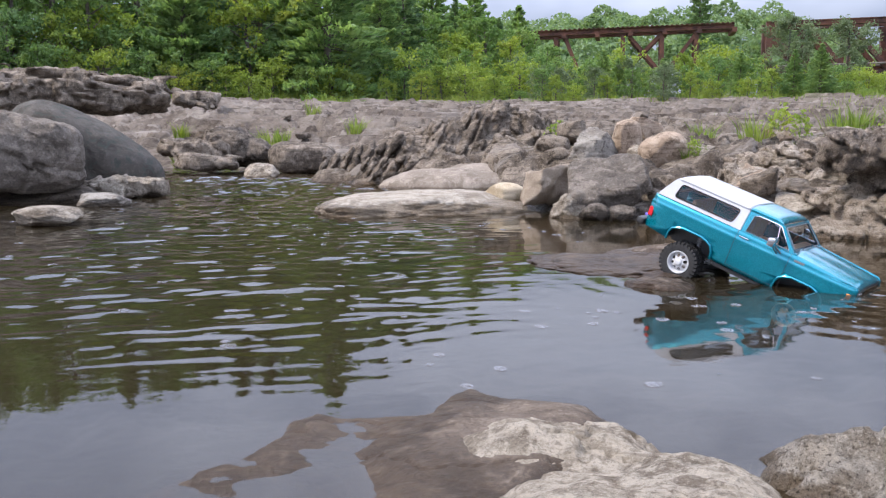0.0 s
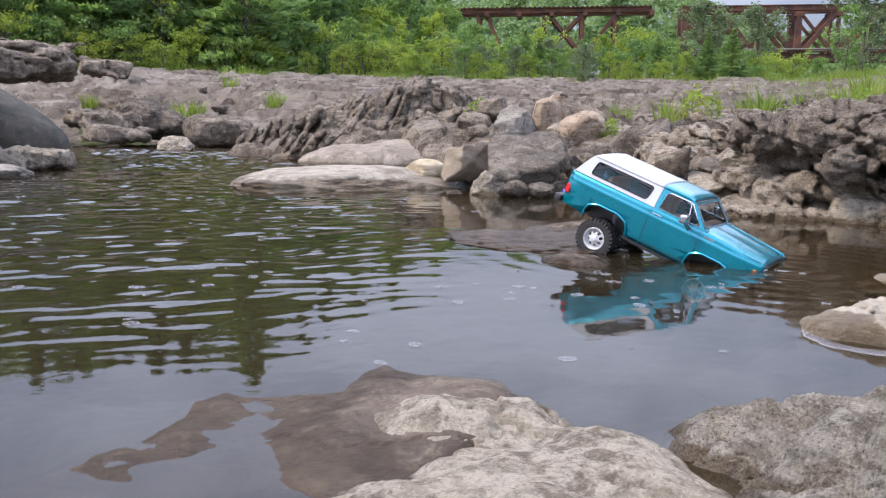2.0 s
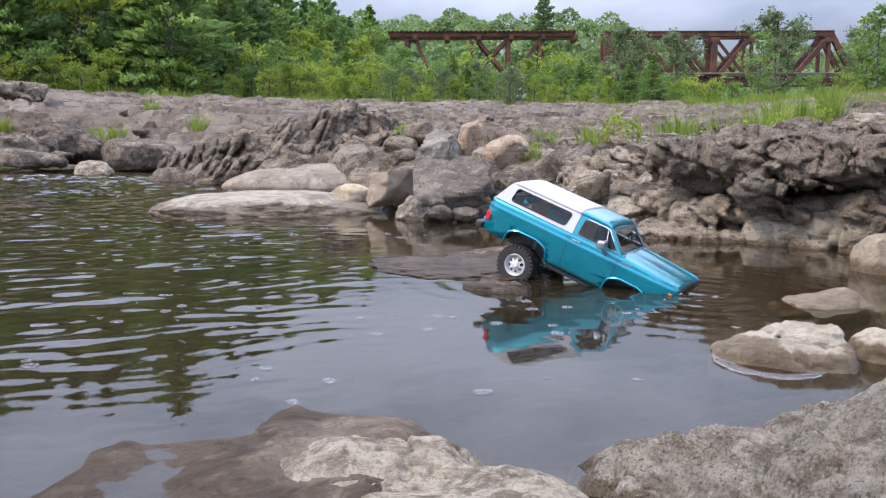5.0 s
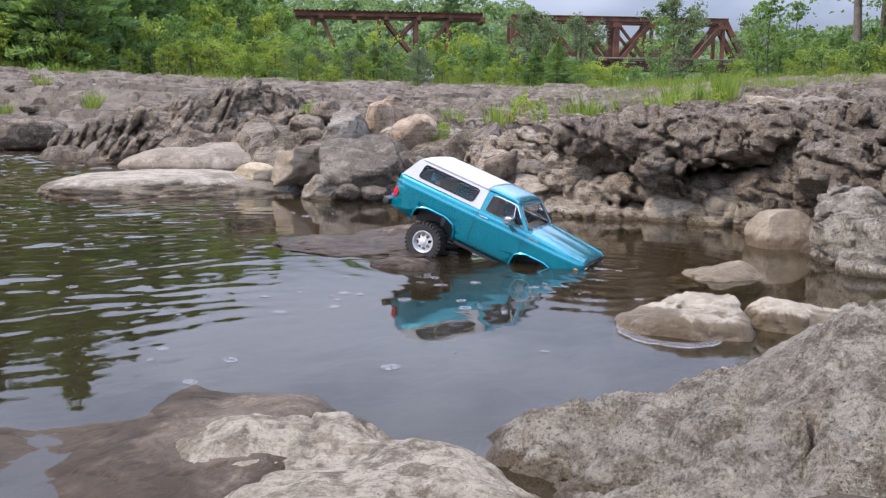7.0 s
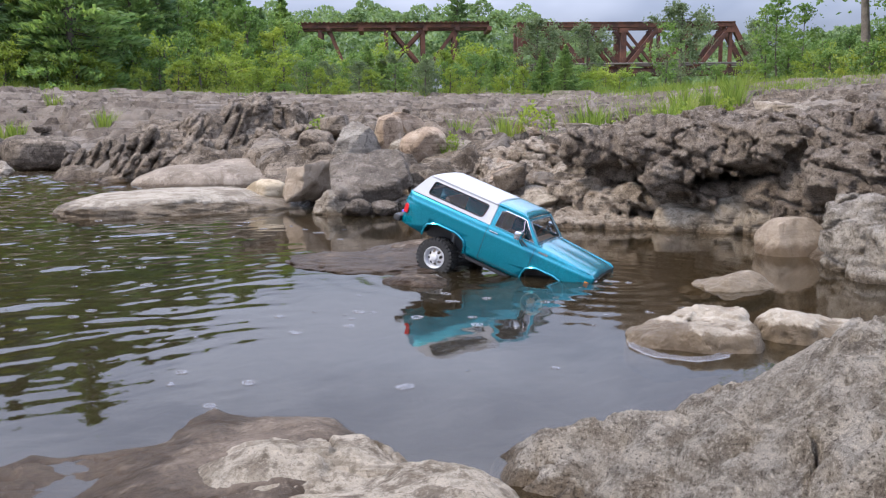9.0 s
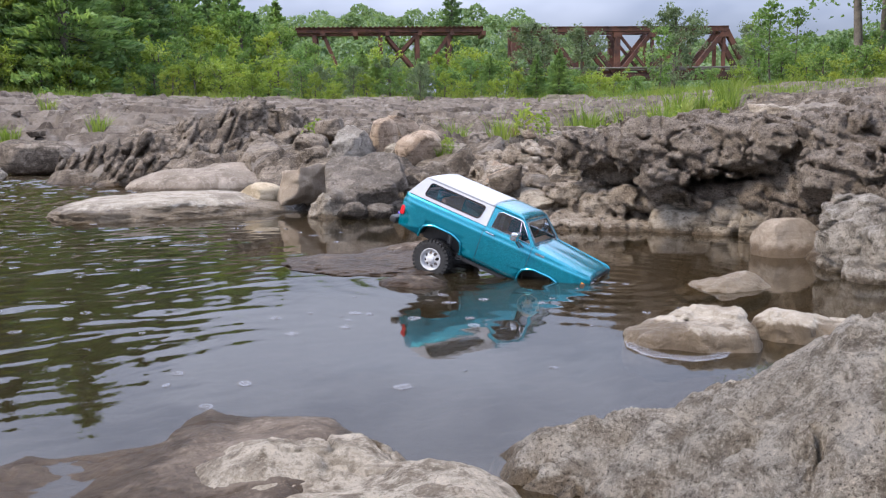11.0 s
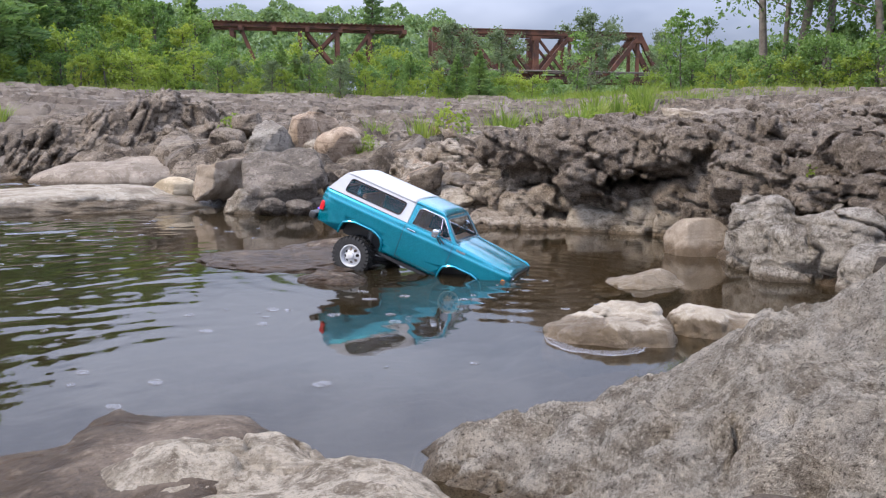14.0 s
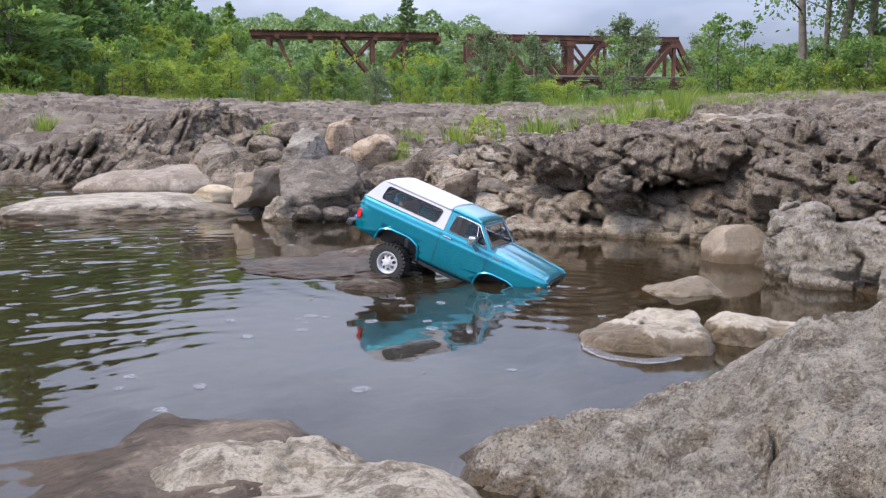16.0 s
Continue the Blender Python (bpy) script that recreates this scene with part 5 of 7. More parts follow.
truck = new("model_truck")
truck["label"], truck["category"] = "teal and white scale-model off-road truck, nose down in the water", "toy truck"
for sign in (-1, 1):
    bm = bmesh.new()
    side_panel(bm, sign)
    panel = tpart("side_panel", bm, PAINT, truck, thick=0.03, smooth_shade=True)
    # wheel opening lips
    for outline in (ARCH_R, ARCH_F):
        bm = bmesh.new()
        pts = [(x, sign * (flank(z) + 0.012), z) for x, z in outline]
        tube(bm, pts, [0.028] * len(pts), 6)
        tpart("arch_lip", bm, PAINT, panel, smooth_shade=True)
    # bright swage moulding, door seams and handle
    bm = bmesh.new()
    for x in (0.73, 1.93):
        tube(bm, [(x, sign * (flank(z) + 0.001), z) for z in (0.45, 0.6, 0.85, 1.02, 1.06, 1.12, 1.20, 1.24)], [0.006] * 8, 5)
    tube(bm, [(x, sign * (flank(0.45) + 0.001), 0.45) for x in (0.73, 1.3, 1.93)], [0.006] * 3, 5)
    tpart("door_seam", bm, TRIM_BLACK, panel, "thin dark door seam")
    bm = bmesh.new()
    box(bm, 0.80, 1.02, sign * 0.985, sign * 1.02, 1.135, 1.165, 0.01)
    tpart("door_handle", bm, CHROME, panel, "chrome door handle")
    bm = bmesh.new()
    box(bm, 2.03, 2.25, sign * 0.968, sign * 0.982, 1.13, 1.17, 0.004)
    tpart("badge", bm, STEEL, panel, "small silver badge")
    bm = bmesh.new()
    box(bm, -1.38, -1.27, sign * 0.86, sign * 0.955, 0.70, 0.92, 0.02)
    tpart("tail_light", bm, RED_LENS, truck, "red tail light")
    bm = bmesh.new()
    box(bm, 3.20, 3.30, sign * 0.92, sign * 0.955, 0.86, 0.98, 0.01)
    tpart("side_marker", bm, AMBER, truck, "amber side marker")

# bonnet, cowl, nose and tailgate
bm = bmesh.new()
ny, nx = 16, 14
grid = []
for k in range(nx + 1):
    x = 1.93 + (3.38 - 1.93) * k / nx
    zc = float(np.interp(x, [1.93, 2.6, 3.25, 3.34, 3.38], [1.285, 1.245, 1.185, 1.165, 1.12]))
    row = []
    for j in range(ny + 1):
        y = -1 + 2 * j / ny
        w = 0.94 - 0.10 * max(0.0, (x - 2.9) / 0.5) ** 2
        raised = 0.02 * (smooth(0.80, 0.70, abs(y)) - smooth(0.30, 0.20, abs(y)) * 0.6)
        row.append(bm.verts.new((x, y * w, zc + float(raised) - 0.055 * abs(y) ** 3)))
    grid.append(row)
for a, b in zip(grid, grid[1:]):
    for j in range(ny):
        bm.faces.new((a[j], a[j + 1], b[j + 1], b[j]))
tpart("bonnet", bm, PAINT, truck, smooth_shade=True, thick=0.03)
bm = bmesh.new()
box(bm, 3.28, 3.37, -0.86, 0.86, 0.50, 1.10, 0.02)
nose = tpart("nose_panel", bm, TRIM_BLACK, truck, "black nose panel with a chrome grille")
for k in range(5):
    bm = bmesh.new()
    box(bm, 3.36, 3.40, -0.52, 0.52, 0.74 + 0.075 * k, 0.765 + 0.075 * k, 0.004)
    tpart("grille_bar", bm, CHROME, nose, "chrome grille bar")
for sign in (-1, 1):
    bm = bmesh.new()
    box(bm, 3.36, 3.41, sign * 0.58, sign * 0.82, 0.76, 1.02, 0.02)
    tpart("headlight", bm, LAMP_CLEAR, nose, "square clear headlight")
bm = bmesh.new()
box(bm, 3.40, 3.56, -0.93, 0.93, 0.46, 0.62, 0.05)
tpart("front_bumper", bm, CHROME, truck, "chrome front bumper")
bm = bmesh.new()
box(bm, -1.40, -1.33, -0.86, 0.86, 0.46, 1.24, 0.03)
gate = tpart("tailgate", bm, PAINT, truck)
bm = bmesh.new()
box(bm, -1.425, -1.395, -0.10, 0.10, 1.10, 1.16, 0.008)
tpart("gate_handle", bm, CHROME, gate, "chrome tailgate handle")
bm = bmesh.new()
box(bm, -1.412, -1.398, -0.70, 0.70, 0.76, 0.86, 0.004)
tpart("gate_trim", bm, TRIM_BLACK, gate, "dark trim strip")
bm = bmesh.new()
box(bm, -1.58, -1.40, -0.97, 0.97, 0.42, 0.58, 0.05)
bump_ob = tpart("rear_bumper", bm, TRIM_BLACK, truck, "black rear bumper")
bm = bmesh.new()
tube(bm, [(-1.57, 0.12, 0.46), (-1.72, 0.12, 0.46), (-1.80, 0.05, 0.46), (-1.80, -0.05, 0.46), (-1.72, -0.12, 0.46), (-1.57, -0.12, 0.46)], [0.035] * 6, 8)
tpart("tow_shackle", bm, PURPLE, bump_ob, "purple tow shackle", smooth_shade=True)
bm = bmesh.new()
box(bm, 1.84, 2.02, -0.90, 0.90, 1.20, 1.27, 0.02)
tpart("cowl", bm, PAINT, truck)

# white cap: sides with windows, rear with a window, crowned roof
CAP_X0, CAP_X1, ROOF_Z = -1.33, 0.74, 1.70
for sign in (-1, 1):
    bm = bmesh.new()
    filled(bm, [(CAP_X0, BELT), (CAP_X1, BELT), (CAP_X1, ROOF_Z), (-1.06, ROOF_Z), (-1.12, 1.62)], [rounded(-0.93, 0.50, 1.335, 1.64, 0.06, 0.16)], None)
    for v in bm.verts:
        v.co = (v.co.x, sign * cabin(v.co.y), v.co.y)
    cap_side = tpart("cap_side", bm, WHITE, truck, "white cap side with a dark window", thick=0.03)
    bm = bmesh.new()
    loop = rounded(-0.93, 0.50, 1.335, 1.64, 0.06, 0.16)
    pts = [(u, sign * (cabin(v) + 0.004), v) for u, v in loop]
    tube(bm, pts + pts[:2], [0.016] * (len(pts) + 2), 5)
    tpart("window_seal", bm, RUBBER, cap_side, "black rubber seal", smooth_shade=True)
    bm = bmesh.new()
    bm.faces.new([bm.verts.new((u, sign * (cabin(v) - 0.012), v)) for u, v in loop])
    tpart("window_pane", bm, GLASS, cap_side, "tinted side glass")
bm = bmesh.new()
rear_hole = rounded(-0.70, 0.70, 1.30, 1.62, 0.07)
rear_outer = [(-cabin(BELT), BELT), (cabin(BELT), BELT), (cabin(ROOF_Z), ROOF_Z), (-cabin(ROOF_Z), ROOF_Z)]


def rear_x(z):
    return float(np.interp(z, [BELT, 1.62, 1.70], [-1.33, -1.12, -1.06]))


filled(bm, rear_outer, [[(u * cabin(v) / 0.925, v) for u, v in rear_hole]], None)
for v in bm.verts:
    v.co = (rear_x(v.co.y), v.co.x, v.co.y)
cap_rear = tpart("cap_rear", bm, WHITE, truck, "white cap end with a dark window", thick=0.03)
bm = bmesh.new()
bm.faces.new([bm.verts.new((rear_x(v) + 0.01, u * cabin(v) / 0.925, v)) for u, v in rear_hole])
tpart("rear_window", bm, GLASS, cap_rear, "dark wet rear glass")
bm = bmesh.new()
pts = [(rear_x(v) - 0.003, u * cabin(v) / 0.925, v) for u, v in rear_hole]
tube(bm, pts + pts[:2], [0.014] * (len(pts) + 2), 5)
tpart("window_seal", bm, RUBBER, cap_rear, "black rubber seal", smooth_shade=True)


def roof(x0, x1, stations, front_drop, rear_drop):
    bm = bmesh.new()
    rows = []
    for k in range(stations + 1):
        x = x0 + (x1 - x0) * k / stations
        row = []
        for j in range(25):
            a = math.pi * j / 24
            y = -math.cos(a)
            up = math.sin(a) ** 0.5
            drop = rear_drop * max(0.0, 1 - (x - x0) / 0.16) ** 2 + front_drop * max(0.0, 1 - (x1 - x) / 0.2) ** 2
            row.append(bm.verts.new((x, cabin(ROOF_Z) * y, ROOF_Z + (0.115 - drop) * up)))
        rows.append(row)
    for a, b in zip(rows, rows[1:]):
        for j in range(24):
            bm.faces.new((a[j], a[j + 1], b[j + 1], b[j]))
    return bm


tpart("cap_roof", roof(-1.06, CAP_X1, 24, 0.0, 0.10), WHITE, truck, smooth_shade=True, thick=0.03)
tpart("cab_roof", roof(CAP_X1 + 0.012, 1.50, 14, 0.09, 0.0), PAINT, truck, smooth_shade=True, thick=0.03)

# cab sides, door glass, pillars and windscreen
for sign in (-1, 1):
    bm = bmesh.new()
    glass = [(0.86, 1.285), (1.84, 1.285), (1.49, 1.655), (1.42, 1.67), (0.97, 1.67), (0.88, 1.63)]
    filled(bm, [(CAP_X1 + 0.012, BELT), (1.98, BELT), (1.52, ROOF_Z), (CAP_X1 + 0.012, ROOF_Z)], [glass], None)
    for v in bm.verts:
        v.co = (v.co.x, sign * cabin(v.co.y), v.co.y)
    cab = tpart("cab_side", bm, PAINT, truck, thick=0.03)
    bm = bmesh.new()
    pts = [(u, sign * (cabin(v) + 0.003), v) for u, v in glass]
    tube(bm, pts + pts[:2], [0.012] * (len(pts) + 2), 5)
    tube(bm, [(1.56, sign * 0.915, 1.30), (1.46, sign * 0.82, 1.64)], [0.012, 0.012], 5)
    tpart("door_glass_trim", bm, CHROME, cab, "thin bright glass trim")
    bm = bmesh.new()
    bm.faces.new([bm.verts.new((u, sign * (cabin(v) - 0.012), v)) for u, v in glass])
    tpart("door_glass", bm, GLASS, cab, "door glass")
    # mirror
    bm = bmesh.new()
    box(bm, 1.46, 1.62, sign * 1.0, sign * 1.32, 1.27, 1.46, 0.05)
    mirror = tpart("mirror", bm, CHROME, truck, "chrome door mirror", smooth_shade=True)
    bm = bmesh.new()
    tube(bm, [(1.60, sign * 1.10, 1.28), (1.72, sign * 0.96, 1.16)], [0.018, 0.018], 6)
    tube(bm, [(1.58, sign * 1.20, 1.28), (1.64, sign * 0.97, 1.13)], [0.018, 0.018], 6)
    tpart("mirror_arm", bm, STEEL, mirror, "steel mirror arm", smooth_shade=True)


def screen(u, v):
    """The windscreen's plane: u across, v from foot to head."""
    return (1.97 - 0.46 * v, u * (0.90 - 0.11 * v), 1.255 + 0.445 * v + 0.0 * u)


bm = bmesh.new()
hole = rounded(-0.90, 0.90, 0.07, 0.90, 0.10)
filled(bm, [(-1, 0), (1, 0), (1, 1), (-1, 1)], [hole], None)
for v in bm.verts:
    v.co = screen(v.co.x, v.co.y)
frame_ob = tpart("windscreen_frame", bm, PAINT, truck, thick=0.03)
bm = bmesh.new()
bm.faces.new([bm.verts.new(Vector(screen(u, v)) - Vector((0.012, 0, 0))) for u, v in hole])
tpart("windscreen", bm, GLASS, frame_ob, "clear wet windscreen")
bm = bmesh.new()
pts = [screen(u, v) for u, v in hole]
tube(bm, pts + pts[:2], [0.013] * (len(pts) + 2), 5)
tpart("windscreen_seal", bm, STEEL, frame_ob, "bright windscreen seal", smooth_shade=True)

# interior
bm = bmesh.new()
box(bm, -1.28, 1.95, -0.86, 0.86, 0.70, 0.78)
tpart("cabin_floor", bm, TRIM_BLACK, truck, "dark interior floor")
bm = bmesh.new()
box(bm, 1.62, 1.90, -0.84, 0.84, 1.0, 1.24, 0.05)
dash = tpart("dashboard", bm, TAN, truck, "tan dashboard")
bm = bmesh.new()
ring = [(1.50 + 0.05 * math.sin(t), 0.42 + 0.15 * math.cos(t), 1.22 + 0.15 * math.sin(t)) for t in [2 * math.pi * k / 16 for k in range(18)]]
tube(bm, ring, [0.016] * 18, 6)
tpart("steering_wheel", bm, TRIM_BLACK, dash, "black steering wheel", smooth_shade=True)
for y in (-0.42, 0.42):
    bm = bmesh.new()
    box(bm, 0.72, 1.18, y - 0.28, y + 0.28, 0.80, 1.0, 0.06)
    box(bm, 0.62, 0.78, y - 0.27, y + 0.27, 0.95, 1.50, 0.06)
    tpart("seat", bm, TAN, truck, "tan bucket seat", smooth_shade=True)
bm = bmesh.new()
box(bm, -0.55, -0.15, -0.6, 0.6, 0.80, 1.0, 0.05)
box(bm, -0.62, -0.50, -0.6, 0.6, 0.95, 1.38, 0.05)
tpart("rear_seat", bm, TAN, truck, "tan rear bench", smooth_shade=True)

# wheel wells
for xc, top in ((REAR_X + 0.06, 0.86), (FRONT_X + 0.04, 0.86)):
    for sign in (-1, 1):
        bm = bmesh.new()
        box(bm, xc - 0.60, xc + 0.60, sign * 0.50, sign * 0.53, 0.30, top)
        box(bm, xc - 0.60, xc + 0.60, sign * 0.50, sign * 0.93, top, top + 0.03)
        box(bm, xc - 0.63, xc - 0.60, sign * 0.50, sign * 0.93, 0.40, top)
        box(bm, xc + 0.60, xc + 0.63, sign * 0.50, sign * 0.93, 0.40, top)
        tpart("wheel_well", bm, TRIM_BLACK, truck, "black inner wheel well")

# chassis
for sign in (-1, 1):
    bm = bmesh.new()
    box(bm, -1.5, 3.4, sign * 0.30, sign * 0.40, 0.30, 0.44, 0.02)
    tpart("frame_rail", bm, TRIM_BLACK, truck, "black chassis rail")
    bm = bmesh.new()
    box(bm, 0.42, 1.62, sign * 0.78, sign * 0.88, 0.26, 0.35, 0.03)
    tpart("rock_slider", bm, TRIM_BLACK, truck, "black rock slider")
for xc in (REAR_X, FRONT_X):
    bm = bmesh.new()
    tube(bm, [(xc, -0.75, 0.0), (xc, -0.2, 0.0), (xc, 0.2, 0.0), (xc, 0.75, 0.0)], [0.07, 0.09, 0.09, 0.07], 10)
    bmesh.ops.create_uvsphere(bm, u_segments=12, v_segments=8, radius=0.17, matrix=Matrix.Translation((xc, 0.12, 0.0)))
    axle = tpart("axle", bm, TRIM_BLACK, truck, "black axle", smooth_shade=True)
    for sign in (-1, 1):
        bm = bmesh.new()
        tube(bm, [(xc + 0.18, sign * 0.55, 0.05), (xc + 0.10, sign * 0.48, 0.72)], [0.05, 0.05], 10)
        for k in range(9):
            f = 0.15 + 0.08 * k
            c = Vector((xc + 0.18 - 0.08 * f, sign * (0.55 - 0.07 * f), 0.05 + 0.67 * f))
            bmesh.ops.create_cone(bm, cap_ends=True, segments=12, radius1=0.075, radius2=0.075, depth=0.02, matrix=Matrix.Translation(c))
        tpart("shock", bm, STEEL, axle, "grey coil shock")
bm = bmesh.new()
tube(bm, [(REAR_X, 0.05, 0.05), (1.0, 0.1, 0.40), (FRONT_X, 0.12, 0.05)], [0.035] * 3, 8)
tpart("drive_shaft", bm, STEEL, truck, "grey drive shaft", smooth_shade=True)
bm = bmesh.new()
box(bm, 0.75, 1.25, -0.28, 0.28, 0.28, 0.56, 0.06)
tpart("gearbox", bm, TRIM_BLACK, truck, "black gearbox")

# wheels
TYRE_R, TYRE_W = 0.452, 0.19


def tyre_mesh():
    bm = bmesh.new()
    R, W = TYRE_R, TYRE_W
    lathe(bm, [(0.245, -W * 0.85), (0.27, -W), (0.36, -W * 1.04), (R - 0.05, -W), (R - 0.022, -W * 0.8), (R - 0.02, 0), (R - 0.022, W * 0.8), (R - 0.05, W), (0.36, W * 1.04), (0.27, W), (0.245, W * 0.85)], 48)
    for k in range(30):
        a = 2 * math.pi * k / 30
        for j, (y, w) in enumerate(((-0.155, 0.085), (-0.052, 0.07), (0.052, 0.07), (0.155, 0.085))):
            t = a + (0.105 if j % 2 else 0.0)
            m = Matrix.Rotation(-t, 4, "Y") @ Matrix.Translation((R - 0.012, y, 0)) @ Matrix.Rotation(0.25 if j in (1, 3) else -0.25, 4, "X") @ Matrix.Diagonal((0.034, w, 0.060, 1))
            bmesh.ops.create_cube(bm, size=1, matrix=m)
        for side in (-1, 1):
            m = Matrix.Rotation(-a, 4, "Y") @ Matrix.Translation((R - 0.055, side * (W + 0.002), 0)) @ Matrix.Diagonal((0.07, 0.02, 0.045, 1))
            bmesh.ops.create_cube(bm, size=1, matrix=m)
    return scaled(bm)


def rim_mesh(out):
    """A steel wheel with a ring of round holes; out is the side that faces away from the truck."""
    bm = bmesh.new()
    W = TYRE_W * out
    lathe(bm, [(0.262, W * 0.95), (0.25, W * 1.02), (0.235, W * 0.98), (0.225, W * 0.55), (0.215, W * 0.42)], 40)
    holes = []
    for k in range(8):
        a = 2 * math.pi * (k + 0.5) / 8
        holes.append([(0.152 * math.cos(a) + 0.036 * math.cos(t), 0.152 * math.sin(a) + 0.036 * math.sin(t)) for t in [2 * math.pi * j / 10 for j in range(10)]])
    disc = bmesh.new()
    filled(disc, [(0.218 * math.cos(t), 0.218 * math.sin(t)) for t in [2 * math.pi * j / 40 for j in range(40)]], holes, None)
    for v in disc.verts:
        q = math.hypot(v.co.x, v.co.y)
        v.co = (v.co.x, W * (0.42 + 0.38 * float(smooth(0.21, 0.13, q))), v.co.y)
    me = bpy.data.meshes.new("disc")
    disc.to_mesh(me)
    disc.free()
    bm.from_mesh(me)
    bpy.data.meshes.remove(me)
    lathe(bm, [(0.085, W * 0.78), (0.08, W * 1.0), (0.05, W * 1.08), (0.004, W * 1.09)], 20)
    for k in range(6):
        a = 2 * math.pi * k / 6
        bmesh.ops.create_cone(bm, cap_ends=True, segments=6, radius1=0.016, radius2=0.014, depth=0.03, matrix=Matrix.Translation((0.105 * math.cos(a), W * 0.83, 0.105 * math.sin(a))) @ Matrix.Rotation(math.pi / 2, 4, "X"))
    return scaled(bm)


for xc in (REAR_X, FRONT_X):
    for sign in (-1, 1):
        wheel = part("wheel", lathe(bmesh.new(), [(0.03, -0.01), (0.03, 0.01)], 12), STEEL, truck)
        wheel.location = (xc * S, sign * 0.80 * S, 0.0)
        t_ob = part("tyre", tyre_mesh(), RUBBER, wheel, "black knobbly tyre", smooth_shade=False)
        r_ob = part("rim", rim_mesh(sign), WHEEL_WHITE, wheel, "white steel wheel with round holes", smooth_shade=False)
truck.matrix_world = pose(0.7255, 2.315, 0.0285, -0.2, 20.5, -40.7)


# ---- old railway bridge ----
def rust_material():
    m, nt, b = material("rusted_iron", 0.85, 0.1, 0.3)
    co = nt.nodes.new("ShaderNodeTexCoord").outputs["Object"]
    c = blend(nt, span(nt, noise_of(nt, co, 0.7, 6, 0.65), 0.35, 0.65), (0.055, 0.030, 0.026), (0.135, 0.058, 0.040))
    c = blend(nt, span(nt, noise_of(nt, co, 4.0, 5, 0.7), 0.55, 0.7, 0.0, 0.6), c, (0.20, 0.095, 0.06))
    nt.links.new(c, b.inputs["Base Color"])
    bumped(nt, b, noise_of(nt, co, 12.0, 4), 0.4, 0.02)
    return m


RUST = rust_material()
PIPE = plain_material("weathered_pipe", (0.12, 0.10, 0.088), 0.6, 0.2, 0.15, 2.0)
BRIDGE_AT = Matrix.Translation((7.99, 84.64, 11.72)) @ pose(0, 0, 0, 0, -0.9, -11.98)
DEPTH = 2.4  # between the two sides of the bridge

trestle = new("trestle_bridge")
tagged(trestle, "rusted iron girder span on braced legs among the trees", "bridge")
for y in (0.0, DEPTH):
    bm = bmesh.new()
    box(bm, -0.2, 20.3, y - 0.2, y + 0.2, -0.48, 0.0)
    box(bm, -0.2, 20.3, y - 0.32, y + 0.32, -0.08, 0.0)
    box(bm, -0.2, 20.3, y - 0.32, y + 0.32, -0.52, -0.46)
    part("girder", bm, RUST, trestle, smooth_shade=False)
    for x in (3.2, 9.8, 13.55, 16.8):
        bm = bmesh.new()
        bar(bm, (x, y, -0.7), (x, y, -8.5), 0.42)
        part("leg", bm, RUST, trestle, smooth_shade=False)
    for a, c in (((4.1, -0.7), (5.6, -4.5)), ((9.8, -4.5), (13.4, -0.8)), ((10.4, -0.8), (13.5, -4.5)), ((14.2, -4.2), (16.8, -0.8)), ((5.6, -4.5), (9.6, -6.5)), ((3.2, -6.0), (5.6, -4.5))):
        bm = bmesh.new()
        bar(bm, (a[0], y, a[1]), (c[0], y, c[1]), 0.34)
        part("brace", bm, RUST, trestle, smooth_shade=False)
for k in range(7):
    bm = bmesh.new()
    x = 0.8 + 3.25 * k
    box(bm, x - 0.22, x + 0.22, -0.45, DEPTH + 0.45, -0.85, -0.42)
    part("cross_beam", bm, RUST, trestle, smooth_shade=False)
bm = bmesh.new()
for k in range(44):
    x = -0.1 + 0.47 * k
    box(bm, x - 0.11, x + 0.11, -0.5, DEPTH + 0.5, 0.004, 0.06)
tagged(part("sleepers", bm, RUST, trestle, "row of dark timber sleepers", smooth_shade=False), kind="stuff")
trestle.matrix_world = BRIDGE_AT

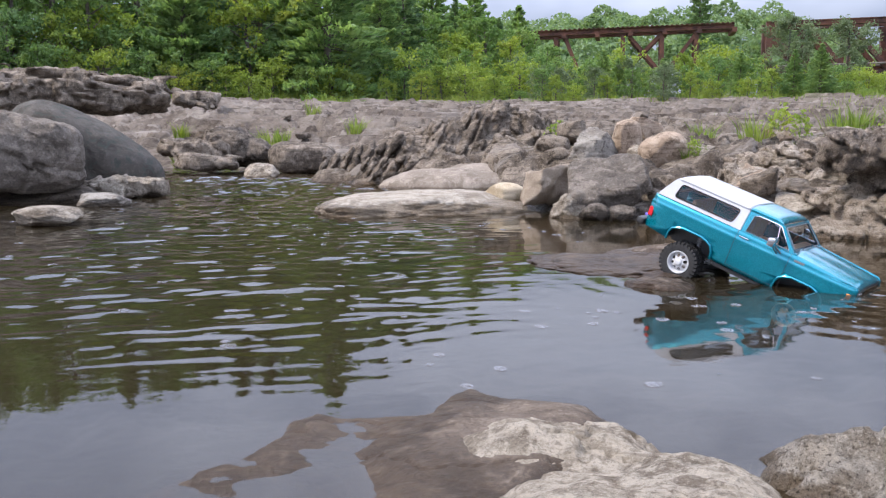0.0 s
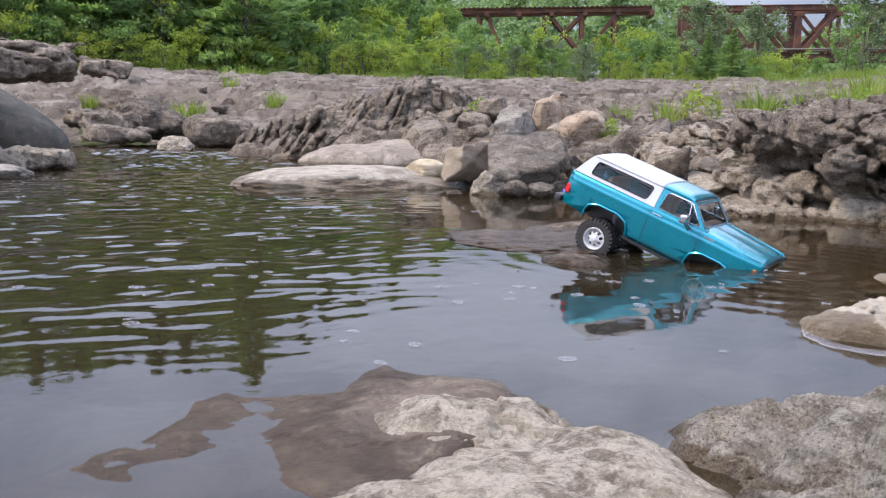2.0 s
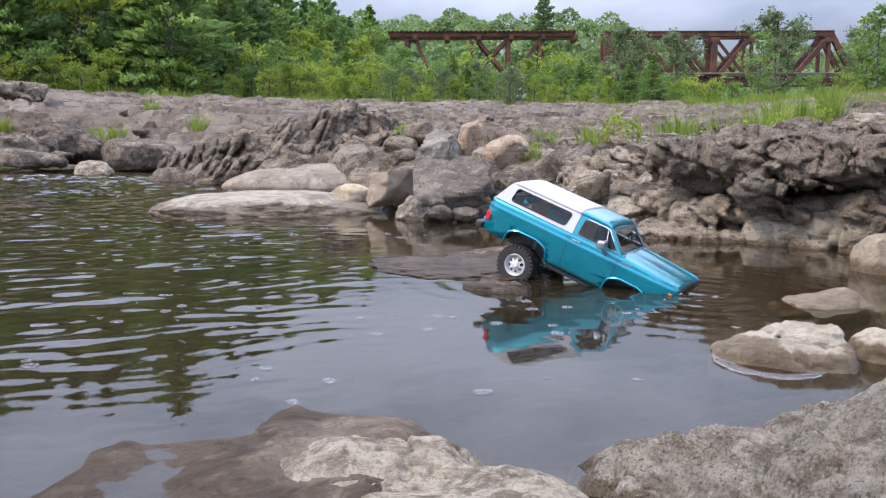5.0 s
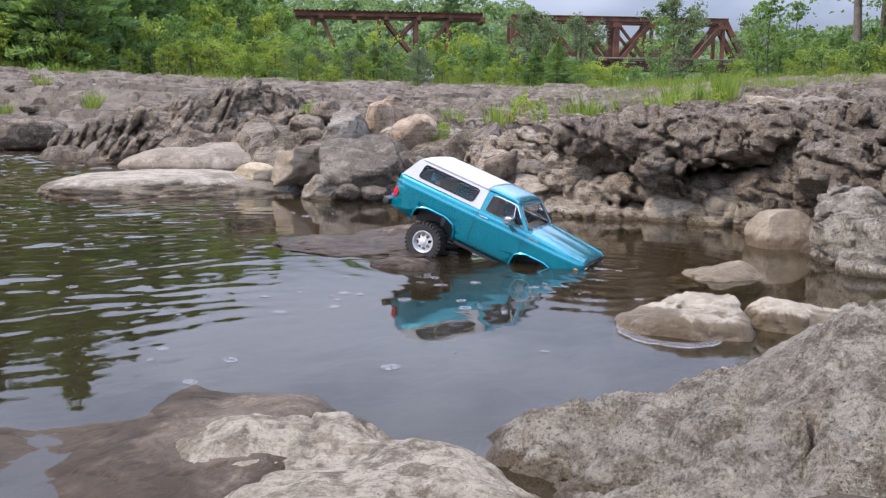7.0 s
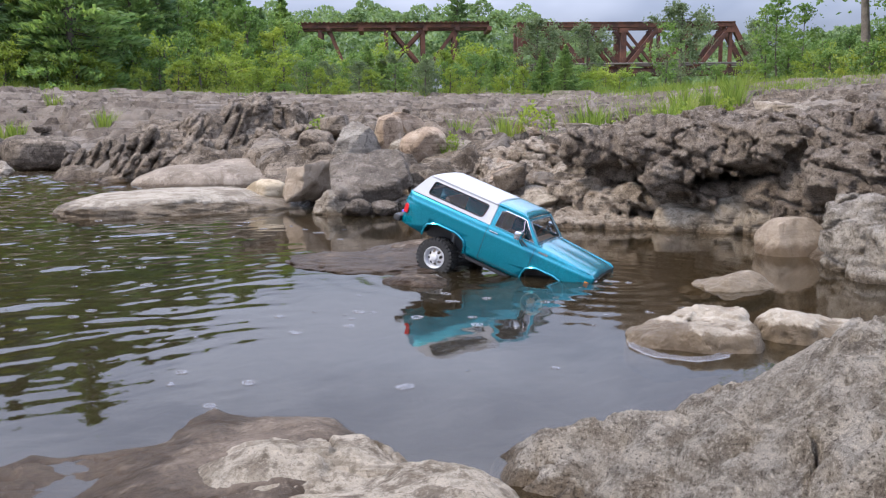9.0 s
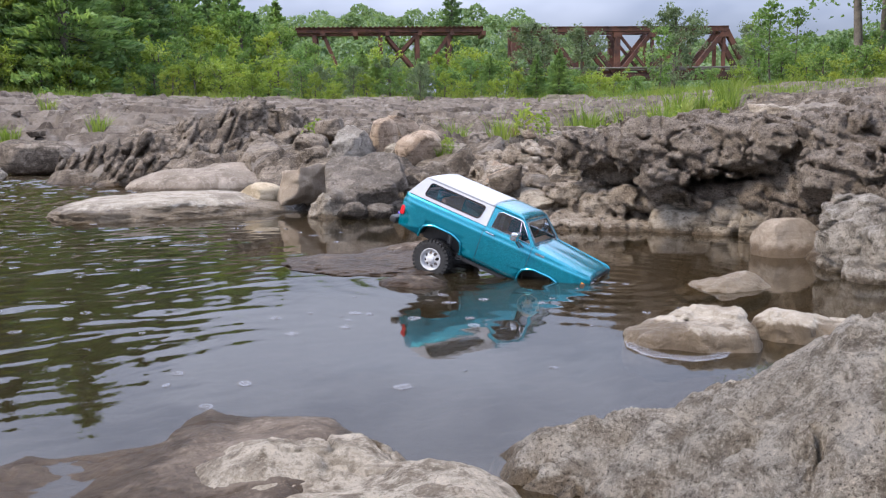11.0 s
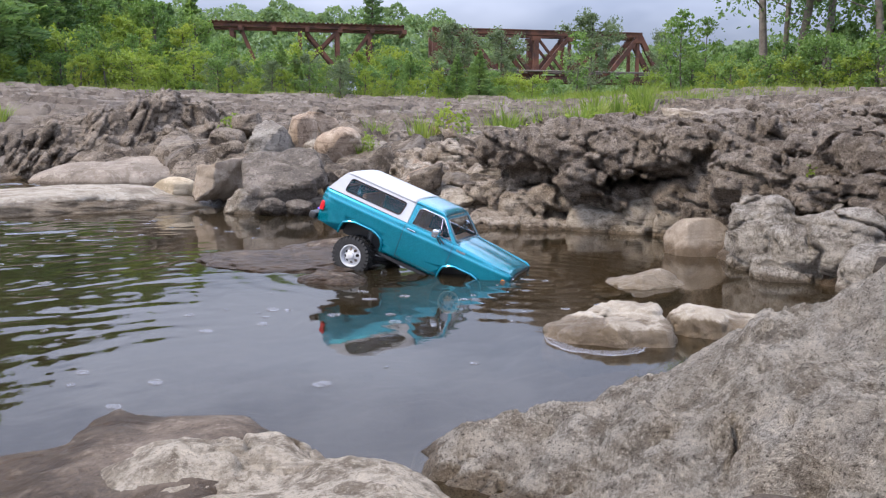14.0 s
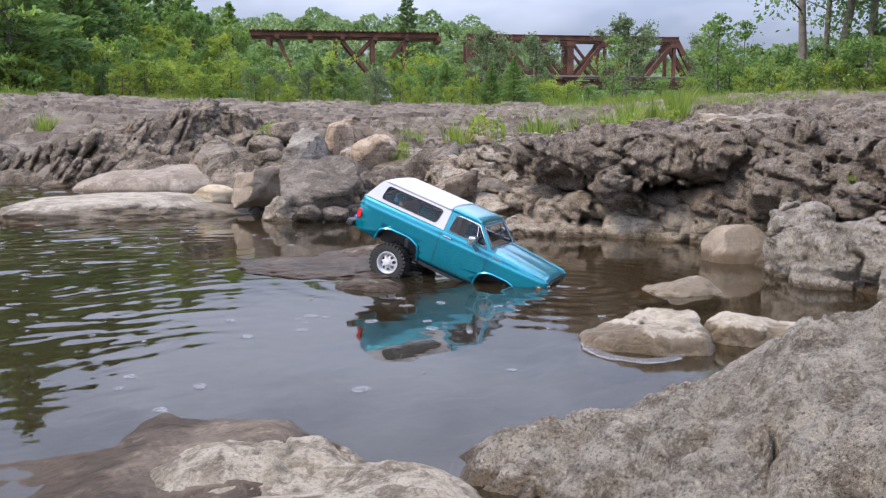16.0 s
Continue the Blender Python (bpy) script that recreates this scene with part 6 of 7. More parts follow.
truss = new("truss_bridge")
tagged(truss, "rusted iron truss railway bridge span over the river", "bridge")
TOP, LOW = -0.40, -5.05
POSTS = [23.5, 27.0, 30.6, 34.25, 37.95, 41.9, 45.6]
for y in (0.0, DEPTH):
    bm = bmesh.new()
    box(bm, 23.2, 46.0, y - 0.28, y + 0.28, TOP - 0.16, TOP + 0.32)
    box(bm, 23.2, 46.0, y - 0.36, y + 0.36, TOP + 0.28, TOP + 0.36)
    part("top_chord", bm, RUST, truss, smooth_shade=False)
    bm = bmesh.new()
    box(bm, 23.2, 48.6, y - 0.25, y + 0.25, LOW - 0.32, LOW + 0.20)
    part("bottom_chord", bm, RUST, truss, smooth_shade=False)
    for k, x in enumerate(POSTS):
        w = 0.55 if k in (0, 3) else 0.32
        bm = bmesh.new()
        bar(bm, (x, y, TOP - 0.3), (x, y, LOW if k else -8.5), w)
        part("post", bm, RUST, truss, smooth_shade=False)
    for a, c, w in ((1, 2, 0.42), (2, 3, 0.42), (3, 4, 0.26), (4, 3, 0.42), (5, 4, 0.42), (6, 5, 0.46), (0, 1, 0.36)):
        bm = bmesh.new()
        bar(bm, (POSTS[a], y, TOP - 0.2), (POSTS[c], y, LOW), w)
        part("diagonal", bm, RUST, truss, smooth_shade=False)
    bm = bmesh.new()
    bar(bm, (45.8, y, TOP), (48.4, y, LOW + 0.1), 0.50)
    part("end_post", bm, RUST, truss, smooth_shade=False)
    for k, x in enumerate(POSTS[1:], 1):
        bm = bmesh.new()
        box(bm, x - 0.45, x + 0.45, y - 0.30, y + 0.30, TOP - 0.75, TOP - 0.25)
        part("gusset", bm, RUST, truss, smooth_shade=False)
    bm = bmesh.new()
    tube(bm, [(24.0, y - 0.4, LOW + 0.75), (36.0, y - 0.4, LOW + 0.78), (48.0, y - 0.4, LOW + 0.75)], [0.11] * 3, 8)
    part("handrail", bm, PIPE, truss, "pale weathered handrail pipe")
for k in range(8):
    x = 23.6 + 3.55 * k
    bm = bmesh.new()
    box(bm, x - 0.2, x + 0.2, -0.3, DEPTH + 0.3, LOW - 0.30, LOW + 0.05)
    part("floor_beam", bm, RUST, truss, smooth_shade=False)
    if x < 46:
        bm = bmesh.new()
        bar(bm, (x, 0, TOP), (min(x + 3.5, 45.8), DEPTH, TOP), 0.2)
        part("top_brace", bm, RUST, truss, smooth_shade=False)
bm = bmesh.new()
box(bm, 23.2, 48.6, 0.6, 1.0, LOW + 0.05, LOW + 0.4)
box(bm, 23.2, 48.6, DEPTH - 1.0, DEPTH - 0.6, LOW + 0.05, LOW + 0.4)
part("deck_framing", bm, RUST, truss, smooth_shade=False)
truss.matrix_world = BRIDGE_AT

# ---- foliage ----
BARK = plain_material("grey_bark", (0.10, 0.085, 0.07), 0.9, 0.0, 0.4, 9.0, bump=0.8)
BARK_PALE = plain_material("poplar_bark", (0.15, 0.13, 0.11), 0.9, 0.0, 0.35, 7.0, bump=0.8)
LEAF_MID = leaf_material("leaves_green", (0.085, 0.155, 0.04), (0.21, 0.31, 0.085), (0.25, 0.33, 0.08))
LEAF_LIGHT = leaf_material("leaves_yellow_green", (0.15, 0.215, 0.035), (0.29, 0.36, 0.065), (0.37, 0.39, 0.06), 0.4)
# distance haze is put into these paler, bluer leaf colours
LEAF_HAZY = leaf_material("leaves_hazed_hillside", (0.13, 0.20, 0.085), (0.23, 0.31, 0.13), (0.26, 0.33, 0.12))
LEAF_DARK = leaf_material("leaves_dark", (0.08, 0.15, 0.05), (0.20, 0.30, 0.095), (0.22, 0.31, 0.09), 0.40)
LEAF_GREY = leaf_material("leaves_grey_green", (0.105, 0.145, 0.075), (0.20, 0.245, 0.125), (0.19, 0.24, 0.11), 0.35)
NEEDLES = leaf_material("needles", (0.08, 0.148, 0.065), (0.185, 0.27, 0.11), (0.21, 0.29, 0.105), 0.38)
NEEDLES_SOFT = leaf_material("soft_needles", (0.115, 0.20, 0.07), (0.25, 0.35, 0.12), (0.28, 0.37, 0.11), 0.40)
GRASS = leaf_material("grass_blades", (0.11, 0.17, 0.028), (0.24, 0.30, 0.06), (0.29, 0.29, 0.075), 0.4)


def leaf_mesh(name, centres, size, rng, mat, aspect=0.55, droop=0.0, ways=None):
    """Small folded leaves, one at each centre."""
    n = len(centres)
    a = rng.normal(size=(n, 3)) if ways is None else ways + rng.normal(size=(n, 3)) * 0.25
    a[:, 2] -= droop
    a /= np.linalg.norm(a, axis=1)[:, None]
    b = np.cross(a, rng.normal(size=(n, 3)))
    b /= np.linalg.norm(b, axis=1)[:, None] + 1e-9
    c = np.cross(a, b)
    s = size * rng.uniform(0.6, 1.35, n)[:, None]
    v = np.empty((n, 4, 3))
    v[:, 0] = centres - a * s * 0.5
    v[:, 1] = centres + b * s * aspect * 0.5 + c * s * 0.12
    v[:, 2] = centres + a * s * 0.5
    v[:, 3] = centres - b * s * aspect * 0.5 + c * s * 0.12
    faces = np.arange(n * 4).reshape(-1, 4)
    return mesh_object(name, v.reshape(-1, 3), faces, mat, flat=True)


def broadleaf(name, h, spread, rng, mat, bark, label, leaves=3600, size=0.15, bare=0.18, trunk=None, clump=0.34, sparse=1.0, thing="tree"):
    """A trunk with limbs and twigs, and leaves in clumps round the twigs."""
    leaves, size = int(leaves * 0.86), size * 1.08
    tree = new(name)
    tagged(tree, label, thing)
    bm = bmesh.new()
    r0 = trunk or 0.016 * h + 0.03
    lean = rng.normal(size=2) * 0.02 * h
    stem = [Vector((lean[0] * f + 0.03 * h * math.sin(3 * f + lean[1]), lean[1] * f, h * 0.93 * f)) for f in (0, 0.15, 0.3, 0.45, 0.6, 0.75, 0.88, 1.0)]
    tube(bm, stem, [r0 * (1.25 - f) if f else r0 * 1.5 for f in (0, 0.15, 0.3, 0.45, 0.6, 0.75, 0.9, 1.17)], 9)
    hubs = []
    limbs = int(13 + h * 1.2)
    for k in range(limbs):
        f = bare + (0.97 - bare) * (k + rng.uniform(0, 1)) / limbs
        i = min(int(f * 7), 6)
        start = stem[i].lerp(stem[i + 1], f * 7 - i)
        az = k * 2.4 + rng.uniform(-0.5, 0.5)
        shape = math.sin(math.pi * min(1, (f - bare) / (1 - bare) * 0.82 + 0.16)) ** 0.7
        reach = spread * shape * rng.uniform(0.65, 1.15)
        rise = reach * rng.uniform(0.25, 0.8)
        out = Vector((math.cos(az), math.sin(az), 0))
        tip = start + out * reach + Vector((0, 0, rise))
        mid = start.lerp(tip, 0.5) + Vector((0, 0, -0.08 * reach))
        tube(bm, [start, mid, tip], [r0 * 0.34 * (1.1 - f * 0.6), r0 * 0.2, r0 * 0.06], 5)
        for q in (0.45, 0.62, 0.8, 1.0):
            base = start.lerp(mid, q * 2) if q < 0.5 else mid.lerp(tip, q * 2 - 1)
            side = Vector(rng.normal(size=3)) * reach * 0.26
            end = base + side
            tube(bm, [base, end], [r0 * 0.09, r0 * 0.03], 3)
            hubs.append((*end, 0.8 + 0.5 * rng.uniform()))
            if q > 0.7:
                hubs.append((*base, 0.7))
    part("trunk", bm, bark, tree)
    hubs = np.array(hubs)
    hubs = hubs[rng.uniform(size=len(hubs)) < sparse]
    pick = hubs[rng.randint(len(hubs), size=leaves)]
    off = rng.normal(size=(leaves, 3))
    off /= np.linalg.norm(off, axis=1)[:, None]
    off *= (rng.uniform(size=(leaves, 1)) ** 0.5) * clump * pick[:, 3:4] * np.array([1, 1, 0.72])
    crown = leaf_mesh("crown", pick[:, :3] + off, size, rng, mat, 0.6, 0.25)
    crown.parent = tree
    return tree


def conifer(name, h, spread, rng, mat, label, tiers=22, soft=1.0):
    """A pine: whorls of drooping boughs set with needle sprays."""
    tree = new(name)
    tagged(tree, label, "tree")
    bm = bmesh.new()
    r0 = 0.016 * h + 0.04
    tube(bm, [(0, 0, h * f) for f in (0, 0.3, 0.6, 0.85, 1.0)], [r0 * (1.12 - f) for f in (0, 0.3, 0.6, 0.85, 1.05)], 8)
    pts, ways = [], []
    for k in range(tiers):
        f = 0.06 + 0.93 * k / (tiers - 1)
        reach = spread * (1 - f) ** 0.8 * rng.uniform(0.8, 1.12) + 0.10
        for j in range(7):
            az = j * 2 * math.pi / 7 + k * 0.7 + rng.uniform(-0.25, 0.25)
            out = np.array([math.cos(az), math.sin(az), 0])
            r = reach * rng.uniform(0.7, 1.1)
            z0 = h * f + rng.uniform(-0.1, 0.1)
            tilt = 0.30 - 0.55 * (1 - f)
            end = (out[0] * r, out[1] * r, z0 + tilt * r)
            tube(bm, [(0, 0, z0), end], [r0 * 0.16 * (1.1 - f), r0 * 0.04], 4)
            n = int(14 + 46 * r)
            q = rng.uniform(0.15, 1.0, n) ** 0.7
            side = np.stack([-out[1] * np.ones(n), out[0] * np.ones(n), np.zeros(n)], 1) * (rng.uniform(-1, 1, (n, 1)) * 0.42 * r * (1.15 - q)[:, None])
            p = np.outer(q, np.array(end) - np.array([0, 0, z0])) + np.array([0, 0, z0]) + side
            p[:, 2] += rng.normal(size=n) * 0.06 + 0.05 * q
            pts.append(p)
            ways.append(np.tile(out, (n, 1)) * 0.9 + side * 1.2 / max(r, 0.2) + np.array([0, 0, 0.25 * soft]))
    part("trunk", bm, BARK, tree)
    crown = leaf_mesh("crown", np.concatenate(pts), 0.24, rng, mat, 0.42, 0.0, np.concatenate(ways))
    crown.parent = tree
    return tree


rng = np.random.RandomState(7)


def set_at(ob, az, r, turn, sink=0.08, size=1.0):
    x, y = r * math.sin(radians(az)), r * math.cos(radians(az))
    ob.scale = (size, size, size)
    ob.matrix_basis = pose(x, y, ground_z(x, y) - sink, 0, 0, turn) @ Matrix.Diagonal((size, size, size, 1))
    return ob


def plant(proto, spots):
    """Sets a first tree and its copies at (bearing, distance, size)."""
    for k, (az, r, size) in enumerate(spots):
        ob = proto if k == 0 else copy_thing(proto, Matrix())
        set_at(ob, az, r, 77.0 * k + 13 * az, 0.1, size)


tall_a = broadleaf("broadleaf_tree", 7.5, 2.1, rng, LEAF_MID, BARK, "tall green broadleaf tree at the edge of the woods", 5600, 0.20, 0.05, clump=0.46)
tall_b = broadleaf("broadleaf_tree", 7.0, 2.0, rng, LEAF_DARK, BARK, "dark green broadleaf tree in the woods", 5400, 0.20, 0.05, clump=0.46)
mid_a = broadleaf("young_tree", 4.2, 1.25, rng, LEAF_MID, BARK, "young green tree on the bank", 3100, 0.145, 0.08, clump=0.32)
mid_b = broadleaf("young_tree", 3.6, 1.1, rng, LEAF_LIGHT, BARK, "young yellow-green tree on the bank", 2700, 0.145, 0.06, clump=0.30)
willow = broadleaf("willow", 4.4, 1.5, rng, LEAF_GREY, BARK, "soft grey-green willow in front of the bridge", 7000, 0.125, 0.03, clump=0.40)
bush_a = broadleaf("bush", 1.7, 0.95, rng, LEAF_MID, BARK, "low green bush along the bank", 1900, 0.11, 0.02, clump=0.26, thing="bush")
bush_b = broadleaf("bush", 1.5, 0.9, rng, LEAF_LIGHT, BARK, "low bright green bush along the bank", 1800, 0.11, 0.02, clump=0.26, thing="bush")
bush_c = broadleaf("bush", 2.2, 1.2, rng, LEAF_DARK, BARK, "dense dark green bush", 2300, 0.12, 0.02, clump=0.30, thing="bush")
pine_a = conifer("pine_tree", 7.6, 2.0, rng, NEEDLES, "dark green pine with drooping boughs")
pine_b = conifer("pine_tree", 5.6, 2.2, rng, NEEDLES_SOFT, "soft mid-green pine at the edge of the woods", 18)
poplar = broadleaf("poplar_tree", 11.0, 2.2, rng, LEAF_DARK, BARK_PALE, "tall poplar with a grey trunk and airy dark leaves", 9500, 0.10, 0.16, 0.075, 0.62, 1.0)
sapling = broadleaf("sapling", 3.2, 0.55, rng, LEAF_MID, BARK, "slim sapling with airy leaves", 900, 0.12, 0.2, 0.03, 0.26)

plant(tall_a, [(-31, 25, 0.74), (-25.5, 27, 0.78), (-20, 28, 0.81), (-6.0, 31, 0.74), (-28, 31, 0.89), (-11, 33, 0.93), (-36, 27, 0.81), (52, 25, 0.90), (57, 23, 1.00)])
plant(tall_b, [(-29, 28, 0.81), (-22.5, 30, 0.89), (-17, 31, 0.85), (-13, 30, 0.70), (-8, 34, 0.85), (-3.6, 35, 0.74), (-34, 30, 0.89), (-40, 27, 0.81)])
plant(pine_a, [(-16.5, 27, 0.70), (-14.5, 29, 0.85), (-6.4, 29, 0.70), (-3.0, 28, 0.62), (-4.6, 29.5, 0.72), (-12.6, 26, 0.75), (-22, 26.5, 0.78), (-19, 31, 0.89), (-10.5, 30, 0.74), (0.6, 38, 0.59), (3.6, 42, 0.53)])
plant(pine_b, [(-8.2, 23.8, 1.02), (-17.6, 24.2, 0.85), (-11.0, 24.2, 0.62), (-1.0, 33, 0.85), (-4.6, 27, 0.72), (1.8, 36, 0.85), (5.0, 42, 0.8)])
plant(mid_a, [(-23.5, 24, 0.9), (-18.3, 24.5, 0.8), (-11.3, 25, 0.8), (-1.6, 29, 0.75), (2.6, 34, 0.85), (5.2, 36, 0.78), (7.0, 38, 0.62), (-27.5, 24, 0.9), (-33, 25, 1.0), (53, 21, 0.9), (40.5, 33, 0.4), (38.6, 36, 0.52)])
plant(mid_b, [(-13.2, 24, 0.95), (-21.5, 24.5, 0.75), (1.0, 31, 0.72), (4.4, 33, 0.7), (-6.0, 25, 0.5), (-25, 23.6, 0.7), (0.0, 28, 0.5)])
plant(willow, [(31.9, 34, 0.78), (25.8, 33, 0.62), (22.4, 32, 0.66), (36.9, 36, 0.60)])
plant(bush_a, [(-30, 22.5, 0.9), (-26.5, 22.5, 0.8), (-20, 23, 0.8), (-16, 23, 0.7), (-9.5, 23, 0.6), (-3, 24, 0.6), (0, 24.5, 0.65), (38.5, 27, 0.6), (41, 19, 0.45), (43.5, 18, 0.55), (46.5, 17.5, 0.65), (49.5, 17, 0.65), (53, 17, 0.8), (34.2, 30, 0.5), (29.4, 29, 0.45)])
plant(bush_b, [(-23, 22.5, 0.8), (-18, 22.8, 0.6), (-12, 23, 0.65), (-6.5, 23.2, 0.5), (1.8, 24, 0.7), (28, 28, 0.5), (36.3, 29, 0.5), (40, 20.5, 0.45), (42.3, 18.5, 0.45), (45, 17.5, 0.45), (48, 17, 0.5), (51.5, 16.5, 0.55)])
plant(bush_c, [(-32, 23, 1.0), (-28, 23.2, 0.9), (-15, 24, 0.85), (-1.8, 26, 0.7), (42.0, 22, 0.5), (44.2, 21, 0.55), (46.0, 21, 0.62), (48.0, 21, 0.7), (51.0, 21, 0.8), (54.5, 20, 1.0), (58, 20, 1.2), (40.8, 24, 0.45)])
plant(poplar, [(43.0, 20.5, 1.0), (45.0, 21.0, 1.08), (46.6, 20.6, 1.0), (49.8, 20, 0.95), (53.5, 19.5, 1.1), (44.2, 25, 0.9)])
plant(sapling, [(38.0, 26, 0.85), (37.3, 27, 0.8), (39.2, 24, 0.7), (31.0, 30, 0.8)])

# mixed thicket below the bridge, no two alike in height
KINDS = [(bush_a, 1.7), (bush_b, 1.5), (bush_c, 2.2), (willow, 4.4), (mid_a, 4.2), (mid_b, 3.6), (bush_b, 1.5), (willow, 4.4), (sapling, 3.2), (mid_b, 3.6), (pine_b, 5.6)]
thick = np.random.RandomState(41)
for row, (r_row, step, low, high) in enumerate(((23.6, 1.25, 0.060, 0.082), (26.5, 1.05, 0.072, 0.102), (30.5, 1.1, 0.082, 0.108))):
    az = 2.0
    while az < 27.5:
        proto, tall = KINDS[thick.randint(len(KINDS))]
        r = r_row + thick.uniform(-1.2, 1.2)
        want = thick.uniform(low, high) * (1.0 if az < 21 else 0.86) * r + 0.37
        x, y = r * math.sin(radians(az)), r * math.cos(radians(az))
        size = max(0.25, (want - ground_z(x, y) + 0.1) / tall)
        set_at(copy_thing(proto, Matrix()), az, r, thick.uniform(0, 360), 0.1, min(size, 1.1))
        az += step * thick.uniform(0.7, 1.4)


for r_row, step, low, high in ((22.8, 1.5, 0.040, 0.062), (24.6, 1.5, 0.058, 0.085)):
    az = -34.0
    while az < 2.0:
        proto, tall = (KINDS[:3] + [(mid_a, 4.2), (mid_b, 3.6), (sapling, 3.2)])[thick.randint(6)]
        r = r_row + thick.uniform(-0.6, 0.8)
        x, y = r * math.sin(radians(az)), r * math.cos(radians(az))
        size = max(0.22, (thick.uniform(low, high) * r + 0.37 + (1.2 if r_row > 24 else 0.9) - ground_z(x, y)) / tall)
        set_at(copy_thing(proto, Matrix()), az, r, thick.uniform(0, 360), 0.1, min(size, 1.0))
        az += step * thick.uniform(0.6, 1.5)


def far_woods(name, az0, az1, r0, r1, rise, n, size, mat, label, low=0.90):
    """Wooded rising ground far behind: heaped crowns, joined."""
    rr = np.random.RandomState(n)
    pts = []
    for _ in range(n):
        az, q = rr.uniform(az0, az1), rr.uniform() ** 0.4
        r = r0 + (r1 - r0) * q
        x, y = r * math.sin(radians(az)), r * math.cos(radians(az))
        top = rise(az) * r * (0.72 + 0.28 * q) * rr.uniform(low, 1.03)
        w = rr.uniform(2.2, 4.2) * r0 / 105
        k = 420
        u = rr.normal(size=(k, 3))
        u /= np.linalg.norm(u, axis=1)[:, None]
        u[:, 2] = np.abs(u[:, 2]) * 1.25 - 0.35
        lump = 1 + 0.35 * perlin(u * 2.3 + rr.uniform(-9, 9, 3), 3)
        pts.append(np.array([x, y, top - w]) + u * lump[:, None] * w * np.array([1, 1, 1.0]) * rr.uniform(0.82, 1, (k, 1)))
    ob = leaf_mesh(name, np.concatenate(pts), size, rr, mat, 0.75)
    return tagged(ob, label, "woods", kind="stuff")


def ridge(az):
    """The tangent of the far woods' skyline over the bearing."""
    return float(np.interp(az, [-40, 0, 6, 12, 18, 21, 23, 27, 33, 37, 45, 60], [0.17, 0.17, 0.158, 0.166, 0.163, 0.165, 0.142, 0.122, 0.118, 0.122, 0.13, 0.14]))


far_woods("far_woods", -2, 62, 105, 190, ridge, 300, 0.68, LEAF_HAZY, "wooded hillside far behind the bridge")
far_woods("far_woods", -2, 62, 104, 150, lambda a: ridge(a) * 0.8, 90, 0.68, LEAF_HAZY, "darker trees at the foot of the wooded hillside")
far_woods("far_woods", -46, 3, 40, 58, lambda a: float(np.interp(a, [-46, -8, -2, 3], [0.235, 0.225, 0.18, 0.15])), 190, 0.43, LEAF_DARK, "dense dark trees deeper in the woods", 0.3)
lone = copy_thing(pine_a, Matrix())
lone.matrix_basis = pose(96 * math.sin(radians(20.5)), 118 * math.cos(radians(20.5)), 12.0, 0, 0, 40) @ Matrix.Diagonal((1.4, 1.4, 1.4, 1))


# ---- grass and small plants ----
def tuft(name, rng, blades, h, spread, mat, label):
    n = blades
    a = rng.uniform(0, 2 * math.pi, n)
    r = spread * rng.uniform(0, 1, n) ** 0.6
    base = np.stack([r * np.cos(a), r * np.sin(a), np.zeros(n)], 1)
    lean = np.stack([np.cos(a), np.sin(a), np.zeros(n)], 1) * rng.uniform(0.1, 0.7, (n, 1)) + rng.normal(size=(n, 3)) * 0.12
    ln = h * rng.uniform(0.55, 1.15, (n, 1))
    side = np.stack([-np.sin(a + 0.6), np.cos(a + 0.6), np.zeros(n)], 1) * h * 0.022
    up = np.array([0, 0, 1.0])
    v = np.empty((n, 5, 3))
    v[:, 0], v[:, 1] = base - side, base + side
    m = base + up * ln * 0.55 + lean * ln * 0.25
    v[:, 2], v[:, 3] = m + side * 0.8, m - side * 0.8
    v[:, 4] = base + up * ln * 0.9 + lean * ln * 0.8
    i = np.arange(n)[:, None] * 5
    faces = [list(q) for q in (i + np.array([[0, 1, 2, 3]])).tolist()] + [list(q) for q in (i + np.array([[3, 2, 4]])).tolist()]
    ob = mesh_object(name, v.reshape(-1, 3), faces, mat, flat=True)
    return tagged(ob, label, "grass", "grass tufts on the rock")


grass_a = tuft("grass_tuft", rng, 80, 0.30, 0.13, GRASS, "bright green grass tuft growing in the rock")
for k, (x, y, s) in enumerate([(-3.95, 12.2, 1.15), (-3.35, 12.4, 1.0), (-2.75, 12.6, 1.2), (-2.55, 12.5, 0.9), (-1.35, 12.0, 1.0), (-2.3, 14.0, 0.9), (-4.3, 13.2, 0.9), (3.2, 6.6, 0.7),
                             (2.75, 6.2, 0.6), (2.95, 5.8, 0.5), (2.35, 6.3, 0.8), (3.6, 7.2, 1.0), (3.9, 7.0, 1.0), (4.3, 7.0, 0.8), (4.6, 7.6, 1.0), (5.2, 8.2, 1.0), (4.0, 8.4, 1.1), (1.72, 5.85, 0.4),
                             (5.0, 7.0, 0.9), (5.6, 7.9, 1.1), (3.3, 4.5, 0.3), (2.62, 2.45, 0.3), (1.02, 8.2, 0.7), (2.15, 6.9, 0.7), (5.9, 9.3, 1.3), (6.6, 9.8, 1.4), (7.2, 10.1, 1.3)]):
    ob = grass_a if k == 0 else copy_thing(grass_a, Matrix())
    ob.matrix_basis = pose(x, y, ground_z(x, y) - 0.02, 0, 0, 57 * k) @ Matrix.Diagonal((s, s, s, 1))


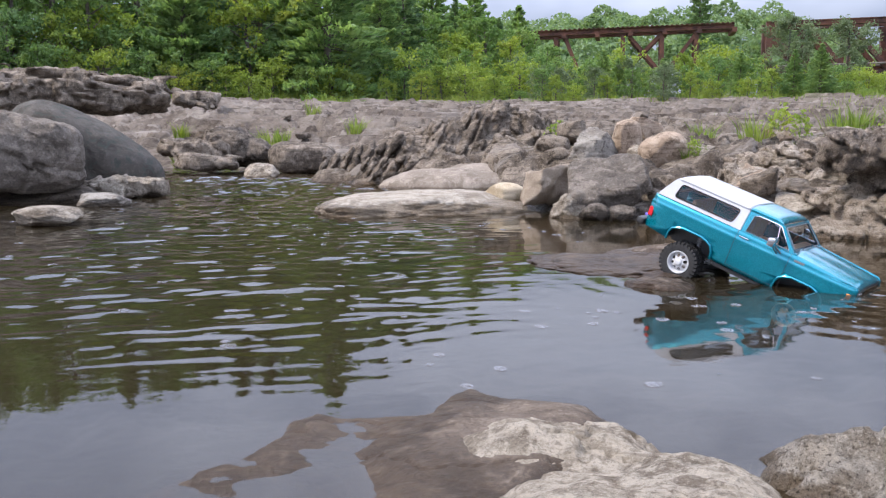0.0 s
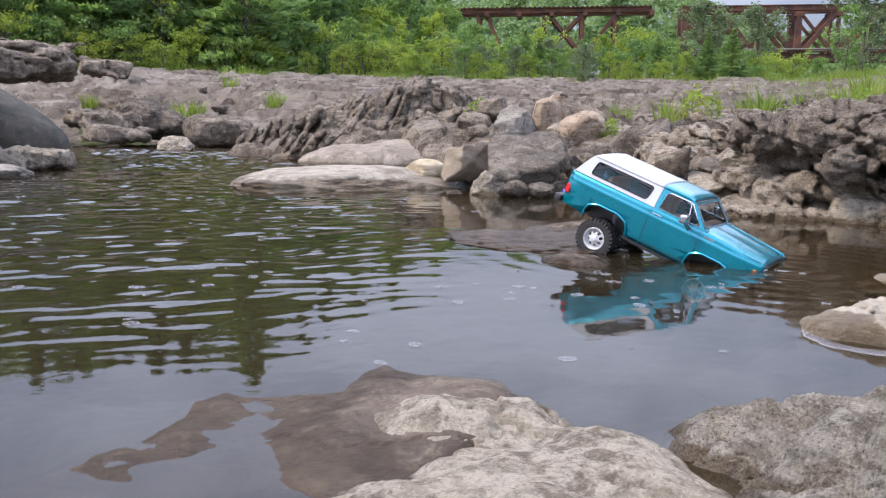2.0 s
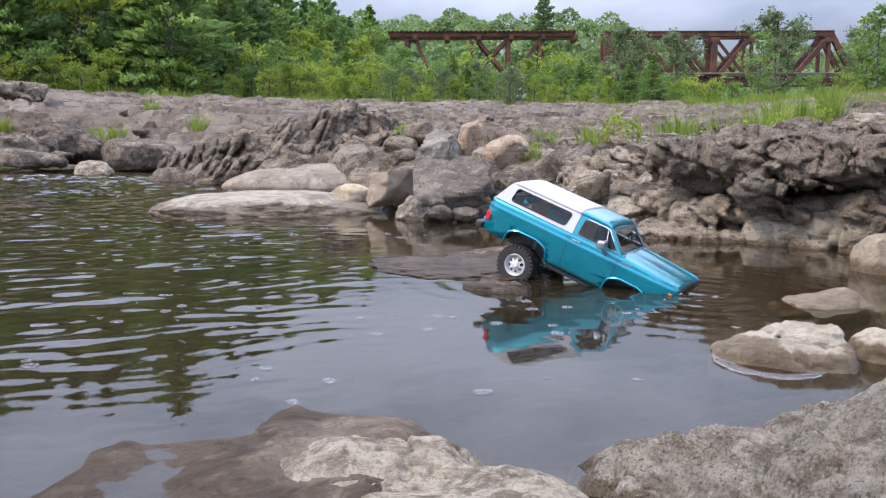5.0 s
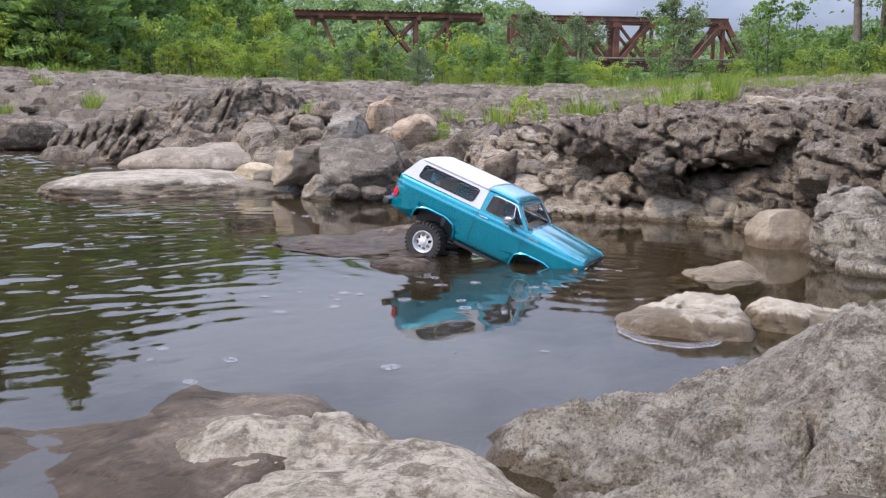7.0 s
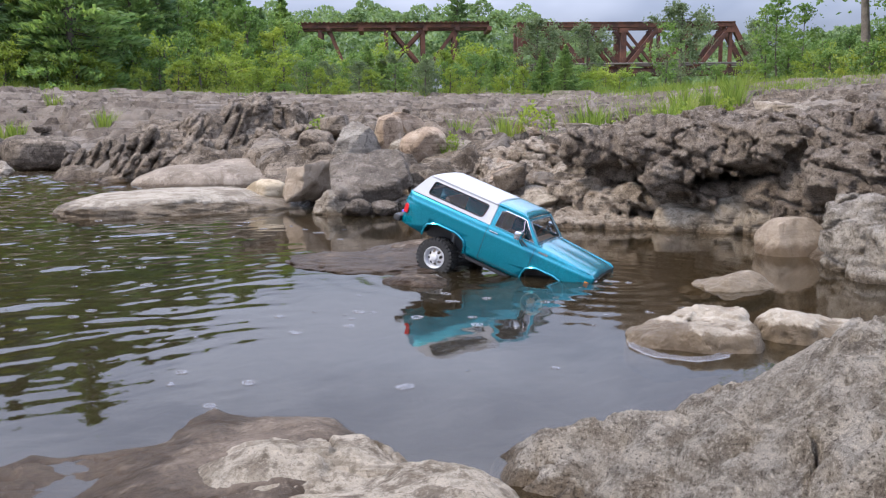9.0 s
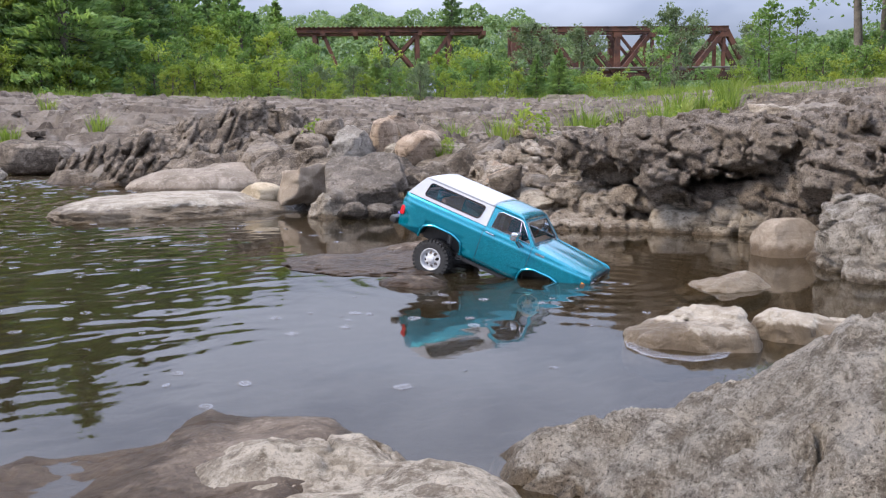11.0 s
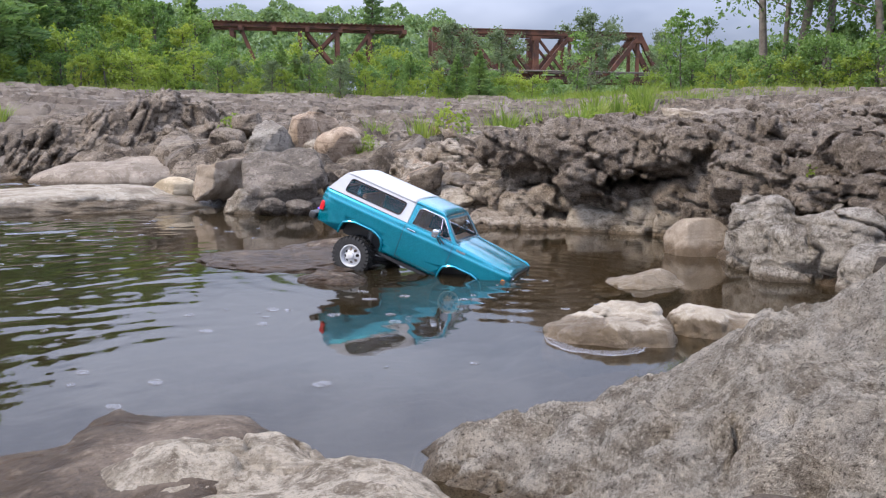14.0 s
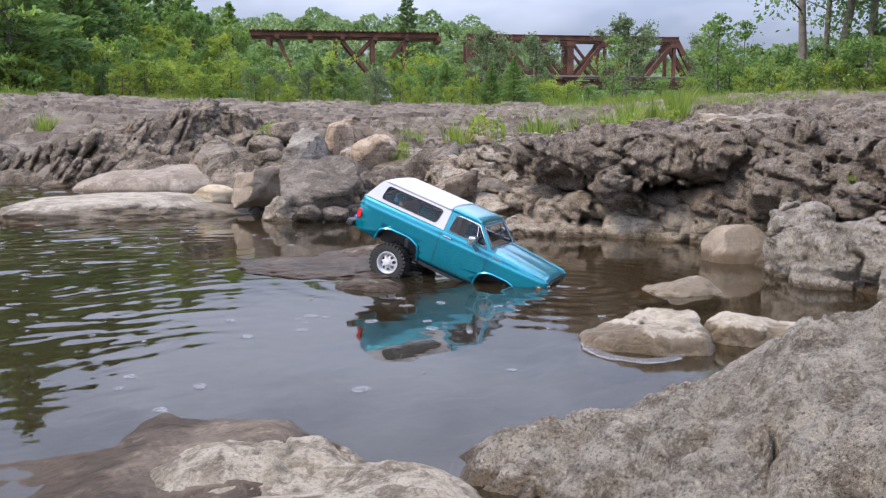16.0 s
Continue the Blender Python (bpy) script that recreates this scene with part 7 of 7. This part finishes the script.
def meadow(name, spots, h, mat, label):
    """Dense grass and weeds over a patch of ground, joined."""
    rr = np.random.RandomState(99)
    xs, ys = [], []
    for az, r, wa, wr, n in spots:
        a = np.radians(az + wa * rr.normal(size=n))
        q = r + wr * rr.normal(size=n)
        xs.append(q * np.sin(a))
        ys.append(q * np.cos(a))
    x, y = np.concatenate(xs), np.concatenate(ys)
    keep = perlin(np.stack([x * 0.8, y * 0.8, 0 * x], 1), 91) > 0.02
    x, y = x[keep], y[keep]
    n = len(x)
    z = height(x, y)
    base = np.stack([x, y, z - 0.02], 1)
    ln = h * rr.uniform(0.5, 1.3, (n, 1)) * (1 + 0.5 * perlin(np.stack([x * 0.5, y * 0.5, 0 * x], 1), 92))[:, None]
    lean = rr.normal(size=(n, 3)) * 0.28
    side = np.stack([np.cos(x * 40), np.sin(x * 40), 0 * x], 1) * h * 0.05
    v = np.empty((n, 3, 3))
    v[:, 0], v[:, 1] = base - side, base + side
    v[:, 2] = base + np.array([0, 0, 1.0]) * ln + lean * ln
    ob = mesh_object(name, v.reshape(-1, 3), np.arange(n * 3).reshape(-1, 3), mat, flat=True)
    return tagged(ob, label, "grass", kind="stuff")


meadow("meadow_grass", [(31, 14.0, 3.5, 1.4, 4200), (38, 13.4, 2.8, 1.1, 4200), (46, 17, 5, 1.2, 14000)], 0.115, GRASS, "uncut bright green grass and weeds below the trees")
meadow("meadow_grass", [(30, 25, 5, 2.0, 12000), (12, 23.6, 9, 0.5, 6000), (-12, 22, 12, 0.4, 6000), (44, 20, 6, 1.2, 8000)], 0.20, GRASS, "taller grass along the edge of the woods")
weeds = broadleaf("leafy_weed", 0.34, 0.12, rng, LEAF_LIGHT, LEAF_MID, "small leafy green weed among the rocks", 130, 0.05, 0.1, 0.006, 0.06, thing="weed")
for k, (x, y, s) in enumerate([(1.74, 5.80, 0.45), (2.30, 5.95, 0.7), (2.55, 6.3, 0.8), (3.25, 5.6, 0.6), (3.75, 5.9, 0.8), (4.2, 6.0, 0.6), (2.8, 5.3, 0.5), (0.95, 7.3, 0.6), (3.0, 7.0, 0.7)]):
    ob = weeds if k == 0 else copy_thing(weeds, Matrix())
    ob.matrix_basis = pose(x, y, ground_z(x, y) - 0.02, 0, 0, 83 * k) @ Matrix.Diagonal((s, s, s, 1))

crevice_weed = copy_thing(weeds, Matrix())
crevice_weed["label"] = "small leafy green weed rooted in a crevice of the rock wall"
crevice_weed.matrix_basis = pose(2.02, 1.93, 0.245, 0, 0, 40) @ Matrix.Diagonal((0.2, 0.2, 0.2, 1))

# ---- loose rubble on the banks ----
def plate(name, seed, a, b, c, mat, label, rough, cuts, group, category):
    """A split stone of flat faces, about 2 long."""
    rr = np.random.RandomState(seed)
    pts = rr.uniform(-1, 1, (15, 3))
    pts = np.sign(pts) * np.abs(pts) ** 0.45 * np.array([a, b, c])
    pts[:, 2] += 0.25 * c * rr.normal() * pts[:, 0] / a
    return split_block(name, [tuple(q) for q in pts.tolist()], mat, label, seed, rough, cuts, group, category)


protos = [plate("loose_stone", 200 + k, 1.0, 0.75 + 0.08 * (k % 3), 0.34 + 0.09 * (k % 4), mat, lab, 0.06, 4, "loose stones on the bank", "stone")
          for k, (mat, lab) in enumerate([(ROCK_GREY, "angular grey stone lying on the bank"), (ROCK_PALE, "pale broken stone lying on the bank"), (ROCK_DARK, "dark broken stone lying on the bank"), (ROCK_GREY, "flat grey stone lying on the bank"), (ROCK_TAN, "tan stone lying on the bank"), (ROCK_PALE, "flat pale stone lying on the bank"), (ROCK_DARK, "blocky dark stone lying on the bank")])]
used = set()


def strew(count, az0, az1, r0, r1, s0, s1, seed, near=0.05):
    rr = np.random.RandomState(seed)
    done = 0
    while done < count:
        az, r = radians(rr.uniform(az0, az1)), r0 * (r1 / r0) ** rr.uniform()
        x, y = r * math.sin(az), r * math.cos(az)
        d = float(shore(np.array([x]), np.array([y]))[0])
        s, k, turn, lean = s0 * (s1 / s0) ** rr.uniform(), rr.randint(len(protos)), rr.uniform(0, 360), rr.normal(size=2) * 12
        if d < near:
            continue
        done += 1
        m = pose(x, y, ground_z(x, y) - s * 0.04, lean[0], lean[1], turn) @ Matrix.Diagonal((s, s, s, 1))
        if k in used:
            ob = copy_thing(protos[k], Matrix())
        else:
            used.add(k)
            ob = protos[k]
        ob.matrix_basis = m


strew(44, 20, 33, 3.3, 7.0, 0.03, 0.10, 5)
strew(22, 13, 21, 3.9, 5.1, 0.03, 0.09, 15)
strew(16, 36, 56, 2.2, 2.8, 0.03, 0.07, 6)
strew(12, -6, 20, 8.7, 11.0, 0.04, 0.10, 7)
strew(12, -32, -8, 9.0, 14.0, 0.05, 0.14, 8)
strew(6, 20, 32, 7.5, 12.0, 0.05, 0.12, 10)

# broken slabs between the pile and the wall
slabs = [plate("broken_rock", 240 + k, 1.0, 0.62 + 0.08 * (k % 4), 0.20 + 0.06 * (k % 3), mat, lab, 0.07, 7, "broken slabs on the bank", "rock")
         for k, (mat, lab) in enumerate([(ROCK_PALE, "pale broken slab of layered rock"), (ROCK_TAUPE, "taupe broken slab of layered rock"), (ROCK_GREY, "grey broken slab of layered rock"), (ROCK_PALE, "tilted pale slab with split layers"), (ROCK_PALE, "pale angular slab split from the bank"), (ROCK_GREY, "thick grey slab with a broken edge")])]
rr = np.random.RandomState(77)
done = 0
while done < 16:
    az, r = radians(rr.uniform(19.5, 40)), 3.8 * (6.8 / 3.8) ** rr.uniform()
    x, y, s = r * math.sin(az), r * math.cos(az), rr.uniform(0.08, 0.20)
    if float(shore(np.array([x]), np.array([y]))[0]) < 0.08 or (az < radians(20) and r > 5.4):
        continue
    ob = slabs[done] if done < 6 else copy_thing(slabs[rr.randint(6)], Matrix())
    ob.matrix_basis = pose(x, y, ground_z(x, y) - 0.04 * s, 8 + rr.normal() * 9, rr.normal() * 9, -20 + rr.normal() * 30) @ Matrix.Diagonal((s, s, s, 1))
    done += 1

# ---- foam on the water ----
def foam_material(name, lo, hi):
    m, nt, b = material(name, 0.6, spec=0.3)
    co = nt.nodes.new("ShaderNodeNewGeometry").outputs["Position"]
    c = blend(nt, noise_of(nt, co, 260.0, 3), (0.27, 0.27, 0.295), (0.38, 0.38, 0.41))
    nt.links.new(c, b.inputs["Base Color"])
    nt.links.new(span(nt, noise_of(nt, co, 190.0, 4, 0.7), 0.3, 0.7, lo, hi), b.inputs["Alpha"])
    return m


FOAM, FOAM_FILM = foam_material("river_foam", 0.25, 0.62), foam_material("thin_foam_film", 0.08, 0.36)


def foam_patch(seed, w):
    bm = bmesh.new()
    rr = np.random.RandomState(seed)
    ph = rr.uniform(0, 6.28, 3)
    rings = []
    for q, z in ((1.0, 0.0), (0.93, 0.0009), (0.86, 0.0004), (0.5, 0.0004)):
        rings.append([bm.verts.new((q * w * (1 + 0.10 * math.sin(2 * t + ph[0]) + 0.05 * math.sin(3 * t + ph[1])) * math.cos(t), q * w * 0.78 * (1 + 0.1 * math.sin(2 * t + ph[1])) * math.sin(t), z)) for t in [2 * math.pi * j / 26 for j in range(26)]])
    for k, (a, b) in enumerate(zip(rings, rings[1:])):
        for j in range(26):
            bm.faces.new((a[j], a[(j + 1) % 26], b[(j + 1) % 26], b[j])).material_index = 1 if k == 2 else 0
    bm.faces.new(rings[-1]).material_index = 1
    me = bpy.data.meshes.new("foam_patch")
    bm.to_mesh(me)
    bm.free()
    me.shade_smooth()
    me.materials.append(FOAM)
    me.materials.append(FOAM_FILM)
    return tagged(new("foam_patch", me), "small thin raft of whitish foam floating on the water", "foam", "rafts of foam on the pool")


foams = [foam_patch(300 + k, 0.012) for k in range(5)]
rr = np.random.RandomState(17)
placed = 0
while placed < 175:
    if placed < 42:
        x, y, s = rr.uniform(-0.5, 1.1), rr.uniform(1.05, 2.1), rr.uniform(0.3, 1.4)
    else:
        x, y, s = rr.uniform(-2.2, 0.6), rr.uniform(1.7, 5.2), rr.uniform(0.5, 1.8)
    d = float(shore(np.array([x]), np.array([y]))[0])
    if d > -0.12 or (0.70 < x < 1.25 and 1.15 < y < 1.45) or (0.1 < x < 1.2 and 1.95 < y < 2.9) or y < 1.08 or (x + 0.12) ** 2 / 0.5 + (y - 4.66) ** 2 / 0.5 < 1:
        continue
    ob = foams[placed] if placed < 5 else copy_thing(foams[placed % 5], Matrix())
    z = float(waves(np.array([x]), np.array([y]))[0])
    ob.matrix_basis = pose(x, y, z + 0.0006, 0, 0, rr.uniform(0, 360)) @ Matrix.Diagonal((s, s, 1, 1))
    placed += 1

# foam line hugging the pale rocks
bm = bmesh.new()
rim = [(0.80, 1.405), (0.772, 1.36), (0.752, 1.30), (0.755, 1.255), (0.785, 1.212), (0.835, 1.193), (0.875, 1.205), (0.905, 1.226), (0.93, 1.235)]
curve = []
for k in range(len(rim) - 1):
    a, b, c, d = (Vector(rim[min(max(k + q, 0), len(rim) - 1)]) for q in (-1, 0, 1, 2))
    curve += [0.5 * (2 * b + (c - a) * t + (2 * a - 5 * b + 4 * c - d) * t * t + (3 * b - a - 3 * c + d) * t ** 3) for t in (0, 0.2, 0.4, 0.6, 0.8)]
rows = []
for k, q in enumerate(curve):
    out = (q - Vector((0.885, 1.32))).normalized()
    w = math.sin(math.pi * (k + 0.5) / len(curve)) ** 0.6
    wide = 0.010 * w * (1 + 0.35 * math.sin(k * 0.9) + 0.2 * math.sin(k * 2.3))
    rows.append([bm.verts.new((*(q + out * o), z)) for o, z in ((wide, 0.0012), (wide * 0.7, 0.0026), (-0.006, 0.0020), (-0.022, 0.0020))])
for a, b in zip(rows, rows[1:]):
    for j in range(3):
        bm.faces.new((a[j], b[j], b[j + 1], a[j + 1])).material_index = 0 if j == 0 else 1
ring = part("foam_ring", bm, FOAM, None)
ring.data.materials.append(FOAM_FILM)
tagged(ring, "thin rim of whitish foam round the pale rocks", "foam")
